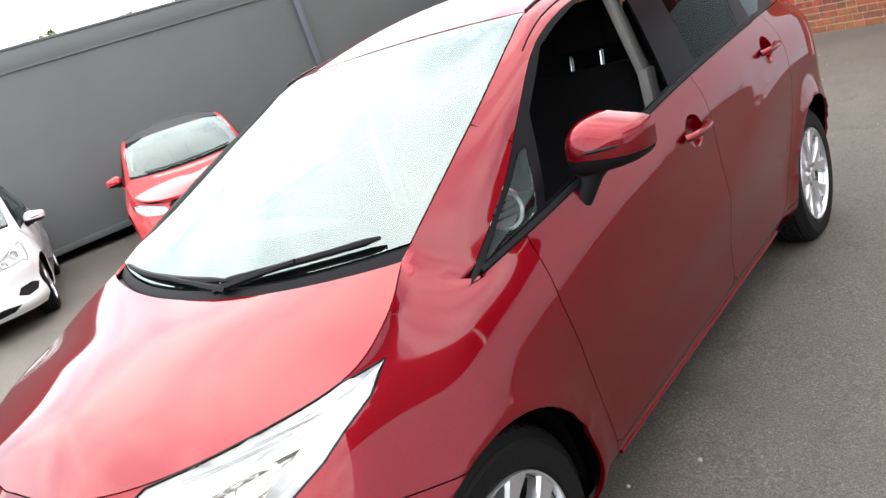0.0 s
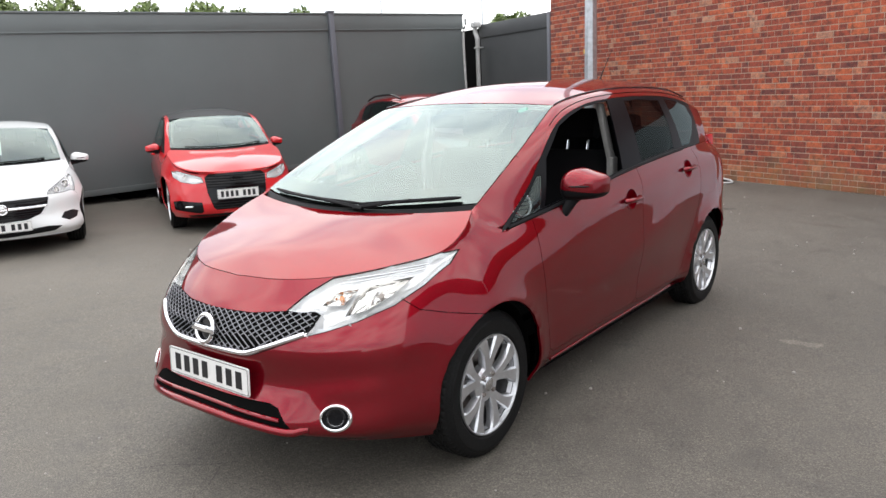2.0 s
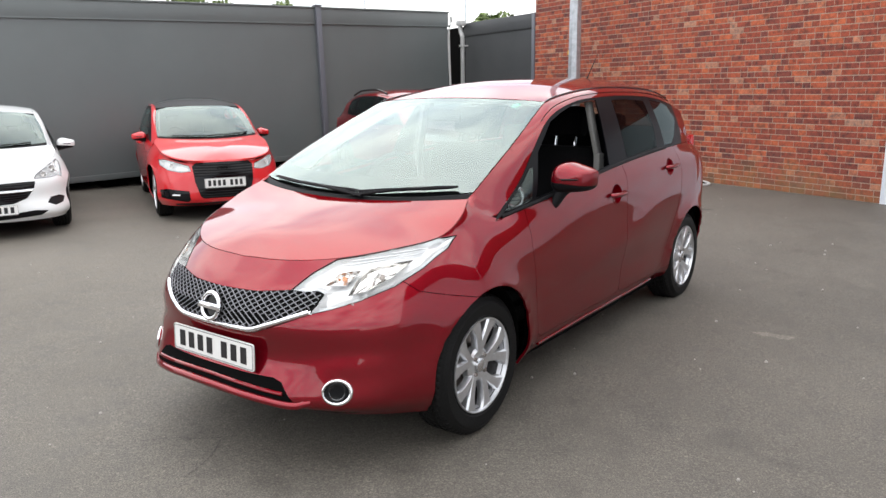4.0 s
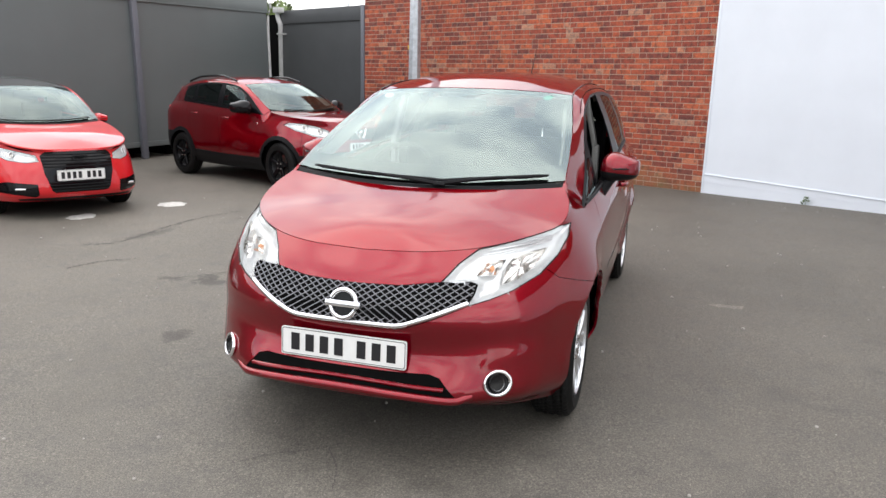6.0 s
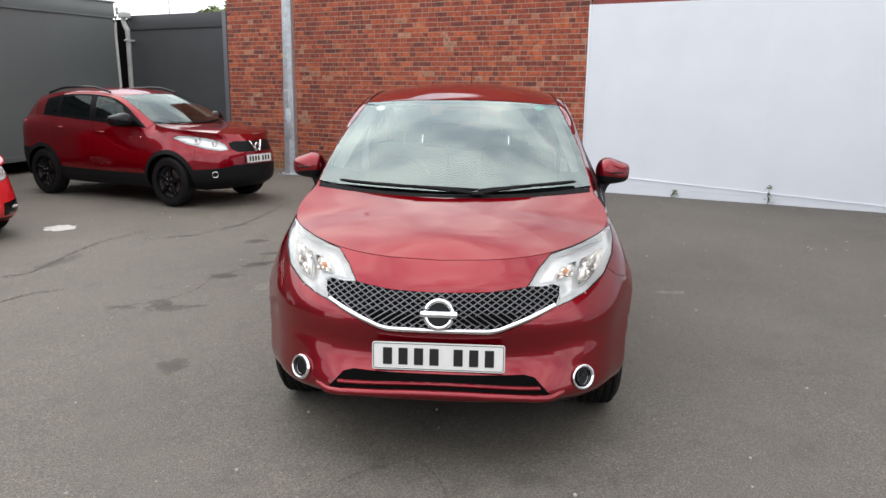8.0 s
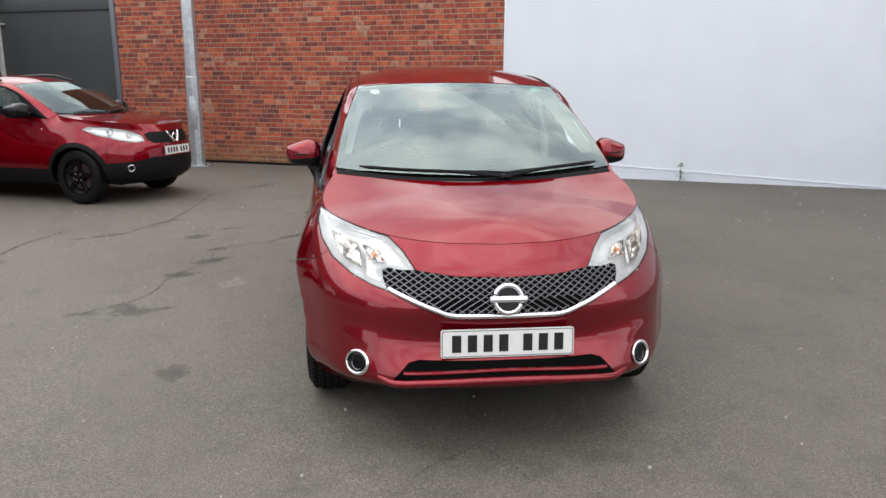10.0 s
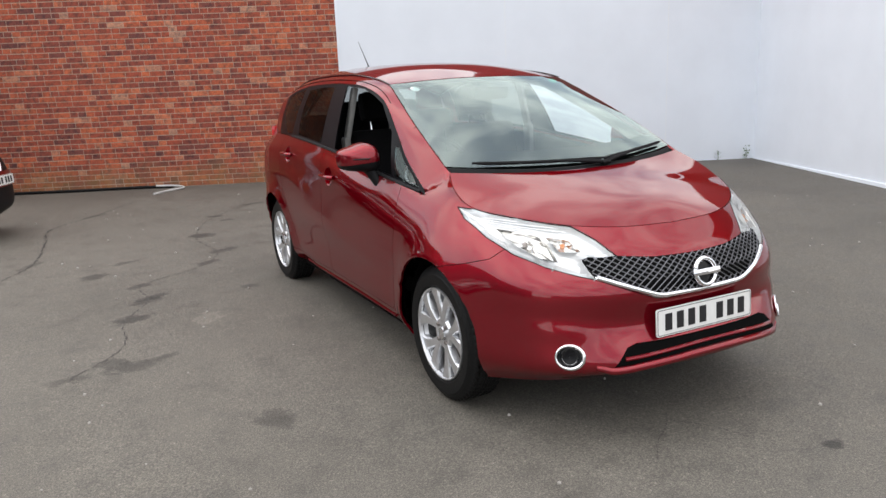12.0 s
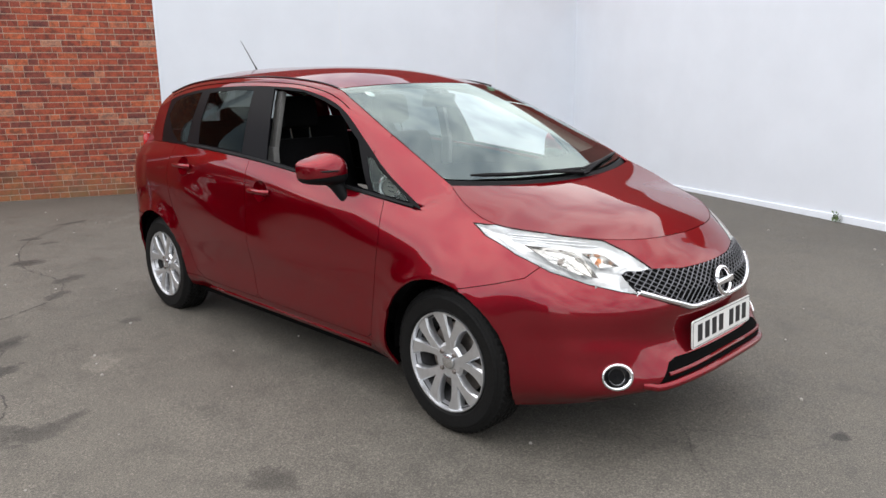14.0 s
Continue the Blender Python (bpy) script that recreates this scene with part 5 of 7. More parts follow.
# ---- the red hatchback ----
HATCH = dict(
    name="hatchback_car", label="deep red metallic five-door hatchback on silver alloy wheels, parked on asphalt", group="parked cars",
    paint=RED, width=1.69, wheelbase=2.6, wheel_r=0.314, drop=0.024, rim_r=0.210, tyre_w=0.187, wheel_x=0.812, arch_r=0.342, rim_mat=ALLOY, spokes=5, twin=True,
    hood_edge=[(0, -0.615, 0.80), (0.25, -0.59, 0.807), (0.44, -0.503, 0.821), (0.60, -0.36, 0.85), (0.716, -0.172, 0.886), (0.722, -0.04, 0.945), (0.68, 0.08, 1.005)],
    belt=[(0.75, 0.178, 0.903), (0.785, 0.5, 0.945), (0.795, 1.33, 1.035), (0.785, 2.0, 1.075), (0.765, 2.45, 1.085), (0.735, 2.75, 1.085)],
    tail=[(0.735, 2.75, 1.085), (0.67, 3.02, 1.07), (0.42, 3.18, 1.05), (0, 3.23, 1.04)],
    shoulder=[(0.0, 0.80), (0.4, 0.81), (1.3, 0.90), (2.2, 0.955), (2.8, 0.965)],
    levels=[(0.258, 0.165, 0.25, -0.765, 2.45, 0.770, 0.765, 0.74, 3.10),
            (0.303, 0.275, 0.36, -0.848, 2.65, 0.815, 0.803, 0.785, 3.20),
            (0.45, 0.45, 0.50, -0.768, 2.75, 0.826, 0.819, 0.811, 3.235),
            (0.58, 0.62, 0.68, -0.785, 2.45, 0.843, 0.842, 0.83, 3.25),
            (0.70, 0.80, 0.90, -0.722, 2.1, 0.815, 0.83, 0.81, 3.245)],
    press=[(f1([(-0.2, 0.79), (0.35, 0.83), (0.8, 0.865), (1.2, 0.93), (1.7, 1.0), (2.8, 1.02)]), 0.010, 0.10), (f1([(-0.2, 0.42), (0.8, 0.48), (1.5, 0.62), (2.1, 0.80), (2.8, 0.93)]), 0.008, 0.16)],
    hood_centre=[(-0.48, 0.872), (-0.3, 0.922), (-0.15, 0.957), (-0.050, 0.977)],
    pillar=[(0.68, 0.08, 1.005), (0.668, 0.27, 1.10), (0.637, 0.55, 1.228), (0.592, 0.82, 1.345), (0.570, 0.967, 1.402), (0.568, 1.4, 1.457), (0.562, 2.0, 1.466), (0.550, 2.5, 1.44), (0.53, 2.85, 1.385)],
    window_top=[(0.75, 0.178, 0.903), (0.720, 0.45, 1.05), (0.688, 0.62, 1.17), (0.650, 0.85, 1.318), (0.636, 1.15, 1.395), (0.634, 1.45, 1.416), (0.636, 1.8, 1.42), (0.645, 2.2, 1.405), (0.66, 2.5, 1.365), (0.67, 2.75, 1.30)],
    screen_base_centre=(0, -0.018, 0.992), screen_top=(0.570, 0.967, 1.424), roof_lead=-0.10,
    roof_centre=[(0.86, 1.424), (1.3, 1.508), (1.9, 1.535), (2.5, 1.525), (3.0, 1.465)],
    hollows=[(0.578, 0.335, 0.13, 0.055, 0.012), (0.60, 0.44, 0.16, 0.040, -0.010)],
    smooth_foot=True, sill_z=0.285, sill_lift=0.045, flare=0.026, flare_w=0.15, rear_z=0.62, trim_end=2.58,
    side={
        "handle_cup": [(1.308 + 0.066 * math.cos(t), 0.888 + 0.054 * math.sin(t)) for t in np.linspace(0, 2 * math.pi, 25)[:-1]],
        "rear_handle_cup": [(2.168 + 0.066 * math.cos(t), 0.962 + 0.054 * math.sin(t)) for t in np.linspace(0, 2 * math.pi, 25)[:-1]],
        "front_door": [(0.40, 0.99), (0.385, 0.85), (0.375, 0.75), (0.40, 0.58), (0.44, 0.40), (0.46, 0.31), (0.50, 0.285), (1.40, 0.285), (1.445, 0.31), (1.455, 0.6), (1.46, 1.10)],
        "rear_door": [(1.46, 1.10), (1.455, 0.6), (1.445, 0.31), (1.48, 0.285), (2.05, 0.285), (2.14, 0.33), (2.20, 0.46), (2.25, 0.58), (2.33, 0.70), (2.37, 0.80), (2.38, 0.92), (2.33, 1.12)],
        "front_wing": [(-0.10, 0.30), (-0.10, 0.632), (-0.25, 0.668), (-0.36, 0.70), (-0.45, 0.80), (-0.45, 1.2), (0.40, 1.2), (0.40, 0.99), (0.385, 0.85), (0.375, 0.75), (0.40, 0.58), (0.44, 0.40), (0.46, 0.31), (0.46, 0.10), (-0.10, 0.10)],
    },
    front={
        "headlamp": [(0.344, 0.712), (0.40, 0.709), (0.455, 0.712), (0.474, 0.704), (0.470, 0.675), (0.458, 0.650), (0.458, 0.636), (0.52, 0.652), (0.60, 0.680), (0.68, 0.724), (0.727, 0.780), (0.748, 0.838), (0.742, 0.880), (0.70, 0.878), (0.62, 0.853), (0.52, 0.832), (0.445, 0.818), (0.39, 0.772)],
        "grille": [(-0.01, 0.693), (0.20, 0.697), (0.344, 0.712), (0.40, 0.709), (0.455, 0.712), (0.474, 0.704), (0.470, 0.675), (0.458, 0.650), (0.34, 0.608), (0.235, 0.573), (0.20, 0.567), (-0.01, 0.567)],
        "chrome_strip": [(-0.01, 0.567), (0.20, 0.567), (0.235, 0.573), (0.34, 0.608), (0.458, 0.650), (0.458, 0.636), (0.34, 0.588), (0.235, 0.549), (0.20, 0.543), (-0.01, 0.543)],
        "intake": [(-0.01, 0.384), (0.34, 0.384), (0.38, 0.372), (0.455, 0.292), (0.30, 0.315), (0.15, 0.327), (-0.01, 0.330)],
        "fog_lamp": [(0.578 + 0.041 * math.cos(t), 0.344 + 0.040 * math.sin(t)) for t in np.linspace(0, 2 * math.pi, 25)[:-1]],
    },
    looks={"grille": DARK, "chrome_strip": CHROME, "intake": DARK},
    windows={
        "sail_window": [(0.245, 0.928), (0.42, 0.952), (0.462, 0.962), (0.565, 1.098), (0.535, 1.092), (0.44, 1.03), (0.33, 0.972)],
        "front_window": [(0.50, 0.965), (0.64, 0.978), (1.30, 1.050), (1.345, 1.21), (1.42, 1.405), (1.15, 1.385), (0.98, 1.345), (0.85, 1.302), (0.655, 1.165)],
        "rear_side_window": [(1.55, 1.072), (2.05, 1.098), (2.085, 1.22), (2.09, 1.385), (1.80, 1.40), (1.62, 1.397), (1.575, 1.22)],
        "quarter_window": [(2.20, 1.10), (2.34, 1.10), (2.43, 1.15), (2.535, 1.25), (2.50, 1.335), (2.36, 1.37), (2.19, 1.39)],
    },
    glass_of={"sail_window": SIDE_GLASS, "rear_side_window": REAR_GLASS, "quarter_window": TINTED, "rear_window": SIDE_GLASS},
    open_windows=("front_window",),
    seat_y=1.18,
    rear_glass=[(-0.02, 1.12), (0.45, 1.13), (0.58, 1.16), (0.52, 1.34), (0.35, 1.40), (-0.02, 1.42)],
    mirror=(0.872, 0.70, 1.046), mirror_size=(0.096, 0.085, 0.074), mirror_foot=(0.775, 0.64, 0.90), mirror_mats=(RED, BLACK),
    plate=(-0.800, 0.453, -3),
)
hatch_car, hatch_geo = build_car(HATCH, Matrix.Identity(4))

# ---- details of the red hatchback ----
def front_at(geo, x, z):
    hit = geo["tree"].ray_cast(Vector((abs(x), -3, z)), Vector((0, 1, 0)))
    p, nrm = hit[0], hit[1]
    if nrm.y > 0:
        nrm = -nrm
    if x < 0:
        p, nrm = Vector((-p.x, p.y, p.z)), Vector((-nrm.x, nrm.y, nrm.z))
    return p, nrm


def side_at(geo, y, z, side=1):
    hit = geo["tree"].ray_cast(Vector((3, y, z)), Vector((-1, 0, 0)))
    p, nrm = hit[0], hit[1]
    if nrm.x < 0:
        nrm = -nrm
    if side < 0:
        p, nrm = Vector((-p.x, p.y, p.z)), Vector((-nrm.x, nrm.y, nrm.z))
    return p, nrm


def screen_at(geo, x, t, lift=0.0):
    """A point of the windscreen: x across, t from foot to head."""
    S = geo["screen"]
    i = min(len(S) - 1, max(0, t * (len(S) - 1)))
    i0 = int(i)
    i1 = min(i0 + 1, len(S) - 1)
    row = S[i0] * (1 - (i - i0)) + S[i1] * (i - i0)
    ax = abs(x)
    y = np.interp(ax, row[::-1, 0], row[::-1, 1])
    z = np.interp(ax, row[::-1, 0], row[::-1, 2])
    return Vector((x, y - lift * 0.4, z + lift * 0.9))


def round_bowl(parent, name, p, nrm, r, depth, mat, ring=None, ring_r=0.006):
    m = Matrix.Translation(p) @ nrm.to_track_quat("Z", "Y").to_matrix().to_4x4()
    bm = bmesh.new()
    lathe(bm, [(-depth * (1 - (q ** 2)), max(0.0008, r * q)) for q in (0.01, 0.3, 0.55, 0.75, 0.9, 1.0)], 28, "z")
    bmesh.ops.recalc_face_normals(bm, faces=bm.faces)
    bm.transform(m)
    o = part(name, bm, mat, parent)
    if ring:
        bm = bmesh.new()
        tube(bm, [(r * math.cos(t), r * math.sin(t), 0) for t in np.linspace(0, 2 * math.pi, 37)], ring_r, 8, False)
        bm.transform(m)
        part("bezel_ring", bm, ring, o)
    return o


def pocket(parent, geo, side, name, poly, flutes, bulb, bulb_mat):
    """A sunken lamp chamber: side walls and a fluted back, with a bulb in it."""
    n = len(poly)
    line = []
    for k in range(n):
        a, b = poly[k], poly[(k + 1) % n]
        for j in range(4):
            line.append((a[0] + (b[0] - a[0]) * j / 4, a[1] + (b[1] - a[1]) * j / 4))
    cx, cz = sum(p[0] for p in line) / len(line), sum(p[1] for p in line) / len(line)
    rows = []
    for shrink, sink in ((1.0, 0.006), (0.97, 0.004), (0.93, 0.010), (0.86, 0.024), (0.6, 0.027), (0.3, 0.027), (0.02, 0.027)):
        row = []
        for x, z in line:
            px, pz = cx + (x - cx) * shrink, cz + (z - cz) * shrink
            q, nrm = front_at(geo, side * px, pz)
            ripple = 0.004 * math.sin((px - cx) * flutes * 70) if shrink < 0.9 else 0
            row.append(q - nrm * (sink + ripple))
        rows.append(row)
    bm = bmesh.new()
    grid_mesh(bm, rows, wrap=True, flip=side < 0)
    o = part(name, bm, REFLECTOR, parent, sharp=35)
    q, nrm = front_at(geo, side * bulb[0], bulb[1])
    part("bulb", tube(bmesh.new(), [q - nrm * 0.028, q - nrm * 0.010], 0.010, 12), bulb_mat, o)
    return o


def lattice(parent, geo, poly, step, slope, r, mat, name="mesh_bar"):
    """Crossing bars over a grille opening."""
    full = poly + [(-x, z) for x, z in reversed(poly)]
    x1 = max(x for x, z in poly)
    z0, z1 = min(z for x, z in poly), max(z for x, z in poly)
    for sgn in (1, -1):
        c = -x1 - (z1 - z0) / slope
        while c < x1 + (z1 - z0) / slope:
            run, runs = [], []
            for z in np.linspace(z0, z1, 40):
                x = c + sgn * (z - (z0 + z1) / 2) / slope
                if inside(full, x, z):
                    run.append((x, z))
                elif run:
                    runs.append(run)
                    run = []
            if run:
                runs.append(run)
            for q in runs:
                if len(q) < 3:
                    continue
                ends = [q[0], q[len(q) // 2], q[-1]]
                pts = []
                for x, z in ends:
                    p, nrm = front_at(geo, x, z)
                    pts.append(p + nrm * 0.0035)
                part(name, tube(bmesh.new(), pts, r, 5), mat, parent)
            c += step


def seat(name, y, x, parent, w=0.25, rear=False):
    """A seat with cushion, backrest, headrest and its two posts."""
    s = new(name)
    s.parent = parent
    part("cushion", boxed(x - w, x + w, y - 0.30, y + 0.24, 0.36, 0.56, 0.05), CLOTH, s)
    bm = boxed(x - w, x + w, -0.08, 0.08, 0.0, 0.70 if rear else 0.62, 0.06)
    bm.transform(Matrix.Translation((0, y + 0.27, 0.52)) @ Matrix.Rotation(radians(-14), 4, "X"))
    part("backrest", bm, CLOTH, s)
    for hx in ((x,) if not rear else (x - 0.22, x + 0.22)):
        bm = boxed(hx - 0.125, hx + 0.125, -0.055, 0.055, 0.0, 0.19, 0.05)
        bm.transform(Matrix.Translation((0, y + 0.445, 1.175 if not rear else 1.10)) @ Matrix.Rotation(radians(-12), 4, "X"))
        h = part("headrest", bm, CLOTH, s)
        for dx in (-0.065, 0.065):
            part("headrest_post", tube(bmesh.new(), [(hx + dx, y + 0.415, 1.08), (hx + dx, y + 0.445, 1.20)], 0.007, 8), CHROME, h)


def interior(car, geo, P):
    """Dashboard, steering wheel on the right-hand side, seats and mirror."""
    S = geo["screen"]
    yb, zb = float(S[0][0][1]), float(S[0][-1][2])
    y0 = float(S[0][-1][1])
    rows = []
    for t, dz in ((0.0, -0.035), (0.35, -0.025), (0.7, -0.02), (0.92, -0.05), (1.0, -0.14), (1.0, -0.40)):
        row = []
        for x in np.linspace(-0.66, 0.66, 25):
            p = screen_at(geo, x, 0.0)
            ye = yb + 0.52
            row.append((x, p.y + 0.03 + (ye - p.y) * t, p.z + dz - 0.015 * math.cos(x * 9) * (t > 0.3)))
        rows.append(row)
    bm = bmesh.new()
    grid_mesh(bm, rows)
    part("dashboard", bm, DASH, car, "dark grey moulded dashboard")
    yd = yb + 0.50
    bm = bmesh.new()
    c = Vector((-0.36, yd + 0.14, zb - 0.06))
    rot = Matrix.Translation(c) @ Matrix.Rotation(radians(64), 4, "X")
    tube(bm, [(0.185 * math.cos(t), 0.185 * math.sin(t), 0) for t in np.linspace(0, 2 * math.pi, 41)], 0.015, 8, False)
    bm.transform(rot)
    sw = part("steering_wheel", bm, BLACK, car, "black steering wheel")
    bm = boxed(-0.075, 0.075, -0.06, 0.06, -0.03, 0.03, 0.025)
    bm.transform(rot)
    part("boss", bm, BLACK, sw)
    for a in (0, 180, 270):
        bm = bmesh.new()
        tube(bm, [(0.05 * math.cos(radians(a)), 0.05 * math.sin(radians(a)), 0), (0.18 * math.cos(radians(a)), 0.18 * math.sin(radians(a)), 0)], 0.014, 8)
        bm.transform(rot)
        part("spoke", bm, BLACK, sw)
    ys = P.get("seat_y", 1.05)
    seat("front_seat", ys, -0.36, car)
    seat("front_seat", ys, 0.36, car)
    seat("rear_bench", ys + 0.90, 0.0, car, 0.62, True)
    top = screen_at(geo, 0, 0.86)
    bm = boxed(-0.11, 0.11, -0.012, 0.02, -0.035, 0.035, 0.012)
    bm.transform(Matrix.Translation(top + Vector((0, 0.10, -0.04))) @ Matrix.Rotation(radians(12), 4, "X"))
    part("interior_mirror", bm, BLACK, car, "black interior mirror behind the windscreen")
    part("cabin_floor", boxed(-0.66, 0.66, yb + 0.3, P["belt"][-1][1], 0.26, 0.32), DARK, car)
    # pale lining inside the pillars
    W, K = geo["W"], geo["K"]
    for sx in (1, -1):
        bm = bmesh.new()
        rows = []
        for i in range(2, len(W), 2):
            k = K[int(i * (len(K) - 1) / (len(W) - 1))]
            a, b = W[i], k
            rows.append([(sx * (a[0] - 0.060), a[1] + 0.055, a[2] - 0.060)] + [((a[0] * (1 - t) + b[0] * t - 0.020) * sx, a[1] * (1 - t) + b[1] * t + 0.014, a[2] * (1 - t) + b[2] * t - 0.016) for t in (0.12, 0.5, 0.98)])
        grid_mesh(bm, rows)
        part("pillar_lining", bm, P.get("liner", LINER), car)


interior(hatch_car, hatch_geo, HATCH)

# grille mesh, badge ring, lower blades
lattice(hatch_car, hatch_geo, HATCH["front"]["grille"], 0.036, 0.60, 0.0022, GRILLE_BAR)
p, nrm = front_at(hatch_geo, 0.0, 0.62)
bm = bmesh.new()
tube(bm, [(0.053 * math.cos(t), -0.018, 0.053 * math.sin(t)) for t in np.linspace(0, 2 * math.pi, 49)], 0.0095, 10, False)
bm.transform(Matrix.Translation(p) @ Matrix.Rotation(radians(-14), 4, "X"))
badge = part("badge", bm, CHROME, hatch_car, "round chrome badge ring with a cross bar")
bm = boxed(-0.072, 0.072, -0.030, -0.012, -0.0125, 0.0125, 0.004)
bm.transform(Matrix.Translation(p) @ Matrix.Rotation(radians(-14), 4, "X"))
part("badge_bar", bm, CHROME, badge)
bm = bmesh.new()
lathe(bm, [(-0.004, 0.058), (-0.010, 0.052), (-0.010, 0.0006)], 36, "y")
bm.transform(Matrix.Translation(p) @ Matrix.Rotation(radians(-14), 4, "X"))
part("badge_backing", bm, GLOSS_BLACK, badge)
pts = []
for x in np.linspace(-0.452, 0.452, 61):
    z = float(np.interp(abs(x), [0, 0.20, 0.235, 0.34, 0.458], [0.557, 0.557, 0.563, 0.600, 0.645]))
    q, n2 = front_at(hatch_geo, x, z)
    pts.append(q + n2 * 0.002)
part("chrome_ridge", tube(bmesh.new(), pts, 0.0105, 10), CHROME, hatch_car)
for z, wx in ((0.352, 0.40), ):
    pts = []
    for x in np.linspace(-wx, wx, 21):
        q, n2 = front_at(hatch_geo, x, z - 0.018 * (x / wx) ** 2)
        pts.append(q + n2 * 0.001)
    bm = bmesh.new()
    tube(bm, pts, 0.008, 8)
    part("grille_blade", bm, RED, hatch_car)
pts = []
for x in np.linspace(-0.50, 0.50, 41):
    z = 0.318 - 0.030 * min(1.0, abs(x) / 0.455) ** 2.5 + 0.25 * max(0.0, abs(x) - 0.45)
    q, n2 = front_at(hatch_geo, x, z)
    pts.append(q + n2 * (0.004 - 0.22 * max(0.0, abs(x) - 0.43)))
bm = bmesh.new()
tube(bm, pts, 0.016, 10)
part("front_lip", bm, RED, hatch_car)

for sx in (1, -1):
    # lamp insides
    pocket(hatch_car, hatch_geo, sx, "main_reflector", [(0.556, 0.700), (0.610, 0.716), (0.660, 0.757), (0.690, 0.815), (0.640, 0.808), (0.575, 0.790), (0.560, 0.765)], 5, (0.632, 0.762), STEEL)
    pocket(hatch_car, hatch_geo, sx, "indicator_reflector", [(0.462, 0.733), (0.535, 0.735), (0.545, 0.762), (0.555, 0.785), (0.515, 0.782), (0.484, 0.772)], 3, (0.513, 0.760), AMBER)
    for k in range(3):
        pts = []
        for u in np.linspace(0, 1, 10):
            q, n2 = front_at(hatch_geo, sx * (0.47 + 0.23 * u), 0.806 + 0.034 * u + 0.012 * k * (1 - 0.4 * u))
            pts.append(q - n2 * 0.016)
        part("light_guide", tube(bmesh.new(), pts, 0.0028, 6), SATIN, hatch_car)
    # fog lamps
    q, n2 = front_at(hatch_geo, sx * 0.578, 0.344)
    fr = round_bowl(hatch_car, "fog_surround", q + n2 * 0.002, n2, 0.047, 0.002, GLOSS_BLACK)
    ring = []
    across = n2.cross(Vector((0, 0, 1))).normalized()
    for t in np.linspace(0, 2 * math.pi, 41):
        ring.append(q + n2 * 0.005 + across * 0.054 * math.cos(t) + n2.cross(across) * 0.045 * math.sin(t))
    part("fog_ring", tube(bmesh.new(), ring, [0.0068 - 0.002 * math.cos(t) for t in np.linspace(0, 2 * math.pi, 41)], 10, False, n2), CHROME, fr)
    round_bowl(fr, "fog_lens", q + n2 * 0.004, n2, 0.034, 0.012, LAMP_BOWL, GLOSS_BLACK, 0.004)
    # handles
    for y, z in ((1.308, 0.888), (2.168, 0.962)):
        q, n2 = side_at(hatch_geo, y, z, sx)
        bm = bmesh.new()
        pts = [q + n2 * d + Vector((0, dy, 0.002)) for dy, d in ((-0.092, 0.006), (-0.08, 0.022), (-0.04, 0.032), (0.03, 0.032), (0.075, 0.022), (0.086, 0.006))]
        tube(bm, spline(pts, 18), 0.0125, 10)
        part("door_handle", bm, RED, hatch_car)
    # belt trim and side-light line
    B = hatch_geo["BE"]
    pts = [(sx * (b[0] + 0.004), b[1], b[2] + 0.004) for b in B if 0.2 < b[1] < 2.2]
    part("belt_trim", tube(bmesh.new(), pts, 0.009, 6), BLACK, hatch_car)
    pts = []
    for y in np.linspace(0.50, 2.02, 24):
        g, n3 = side_at(hatch_geo, y, 0.243, sx)
        pts.append(g + n3 * 0.002)
    part("sill_ridge", tube(bmesh.new(), pts, 0.007, 8), RED, hatch_car)
    # tail lamp
    bm = boxed(-0.03, 0.03, -0.10, 0.10, -0.16, 0.16, 0.03)
    bm.transform(Matrix.Translation((sx * 0.672, 2.985, 0.97)) @ Matrix.Rotation(sx * radians(24), 4, "Z"))
    part("tail_lamp", bm, LAMP_RED, hatch_car)

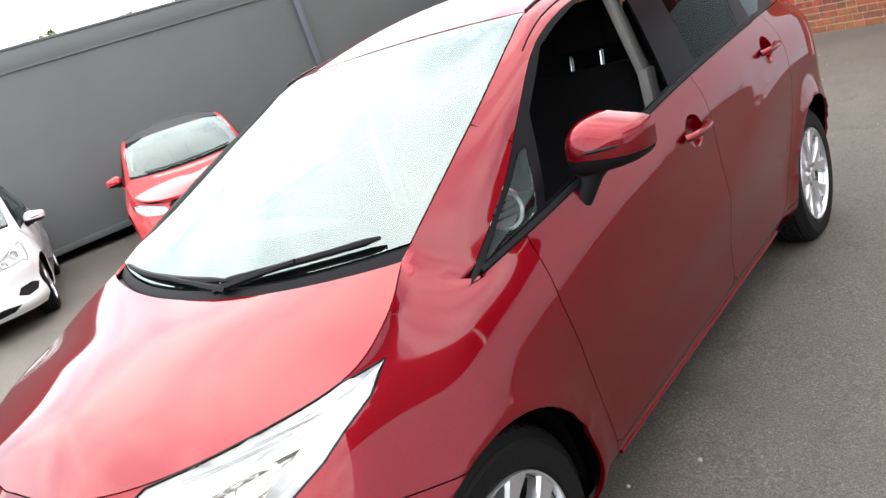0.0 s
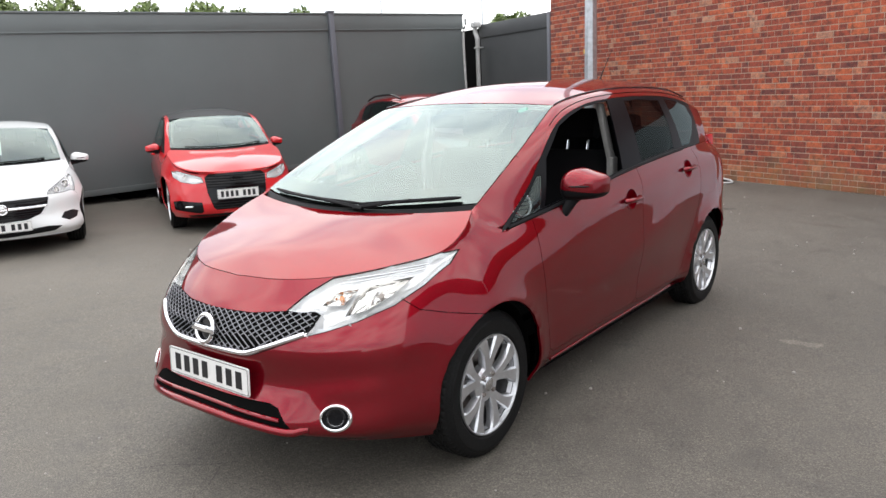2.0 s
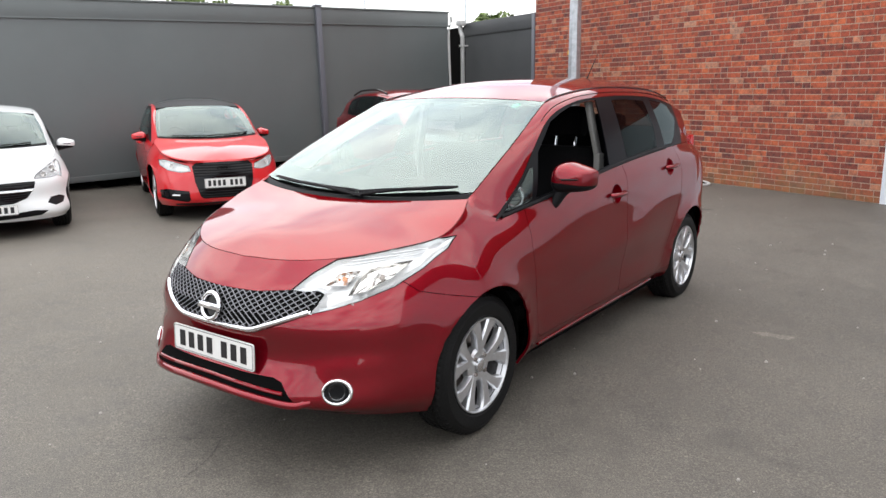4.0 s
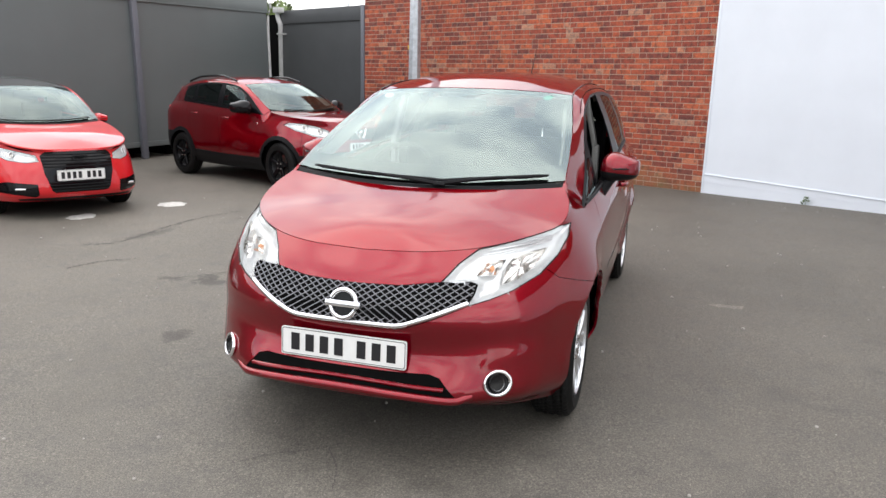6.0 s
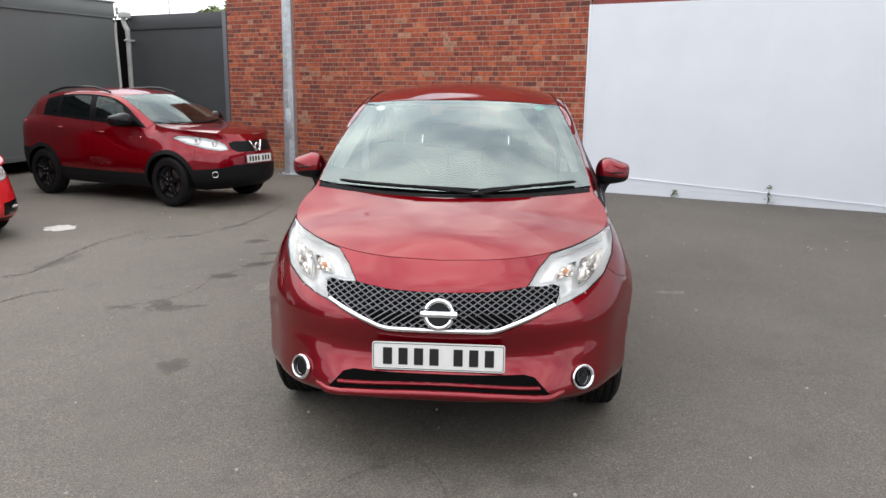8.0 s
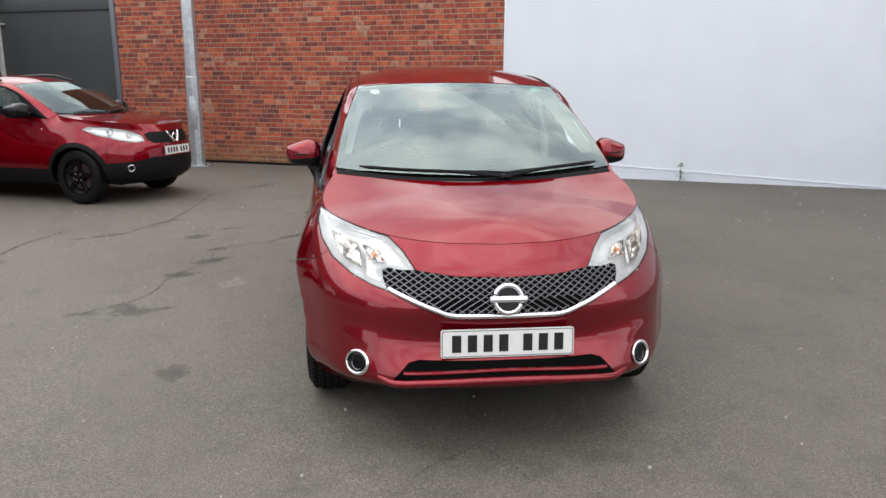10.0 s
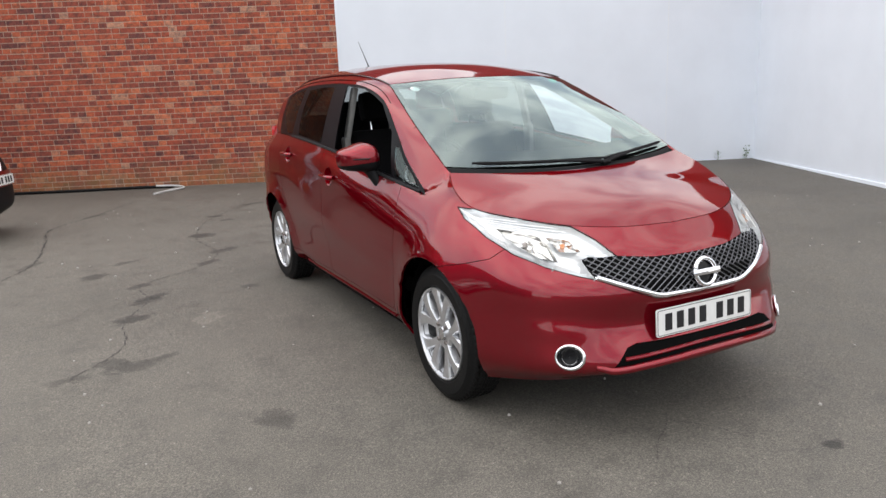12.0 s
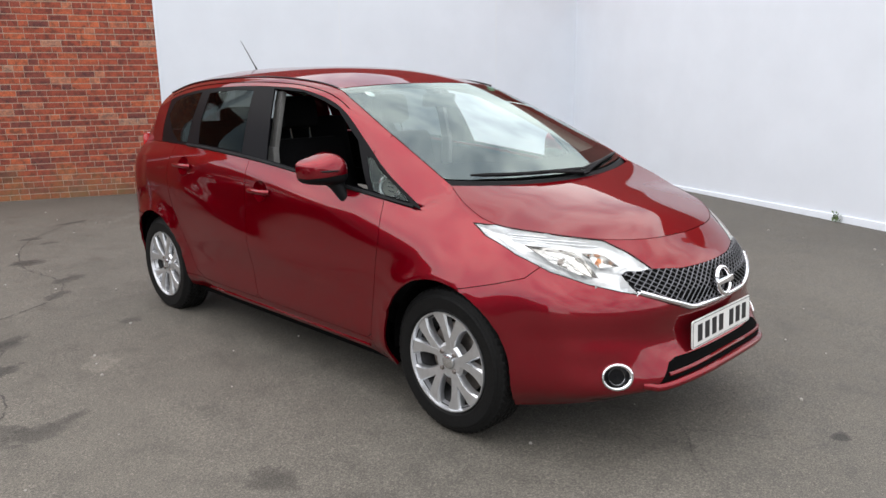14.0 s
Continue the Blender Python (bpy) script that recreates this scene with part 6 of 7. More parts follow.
# seams of the door frames along the roof rail, and round vents at the ends of the dashboard
for sx in (1, -1):
    W, K = hatch_geo["W"], hatch_geo["K"]
    pts = []
    for i in range(16, 57):
        k = K[int(round(i * 89 / 59))]
        u = 0.62
        p = W[i] + (k - W[i]) * u + np.array([0.75, 0.0, 0.6]) * 0.006 * math.sin(math.pi * u)
        pts.append((sx * (p[0] + 0.0004), p[1], p[2] + 0.0004))
    pts2 = [(sx * (q[0] + 0.0006), q[1] - 0.0006, q[2] + 0.0008) for q in (W[9] + (K[int(round(9 * 89 / 59))] - W[9]) * u for u in np.linspace(0, 1, 8))]
    part("pillar_seam", tube(bmesh.new(), pts2, 0.0016, 6), DARK, hatch_car)
    part("door_frame_seam", tube(bmesh.new(), pts, 0.0024, 6), DARK, hatch_car)
    part("pillar_trim", boxed(sx * 0.665 - 0.02, sx * 0.665 + 0.02, 1.40, 1.47, 0.60, 1.10, 0.012), TRIM_GREY, hatch_car, "grey plastic trim inside the door pillar")
    bm = boxed(-0.015, 0.015, -0.03, 0.03, 0.0, 0.32, 0.01)
    bm.transform(Matrix.Translation((sx * 0.66, 1.435, 1.08)) @ Matrix.Rotation(sx * radians(-13), 4, "Y"))
    part("pillar_trim", bm, TRIM_GREY, hatch_car)
    c = Vector((sx * 0.672, 0.47, 0.965))
    vent = round_bowl(hatch_car, "end_vent", c, Vector((sx * 0.85, -0.35, 0.25)).normalized(), 0.052, 0.02, LINER, SATIN, 0.012)
    for dz in (-0.018, 0.0, 0.018):
        part("vent_slat", tube(bmesh.new(), [c + Vector((-0.035 * 0.38, -0.035, dz)), c + Vector((0.035 * 0.38, 0.035, dz))], 0.003, 6), BLACK, vent)

# wipers
for x0, x1, t0, t1, hub in ((-0.56, 0.13, 0.016, 0.012, 1), (0.12, 0.60, 0.008, 0.036, 0)):
    wiper = new("wiper")
    wiper.parent = hatch_car
    pts = [screen_at(hatch_geo, x0 + (x1 - x0) * u, t0 + (t1 - t0) * u + 0.010 * math.sin(math.pi * u), 0.016) for u in np.linspace(0, 1, 14)]
    part("wiper_blade", tube(bmesh.new(), pts, [0.005] + [0.009] * 12 + [0.005], 6), BLACK, wiper)
    a = screen_at(hatch_geo, x1 + 0.02 if hub else x0 - 0.02, 0.0, 0.0) + Vector((0, -0.015, 0.0))
    mid = pts[7] + Vector((0, -0.005, 0.003))
    part("wiper_arm", tube(bmesh.new(), spline([a, a.lerp(mid, 0.5) + Vector((0, -0.004, 0.002)), mid], 10), [0.011] * 4 + [0.008] * 6, 6), BLACK, wiper)

# roof aerial
bm = bmesh.new()
tube(bm, [(0.0, 2.62, 1.515), (0.0, 2.66, 1.56), (0.0, 2.83, 1.74)], [0.010, 0.004, 0.0015], 8)
part("aerial", bm, BLACK, hatch_car, "thin black roof aerial")

# stickers on the windscreen
for x, t, mat in ((-0.47, 0.90, PAPER), (0.45, 0.93, GREEN)):
    c = screen_at(hatch_geo, x, t, -0.004)
    bm = bmesh.new()
    lathe(bm, [(0.0, 0.026), (0.001, 0.0005)], 16, "z")
    bm.transform(Matrix.Translation(c) @ Matrix.Rotation(radians(28), 4, "X"))
    part("sticker", bm, mat, hatch_car)
# roof joint strips
for sx in (1, -1):
    W = hatch_geo["W"]
    pts = [(sx * w[0], w[1], w[2] + 0.004) for w in W if w[1] > 0.95]
    part("roof_strip", tube(bmesh.new(), pts, 0.0038, 6), GLOSS_BLACK, hatch_car)

# ---- the other parked cars ----
def circle(cy, cz, r, n=28):
    return [(cy + r * math.cos(2 * math.pi * k / n), cz + r * math.sin(2 * math.pi * k / n)) for k in range(n)]


def handle(car, geo, y, z, mat):
    for sx in (1, -1):
        q, n2 = side_at(geo, y, z, sx)
        pts = [q + n2 * d + Vector((0, dy, 0)) for dy, d in ((-0.09, 0.004), (-0.06, 0.024), (0.04, 0.026), (0.085, 0.004))]
        part("door_handle", tube(bmesh.new(), spline(pts, 12), 0.012, 8), mat, car)


def lamp_inside(car, geo, spots):
    for sx in (1, -1):
        for x, z, r in spots:
            q, n2 = front_at(geo, sx * x, z)
            fwd = Vector((sx * 0.2, -0.95, 0.1)).normalized()
            round_bowl(car, "headlamp_bowl", q - n2 * 0.006, (n2 + fwd).normalized(), r, r * 0.7, REFLECTOR, CHROME, 0.004)


def cross_bars(car, geo, poly, zs, mat, r=0.006):
    full = poly + [(-x, z) for x, z in reversed(poly)]
    for z in zs:
        xs = [x for x in np.linspace(-0.8, 0.8, 161) if inside(full, x, z)]
        if xs:
            pts = []
            for x in np.linspace(min(xs), max(xs), 13):
                q, n2 = front_at(geo, x, z)
                pts.append(q + n2 * 0.004)
            part("grille_bar", tube(bmesh.new(), pts, r, 6), mat, car)


THREE_DOOR = dict(
    name="supermini_car", label="bright red three-door hatchback with a black roof, parked facing the yard", group="parked cars",
    paint=SCARLET, roof_paint=ROOF_BLACK, width=1.74, wheelbase=2.469, wheel_r=0.308, rim_r=0.216, tyre_w=0.205, wheel_x=0.812, arch_r=0.345, rim_mat=ALLOY, spokes=5, twin=True, flare=0.008,
    hood_edge=[(0, -0.73, 0.715), (0.32, -0.712, 0.722), (0.56, -0.61, 0.745), (0.685, -0.42, 0.79), (0.735, -0.10, 0.858), (0.745, 0.15, 0.905), (0.70, 0.30, 0.945)],
    belt=[(0.765, 0.40, 0.895), (0.80, 0.70, 0.925), (0.815, 1.3, 0.955), (0.80, 2.0, 0.985), (0.77, 2.4, 1.0), (0.73, 2.6, 1.0)],
    tail=[(0.73, 2.6, 1.0), (0.66, 2.92, 0.99), (0.42, 3.10, 0.97), (0, 3.15, 0.96)],
    shoulder=[(0, 0.78), (0.4, 0.79), (1.3, 0.84), (2.2, 0.88), (2.7, 0.89)],
    levels=[(0.20, 0.18, 0.24, -0.74, 3.3, 0.80, 0.79, 0.75, 3.0), (0.28, 0.27, 0.36, -0.80, 3.3, 0.845, 0.835, 0.80, 3.12), (0.45, 0.45, 0.5, -0.80, 2.9, 0.855, 0.85, 0.84, 3.17),
            (0.58, 0.60, 0.66, -0.79, 2.4, 0.868, 0.865, 0.85, 3.17), (0.66, 0.78, 0.84, -0.765, 2.2, 0.82, 0.85, 0.82, 3.16)],
    hood_centre=[(-0.60, 0.80), (-0.35, 0.865), (-0.1, 0.905), (0.08, 0.925)],
    pillar=[(0.69, 0.32, 0.95), (0.660, 0.72, 1.15), (0.605, 1.10, 1.300), (0.605, 1.5, 1.355), (0.59, 2.1, 1.342), (0.55, 2.45, 1.30), (0.53, 2.65, 1.25)],
    window_top=[(0.765, 0.40, 0.895), (0.73, 0.62, 1.04), (0.695, 0.88, 1.19), (0.665, 1.12, 1.285), (0.65, 1.4, 1.325), (0.648, 1.8, 1.33), (0.65, 2.15, 1.30), (0.66, 2.4, 1.24), (0.68, 2.6, 1.17)],
    screen_base_centre=(0, 0.16, 0.935), screen_top=(0.605, 1.10, 1.325), roof_lead=-0.12,
    roof_centre=[(0.97, 1.325), (1.4, 1.412), (1.9, 1.435), (2.4, 1.385), (2.75, 1.33)],
    sill_z=0.28, rear_z=0.55, trim_end=2.36, seat_y=1.05, screen_glass=FAR_GLASS,
    side={"front_door": [(0.62, 1.0), (0.60, 0.8), (0.62, 0.5), (0.66, 0.28), (1.70, 0.28), (1.78, 0.5), (1.82, 1.05)],
          "front_wing": [(-0.32, 0.25), (-0.31, 0.60), (-0.42, 0.66), (-0.42, 1.1), (0.62, 1.1), (0.62, 1.0), (0.60, 0.8), (0.62, 0.5), (0.66, 0.28), (0.5, 0.1), (-0.2, 0.1)]},
    front={"grille": [(-0.01, 0.700), (0.33, 0.695), (0.385, 0.655), (0.37, 0.48), (0.315, 0.31), (0.28, 0.282), (-0.01, 0.282)],
           "headlamp": [(0.40, 0.60), (0.42, 0.66), (0.56, 0.695), (0.68, 0.725), (0.745, 0.72), (0.745, 0.66), (0.66, 0.605), (0.52, 0.585)],
           "fog_panel": [(0.44, 0.265), (0.45, 0.375), (0.70, 0.395), (0.775, 0.375), (0.765, 0.285), (0.47, 0.245)],
           "intake": [(-0.01, 0.232), (0.50, 0.232), (0.62, 0.222), (0.60, 0.200), (-0.01, 0.203)]},
    looks={"grille": GLOSS_BLACK, "fog_panel": GLOSS_BLACK, "intake": BLACK},
    windows={"front_window": [(0.66, 0.955), (1.65, 0.995), (1.68, 1.295), (1.35, 1.295), (1.1, 1.25), (0.86, 1.14)], "rear_side_window": [(1.74, 1.0), (2.2, 1.02), (2.32, 1.10), (2.2, 1.24), (1.77, 1.30)]},
    glass_of={"front_window": SIDE_GLASS, "rear_side_window": TINTED, "rear_window": TINTED},
    rear_glass=[(-0.02, 1.04), (0.45, 1.05), (0.55, 1.08), (0.48, 1.24), (0.35, 1.28), (-0.02, 1.30)],
    mirror=(0.895, 0.78, 0.95), mirror_size=(0.10, 0.08, 0.062), mirror_foot=(0.80, 0.72, 0.91), mirror_mats=(SCARLET, BLACK), plate=(-0.815, 0.46, -2),
)
three_door_car, three_door_geo = build_car(THREE_DOOR, Matrix.Translation((-5.335, 3.203, 0)) @ Matrix.Rotation(radians(61.7), 4, "Z") @ Matrix.Diagonal((0.89, 1, 0.98, 1)))
interior(three_door_car, three_door_geo, THREE_DOOR)
cross_bars(three_door_car, three_door_geo, THREE_DOOR["front"]["grille"], (0.668, 0.638, 0.608, 0.578, 0.548, 0.39, 0.36, 0.33, 0.30), BLACK)
lamp_inside(three_door_car, three_door_geo, ((0.62, 0.660, 0.024),))
handle(three_door_car, three_door_geo, 1.55, 0.83, SCARLET)
for k in range(4):
    q, n2 = front_at(three_door_geo, -0.054 + 0.036 * k, 0.632)
    bm = bmesh.new()
    tube(bm, [q + n2 * 0.016 + Vector((0.026 * math.cos(t), 0, 0.026 * math.sin(t))) for t in np.linspace(0, 2 * math.pi, 25)], 0.005, 6, False)
    part("badge_ring", bm, GLOSS_BLACK, three_door_car)
for sx in (1, -1):
    q, n2 = front_at(three_door_geo, sx * 0.600, 0.325)
    part("fog_lamp", tube(bmesh.new(), [q + n2 * 0.002 + Vector((-0.045 * sx, -0.018, 0)), q + n2 * 0.002 + Vector((0.045 * sx, 0.027, 0))], 0.012, 10), SATIN, three_door_car)
part("wiper", tube(bmesh.new(), [screen_at(three_door_geo, x, 0.03 + 0.02 * x, 0.015) for x in np.linspace(-0.5, 0.55, 10)], 0.009, 6), BLACK, three_door_car)

CROSSOVER = dict(
    name="crossover_car", label="dark red crossover with black wheels, parked by the brick wall", group="parked cars",
    paint=RED_Q, width=1.78, wheelbase=2.63, wheel_r=0.343, rim_r=0.225, tyre_w=0.215, wheel_x=0.865, arch_r=0.385, rim_mat=BLACK_ALLOY, spokes=5, twin=False, flare=0.014,
    hood_edge=[(0, -0.80, 0.985), (0.3, -0.76, 0.995), (0.55, -0.63, 1.015), (0.71, -0.38, 1.04), (0.775, -0.05, 1.065), (0.78, 0.18, 1.092), (0.73, 0.34, 1.115)],
    belt=[(0.80, 0.42, 1.06), (0.835, 0.75, 1.085), (0.845, 1.4, 1.125), (0.83, 2.1, 1.165), (0.80, 2.6, 1.19), (0.76, 2.85, 1.195)],
    tail=[(0.76, 2.85, 1.195), (0.68, 3.15, 1.18), (0.43, 3.37, 1.15), (0, 3.42, 1.14)],
    shoulder=[(0, 0.94), (0.4, 0.95), (1.4, 1.0), (2.2, 1.05), (2.9, 1.07)],
    levels=[(0.26, 0.24, 0.30, -0.76, 2.5, 0.80, 0.80, 0.78, 3.22), (0.36, 0.36, 0.42, -0.90, 2.5, 0.865, 0.86, 0.84, 3.36), (0.55, 0.55, 0.60, -0.92, 2.5, 0.89, 0.885, 0.87, 3.44),
            (0.72, 0.74, 0.80, -0.91, 2.4, 0.885, 0.88, 0.865, 3.45), (0.87, 0.94, 1.0, -0.865, 2.3, 0.83, 0.865, 0.84, 3.44)],
    hood_centre=[(-0.65, 1.035), (-0.4, 1.07), (-0.1, 1.095), (0.1, 1.11)],
    pillar=[(0.71, 0.36, 1.12), (0.680, 0.75, 1.33), (0.625, 1.12, 1.485), (0.625, 1.6, 1.545), (0.62, 2.2, 1.538), (0.59, 2.7, 1.495), (0.55, 3.0, 1.44)],
    window_top=[(0.80, 0.42, 1.06), (0.76, 0.66, 1.21), (0.725, 0.90, 1.36), (0.70, 1.15, 1.455), (0.685, 1.45, 1.495), (0.68, 1.9, 1.505), (0.685, 2.3, 1.485), (0.695, 2.6, 1.43), (0.71, 2.85, 1.35)],
    screen_base_centre=(0, 0.18, 1.10), screen_top=(0.625, 1.12, 1.520), roof_lead=-0.12,
    roof_centre=[(1.0, 1.520), (1.5, 1.595), (2.1, 1.605), (2.7, 1.57), (3.1, 1.50)],
    sill_z=0.30, rear_z=0.70, trim_end=2.62, seat_y=1.25, screen_glass=FAR_GLASS,
    side={"front_arch_trim": circle(0, 0.337, 0.445), "rear_arch_trim": circle(2.63, 0.337, 0.445),
          "side_cladding": [(0.2, 0.2), (0.2, 0.44), (1.3, 0.43), (2.4, 0.45), (2.4, 0.2)],
          "front_door": [(0.55, 1.2), (0.53, 0.9), (0.56, 0.6), (0.58, 0.43), (1.45, 0.43), (1.48, 0.7), (1.50, 1.25)],
          "rear_door": [(1.50, 1.25), (1.48, 0.7), (1.46, 0.43), (2.1, 0.43), (2.22, 0.6), (2.40, 0.85), (2.45, 1.25)],
          "front_wing": [(-0.42, 0.5), (-0.42, 0.80), (-0.45, 1.2), (0.55, 1.25), (0.55, 1.2), (0.53, 0.9), (0.56, 0.6), (0.58, 0.43), (0.4, 0.3)]},
    front={"headlamp": [(0.45, 0.79), (0.46, 0.86), (0.53, 0.91), (0.62, 0.945), (0.70, 0.965), (0.77, 0.975), (0.80, 0.94), (0.77, 0.87), (0.66, 0.80), (0.55, 0.775)],
           "grille": [(-0.01, 0.90), (0.36, 0.90), (0.43, 0.875), (0.42, 0.80), (0.35, 0.76), (-0.01, 0.755)],
           "lower_cladding": [(-0.01, 0.585), (0.40, 0.585), (0.58, 0.545), (0.95, 0.50), (0.95, 0.2), (-0.01, 0.2)]},
    looks={"grille": BLACK, "lower_cladding": BLACK, "front_arch_trim": BLACK, "rear_arch_trim": BLACK, "side_cladding": BLACK, "sill": BLACK, "rear_bumper": BLACK},
    windows={"front_window": [(0.74, 1.14), (1.42, 1.175), (1.50, 1.475), (1.2, 1.45), (0.95, 1.355)], "rear_side_window": [(1.57, 1.18), (2.2, 1.21), (2.25, 1.46), (1.9, 1.485), (1.62, 1.48)],
             "quarter_window": [(2.31, 1.22), (2.52, 1.25), (2.62, 1.33), (2.5, 1.41), (2.33, 1.45)]},
    glass_of={"front_window": SIDE_GLASS, "rear_side_window": TINTED, "quarter_window": TINTED, "rear_window": TINTED},
    rear_glass=[(-0.02, 1.25), (0.45, 1.26), (0.58, 1.29), (0.50, 1.42), (0.35, 1.46), (-0.02, 1.47)],
    mirror=(0.975, 0.72, 1.165), mirror_size=(0.145, 0.11, 0.098), mirror_foot=(0.84, 0.74, 1.09), mirror_mats=(GLOSS_BLACK, GLOSS_BLACK), plate=(-0.935, 0.66, -3),
)
crossover_car, crossover_geo = build_car(CROSSOVER, Matrix.Translation((-3.50, 5.97, hollow(-4.2, 6.2))) @ Matrix.Rotation(radians(67.7), 4, "Z") @ Matrix.Diagonal((0.866, 0.866, 0.895, 1)))
interior(crossover_car, crossover_geo, CROSSOVER)
lamp_inside(crossover_car, crossover_geo, ((0.69, 0.915, 0.042), (0.57, 0.875, 0.038)))
handle(crossover_car, crossover_geo, 1.30, 0.98, RED_Q)
handle(crossover_car, crossover_geo, 2.20, 1.02, RED_Q)
q, n2 = front_at(crossover_geo, 0.0, 0.825)
bm = bmesh.new()
tube(bm, [q + Vector((0.045 * math.cos(t), -0.02, 0.045 * math.sin(t))) for t in np.linspace(0, 2 * math.pi, 33)], 0.010, 8, False)
part("badge", bm, CHROME, crossover_car, "round chrome badge")
for sx in (1, -1):
    pts = []
    for u in np.linspace(0, 1, 8):
        q, n2 = front_at(crossover_geo, sx * (0.035 + 0.085 * u), 0.755 + 0.14 * u)
        pts.append(q + n2 * 0.012)
    part("chrome_arm", tube(bmesh.new(), pts, 0.012, 6), CHROME, crossover_car)
    q, n2 = front_at(crossover_geo, sx * 0.63, 0.46)
    round_bowl(crossover_car, "fog_lamp", q + n2 * 0.003, n2, 0.04, 0.02, REFLECTOR, CHROME, 0.006)
    W = crossover_geo["W"]
    pts = [Vector((sx * (w[0] + 0.02), w[1], w[2] + 0.012 + 0.045 * min(1, 4 * min(t, 1 - t)))) for t, w in [((w[1] - 1.25) / 1.45, w) for w in W] if 0 <= t <= 1]
    part("roof_bar", tube(bmesh.new(), pts, 0.016, 8), GLOSS_BLACK, crossover_car)
    bm = boxed(-0.02, 0.02, -0.07, 0.07, -0.12, 0.12, 0.02)
    bm.transform(Matrix.Translation((sx * 0.775, 3.10, 1.0)) @ Matrix.Rotation(sx * radians(22), 4, "Z"))
    part("tail_lamp", bm, LAMP_RED, crossover_car)
    q, n2 = side_at(crossover_geo, 0.52, 0.93, sx)
    bm = bmesh.new()
    lathe(bm, [(0, 0.02), (0.006, 0.018), (0.008, 0.0005)], 14, "x")
    bm.transform(Matrix.Translation(q) @ Matrix.Scale(sx, 4, (1, 0, 0)))
    part("wing_badge", bm, CHROME, crossover_car)
part("wiper", tube(bmesh.new(), [screen_at(crossover_geo, x, 0.03 + 0.03 * x, 0.015) for x in np.linspace(-0.5, 0.55, 10)], 0.009, 6), BLACK, crossover_car)

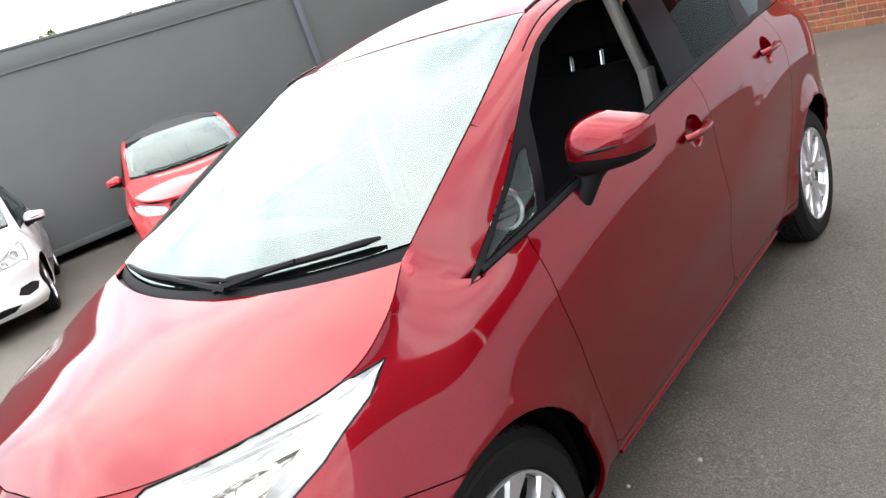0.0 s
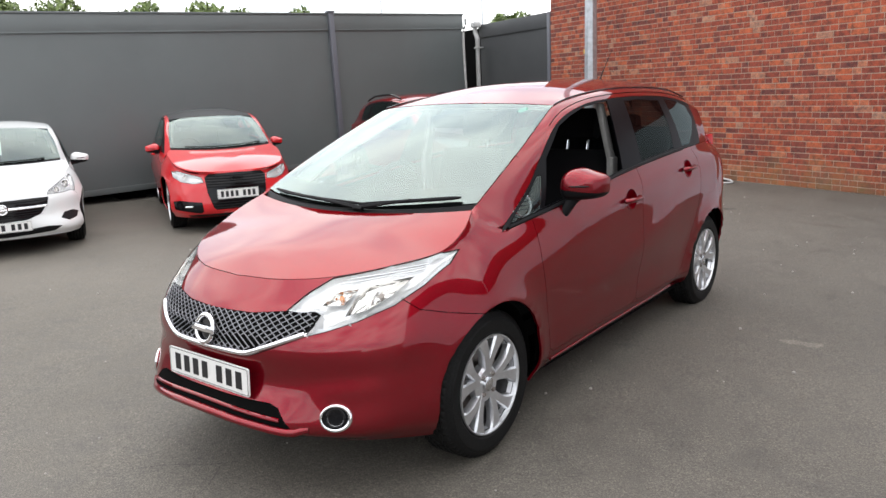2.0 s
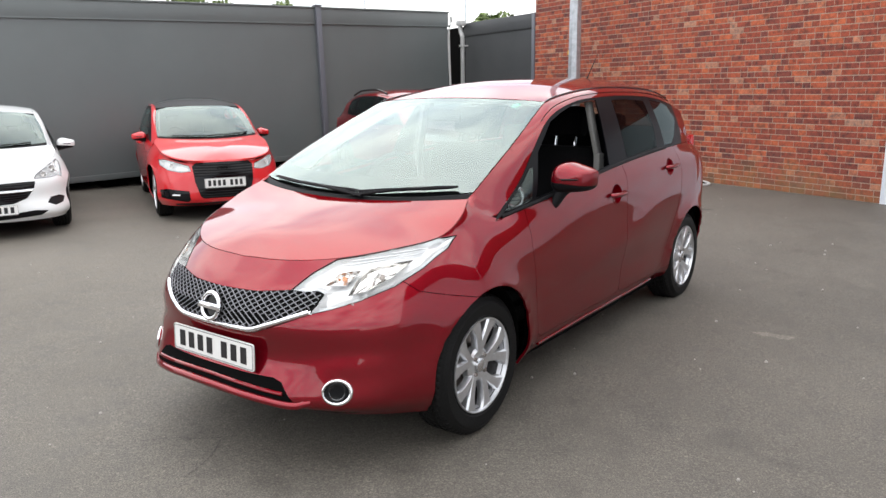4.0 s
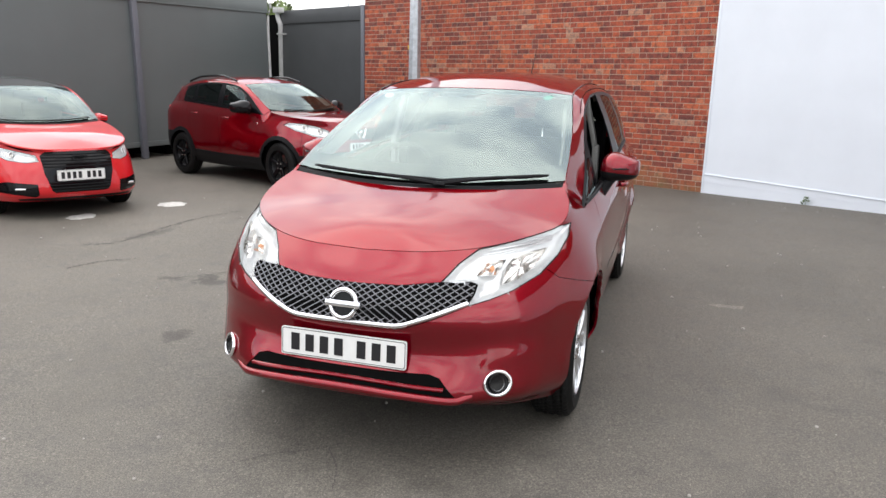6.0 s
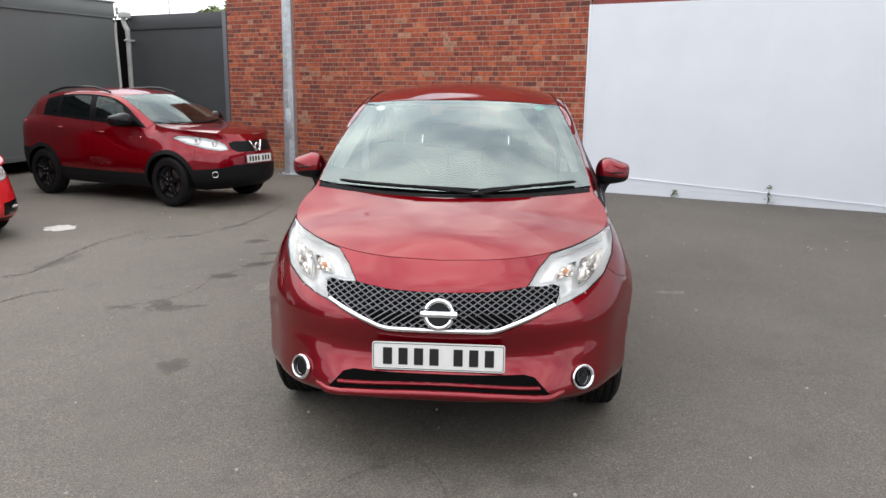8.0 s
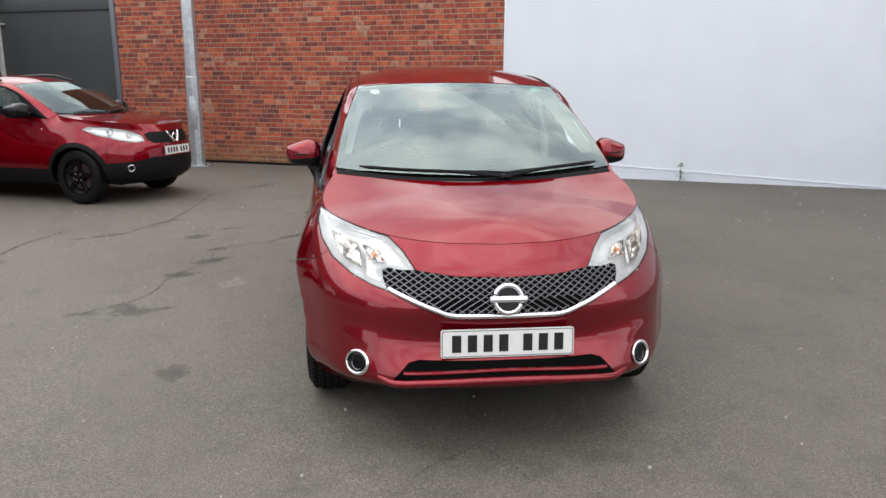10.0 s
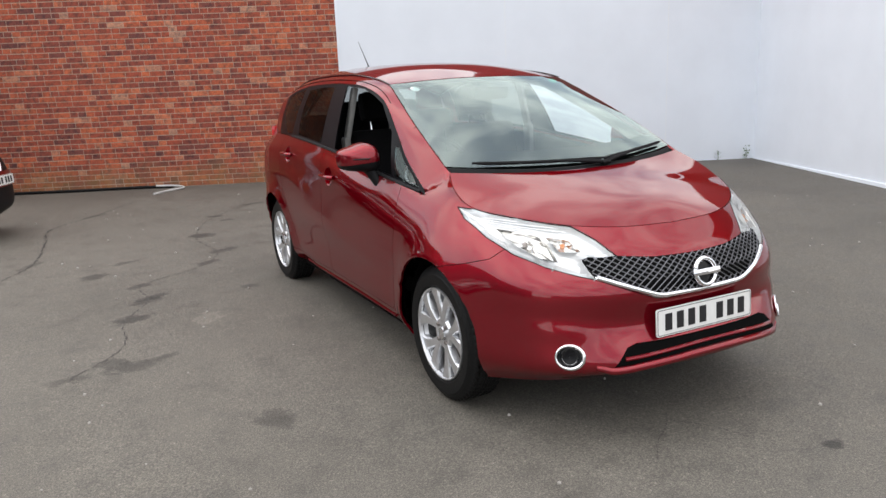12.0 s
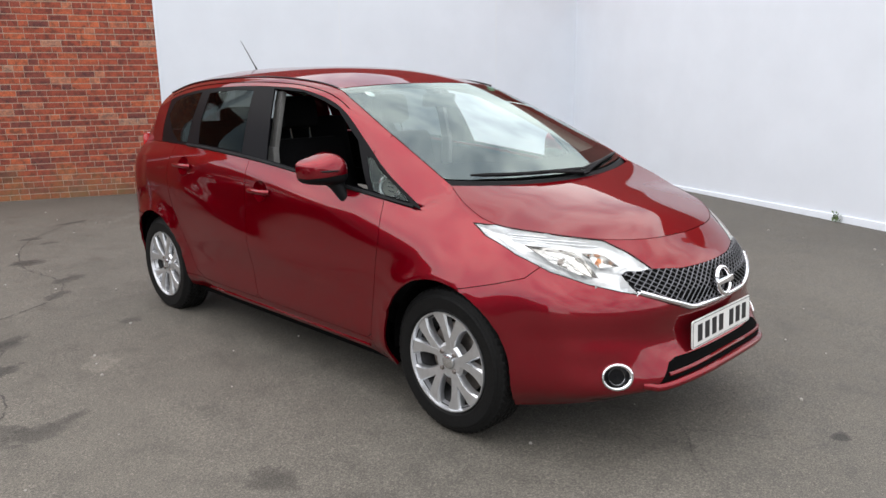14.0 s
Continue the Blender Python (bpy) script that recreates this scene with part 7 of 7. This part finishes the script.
SUPERMINI = dict(
    name="white_supermini_car", label="white five-door supermini with a chrome grille bar, parked facing the yard", group="parked cars",
    paint=WHITE_PAINT, width=1.74, wheelbase=2.51, wheel_r=0.305, rim_r=0.20, tyre_w=0.195, wheel_x=0.815, arch_r=0.345, rim_mat=ALLOY, spokes=5, twin=True, flare=0.008,
    hood_edge=[(0, -0.68, 0.79), (0.30, -0.64, 0.795), (0.52, -0.50, 0.81), (0.65, -0.30, 0.845), (0.72, -0.04, 0.90), (0.735, 0.12, 0.945), (0.69, 0.24, 0.985)],
    belt=[(0.755, 0.34, 0.91), (0.79, 0.65, 0.945), (0.81, 1.3, 0.985), (0.795, 2.0, 1.02), (0.765, 2.45, 1.04), (0.73, 2.65, 1.04)],
    tail=[(0.73, 2.65, 1.04), (0.66, 2.98, 1.03), (0.42, 3.15, 1.01), (0, 3.2, 1.0)],
    shoulder=[(0, 0.80), (0.4, 0.81), (1.3, 0.87), (2.2, 0.91), (2.7, 0.92)],
    levels=[(0.20, 0.18, 0.24, -0.74, 3.1, 0.79, 0.785, 0.75, 3.05), (0.28, 0.27, 0.36, -0.80, 3.1, 0.84, 0.83, 0.80, 3.16), (0.45, 0.45, 0.5, -0.80, 2.4, 0.855, 0.85, 0.84, 3.21),
            (0.60, 0.62, 0.68, -0.785, 2.3, 0.865, 0.86, 0.845, 3.21), (0.71, 0.80, 0.86, -0.745, 2.1, 0.815, 0.845, 0.82, 3.2)],
    hood_centre=[(-0.45, 0.865), (-0.1, 0.94), (0.05, 0.97)],
    pillar=[(0.68, 0.26, 0.99), (0.650, 0.66, 1.20), (0.600, 1.02, 1.360), (0.602, 1.45, 1.415), (0.595, 2.1, 1.408), (0.555, 2.5, 1.36), (0.53, 2.75, 1.30)],
    window_top=[(0.755, 0.34, 0.91), (0.72, 0.58, 1.07), (0.69, 0.82, 1.23), (0.66, 1.05, 1.335), (0.648, 1.35, 1.38), (0.645, 1.8, 1.385), (0.65, 2.2, 1.35), (0.66, 2.45, 1.29), (0.68, 2.65, 1.22)],
    screen_base_centre=(0, 0.12, 0.98), screen_top=(0.600, 1.02, 1.395), roof_lead=-0.12,
    roof_centre=[(0.90, 1.395), (1.4, 1.465), (1.9, 1.478), (2.4, 1.45), (2.8, 1.39)],
    sill_z=0.28, rear_z=0.58, trim_end=2.42, seat_y=1.05, screen_glass=FAR_GLASS,
    side={"front_door": [(0.55, 1.0), (0.53, 0.8), (0.55, 0.5), (0.60, 0.28), (1.42, 0.28), (1.45, 0.6), (1.46, 1.05)],
          "front_wing": [(-0.32, 0.25), (-0.31, 0.62), (-0.42, 0.68), (-0.42, 1.1), (0.55, 1.1), (0.55, 1.0), (0.53, 0.8), (0.55, 0.5), (0.60, 0.28), (0.5, 0.1), (-0.2, 0.1)]},
    front={"headlamp": [(0.45, 0.66), (0.47, 0.70), (0.56, 0.755), (0.66, 0.815), (0.715, 0.84), (0.745, 0.80), (0.755, 0.70), (0.745, 0.645), (0.70, 0.665), (0.60, 0.655)],
           "grille": [(-0.01, 0.635), (0.30, 0.64), (0.46, 0.635), (0.44, 0.56), (0.36, 0.46), (0.22, 0.41), (-0.01, 0.40)],
           "fog_panel": [(0.56, 0.38), (0.60, 0.435), (0.70, 0.44), (0.755, 0.41), (0.73, 0.355), (0.64, 0.34)],
           "intake": [(-0.01, 0.285), (0.42, 0.315), (0.56, 0.295), (0.48, 0.25), (-0.01, 0.225)]},
    looks={"grille": GLOSS_BLACK, "fog_panel": BLACK, "intake": BLACK},
    windows={"front_window": [(0.58, 0.97), (1.38, 1.02), (1.42, 1.355), (1.2, 1.345), (1.02, 1.30), (0.80, 1.18)], "rear_side_window": [(1.48, 1.03), (2.1, 1.06), (2.3, 1.14), (2.15, 1.32), (1.52, 1.355)]},
    glass_of={"front_window": SIDE_GLASS, "rear_side_window": SIDE_GLASS, "rear_window": SIDE_GLASS},
    rear_glass=[(-0.02, 1.09), (0.45, 1.10), (0.55, 1.13), (0.48, 1.30), (0.35, 1.34), (-0.02, 1.36)],
    mirror=(0.91, 0.70, 0.97), mirror_size=(0.11, 0.085, 0.072), mirror_foot=(0.79, 0.64, 0.91), mirror_mats=(WHITE_PAINT, BLACK), plate=(-0.815, 0.345, -2),
)
supermini_car, supermini_geo = build_car(SUPERMINI, Matrix.Translation((-6.32, 0.975, 0)) @ Matrix.Rotation(radians(67.5), 4, "Z") @ Matrix.Diagonal((0.94, 0.94, 0.92, 1)))
interior(supermini_car, supermini_geo, SUPERMINI)
lamp_inside(supermini_car, supermini_geo, ((0.66, 0.745, 0.045), (0.56, 0.70, 0.034)))
cross_bars(supermini_car, supermini_geo, SUPERMINI["front"]["grille"], (0.61, 0.50, 0.475, 0.45, 0.425), BLACK)
cross_bars(supermini_car, supermini_geo, SUPERMINI["front"]["grille"], (0.548, 0.538), CHROME, 0.010)
handle(supermini_car, supermini_geo, 1.30, 0.86, WHITE_PAINT)
q, n2 = front_at(supermini_geo, 0.0, 0.545)
bm = bmesh.new()
tube(bm, [q + Vector((0.052 * math.cos(t), -0.022, 0.052 * math.sin(t))) for t in np.linspace(0, 2 * math.pi, 33)], 0.008, 8, False)
part("badge", bm, CHROME, supermini_car, "round chrome badge")
bm = bmesh.new()
lathe(bm, [(-0.008, 0.05), (-0.012, 0.03), (-0.012, 0.0006)], 30, "y")
bm.transform(Matrix.Translation(q))
part("badge_face", bm, SATIN, supermini_car)
c = screen_at(supermini_geo, -0.05, 0.45, -0.03)
bm = boxed(-0.11, 0.11, -0.002, 0.002, -0.15, 0.15)
bm.transform(Matrix.Translation(c) @ Matrix.Rotation(radians(-62), 4, "X"))
part("price_card", bm, PAPER, supermini_car, "white card behind the windscreen")
part("wiper", tube(bmesh.new(), [screen_at(supermini_geo, x, 0.03 + 0.02 * x, 0.015) for x in np.linspace(-0.5, 0.5, 10)], 0.009, 6), BLACK, supermini_car)

# ---- bricks of the back wall ----
def brick_mat(name, island):
    m, n, l, b = material(name)
    vec = coords(n, l, kind="Object") if island else None
    if island:
        src = n.new("ShaderNodeNewGeometry").outputs["Random Per Island"]
        pos = n.new("ShaderNodeNewGeometry").outputs["Position"]
    else:
        src = n.new("ShaderNodeObjectInfo").outputs["Random"]
        pos = n.new("ShaderNodeNewGeometry").outputs["Position"]
    base = ramp(n, l, src, (0.0, (0.150, 0.042, 0.034)), (0.15, (0.205, 0.046, 0.030)), (0.42, (0.285, 0.056, 0.030)), (0.72, (0.355, 0.077, 0.036)), (0.92, (0.45, 0.110, 0.046)), (1.0, (0.40, 0.20, 0.13)))
    grain = noise_tex(n, l, pos, 55.0, 4.0)
    smear = noise_tex(n, l, pos, 15.0, 3.0, 0.6)
    base = mixed(n, l, 1.0, base, ramp(n, l, smear, (0.32, (0.45, 0.55, 0.70)), (0.5, (1.0, 1.0, 1.0)), (0.7, (1.35, 1.3, 1.2))), "MULTIPLY")
    c = mixed(n, l, 1.0, base, ramp(n, l, grain, (0.25, (0.66,)), (0.6, (1.1,))), "MULTIPLY")
    # lime and moss staining in ragged patches on the lowest courses
    sep = n.new("ShaderNodeSeparateXYZ")
    l.new(pos, sep.inputs[0])
    ad = n.new("ShaderNodeMath")
    ad.operation = "MULTIPLY_ADD"
    ad.inputs[1].default_value = 0.9
    l.new(noise_tex(n, l, pos, 1.6, 4.0), ad.inputs[0])
    l.new(sep.outputs["Z"], ad.inputs[2])
    low = ramp(n, l, ad.outputs[0], (0.55, (0.55,)), (0.95, (0.0,)))
    tint = ramp(n, l, noise_tex(n, l, pos, 2.3, 3.0), (0.35, (0.27, 0.11, 0.06)), (0.55, (0.22, 0.16, 0.055)), (0.7, (0.30, 0.20, 0.12)))
    c = mixed(n, l, low, c, tint)
    l.new(c, b.inputs["Base Color"])
    b.inputs["Roughness"].default_value = 0.85
    bumped(n, l, b, grain, 0.5, 0.004)
    return m


BRICK_ONE, BRICK_ALL = brick_mat("red_brick", False), brick_mat("red_brick_joined", True)
COURSE, JOINT, BED, FULL, HALF = 0.0748, 0.0065, 0.0105, 0.2225, 0.1117


def brick_mesh(name, w):
    bm = boxed(0, w - JOINT, 0.0, 0.05, 0, COURSE - BED)
    bmesh.ops.delete(bm, geom=[f for f in bm.faces if f.normal.y > 0.9], context="FACES")
    es = [e for e in bm.edges if abs(e.verts[0].co.y) < 1e-4 and abs(e.verts[1].co.y) < 1e-4]
    bmesh.ops.bevel(bm, geom=es, offset=0.0035, segments=1, affect="EDGES")
    me = bpy.data.meshes.new(name)
    bm.to_mesh(me)
    bm.free()
    me.materials.append(BRICK_ONE)
    return me


STRETCHER, HEADER = brick_mesh("brick", FULL), brick_mesh("brick", HALF)
rng = random.Random(11)
vs, fs = [], []


def joined_brick(x, z, w, d):
    i, x1, z1, e = len(vs), x + w - JOINT, z + COURSE - BED, 0.0035
    vs.extend(((x + e, d, z + e), (x1 - e, d, z + e), (x1 - e, d, z1 - e), (x + e, d, z1 - e), (x, d + 0.004, z), (x1, d + 0.004, z), (x1, d + 0.004, z1), (x, d + 0.004, z1), (x, d + 0.04, z), (x1, d + 0.04, z), (x1, d + 0.04, z1), (x, d + 0.04, z1)))
    fs.append((i, i + 1, i + 2, i + 3))
    for a, b in ((0, 4), (4, 8)):
        for k in range(4):
            q = (k + 1) % 4
            fs.append((i + a + k, i + b + k, i + b + q, i + a + q))


alone = 0
for row in range(-2, 62):
    z = row * COURSE + 0.003
    kinds = [1, 1, 1, 0] if row % 2 else [0, 1, 0]
    x = -L_BRICK - (0.0, 0.111, 0.056, 0.167)[row % 4] * (1 if row % 4 else 0)
    k = rng.randrange(4)
    while x < -0.012:
        full = kinds[k % len(kinds)]
        if rng.random() < 0.14:
            full = 1 - full
        w = FULL if full else HALF
        k += 1
        a, b = max(x, -L_BRICK), min(x + w, 0.0)
        d = rng.uniform(-0.0015, 0.0015)
        if b - a > 0.03:
            if a == x and b == x + w and row < 21 and x > -2.75 and alone < 300:
                o = new("brick", STRETCHER if full else HEADER)
                o.parent = wall_back
                o.location = (x, d, z)
                alone += 1
            else:
                joined_brick(a, z, b - a, d)
        x += w
me = bpy.data.meshes.new("brickwork")
me.from_pydata(vs, [], fs)
me.materials.append(BRICK_ALL)
bricks = new("brickwork", me)
bricks.parent = wall_back
tagged(bricks, "weathered red bricks in mixed bond", kind="stuff")
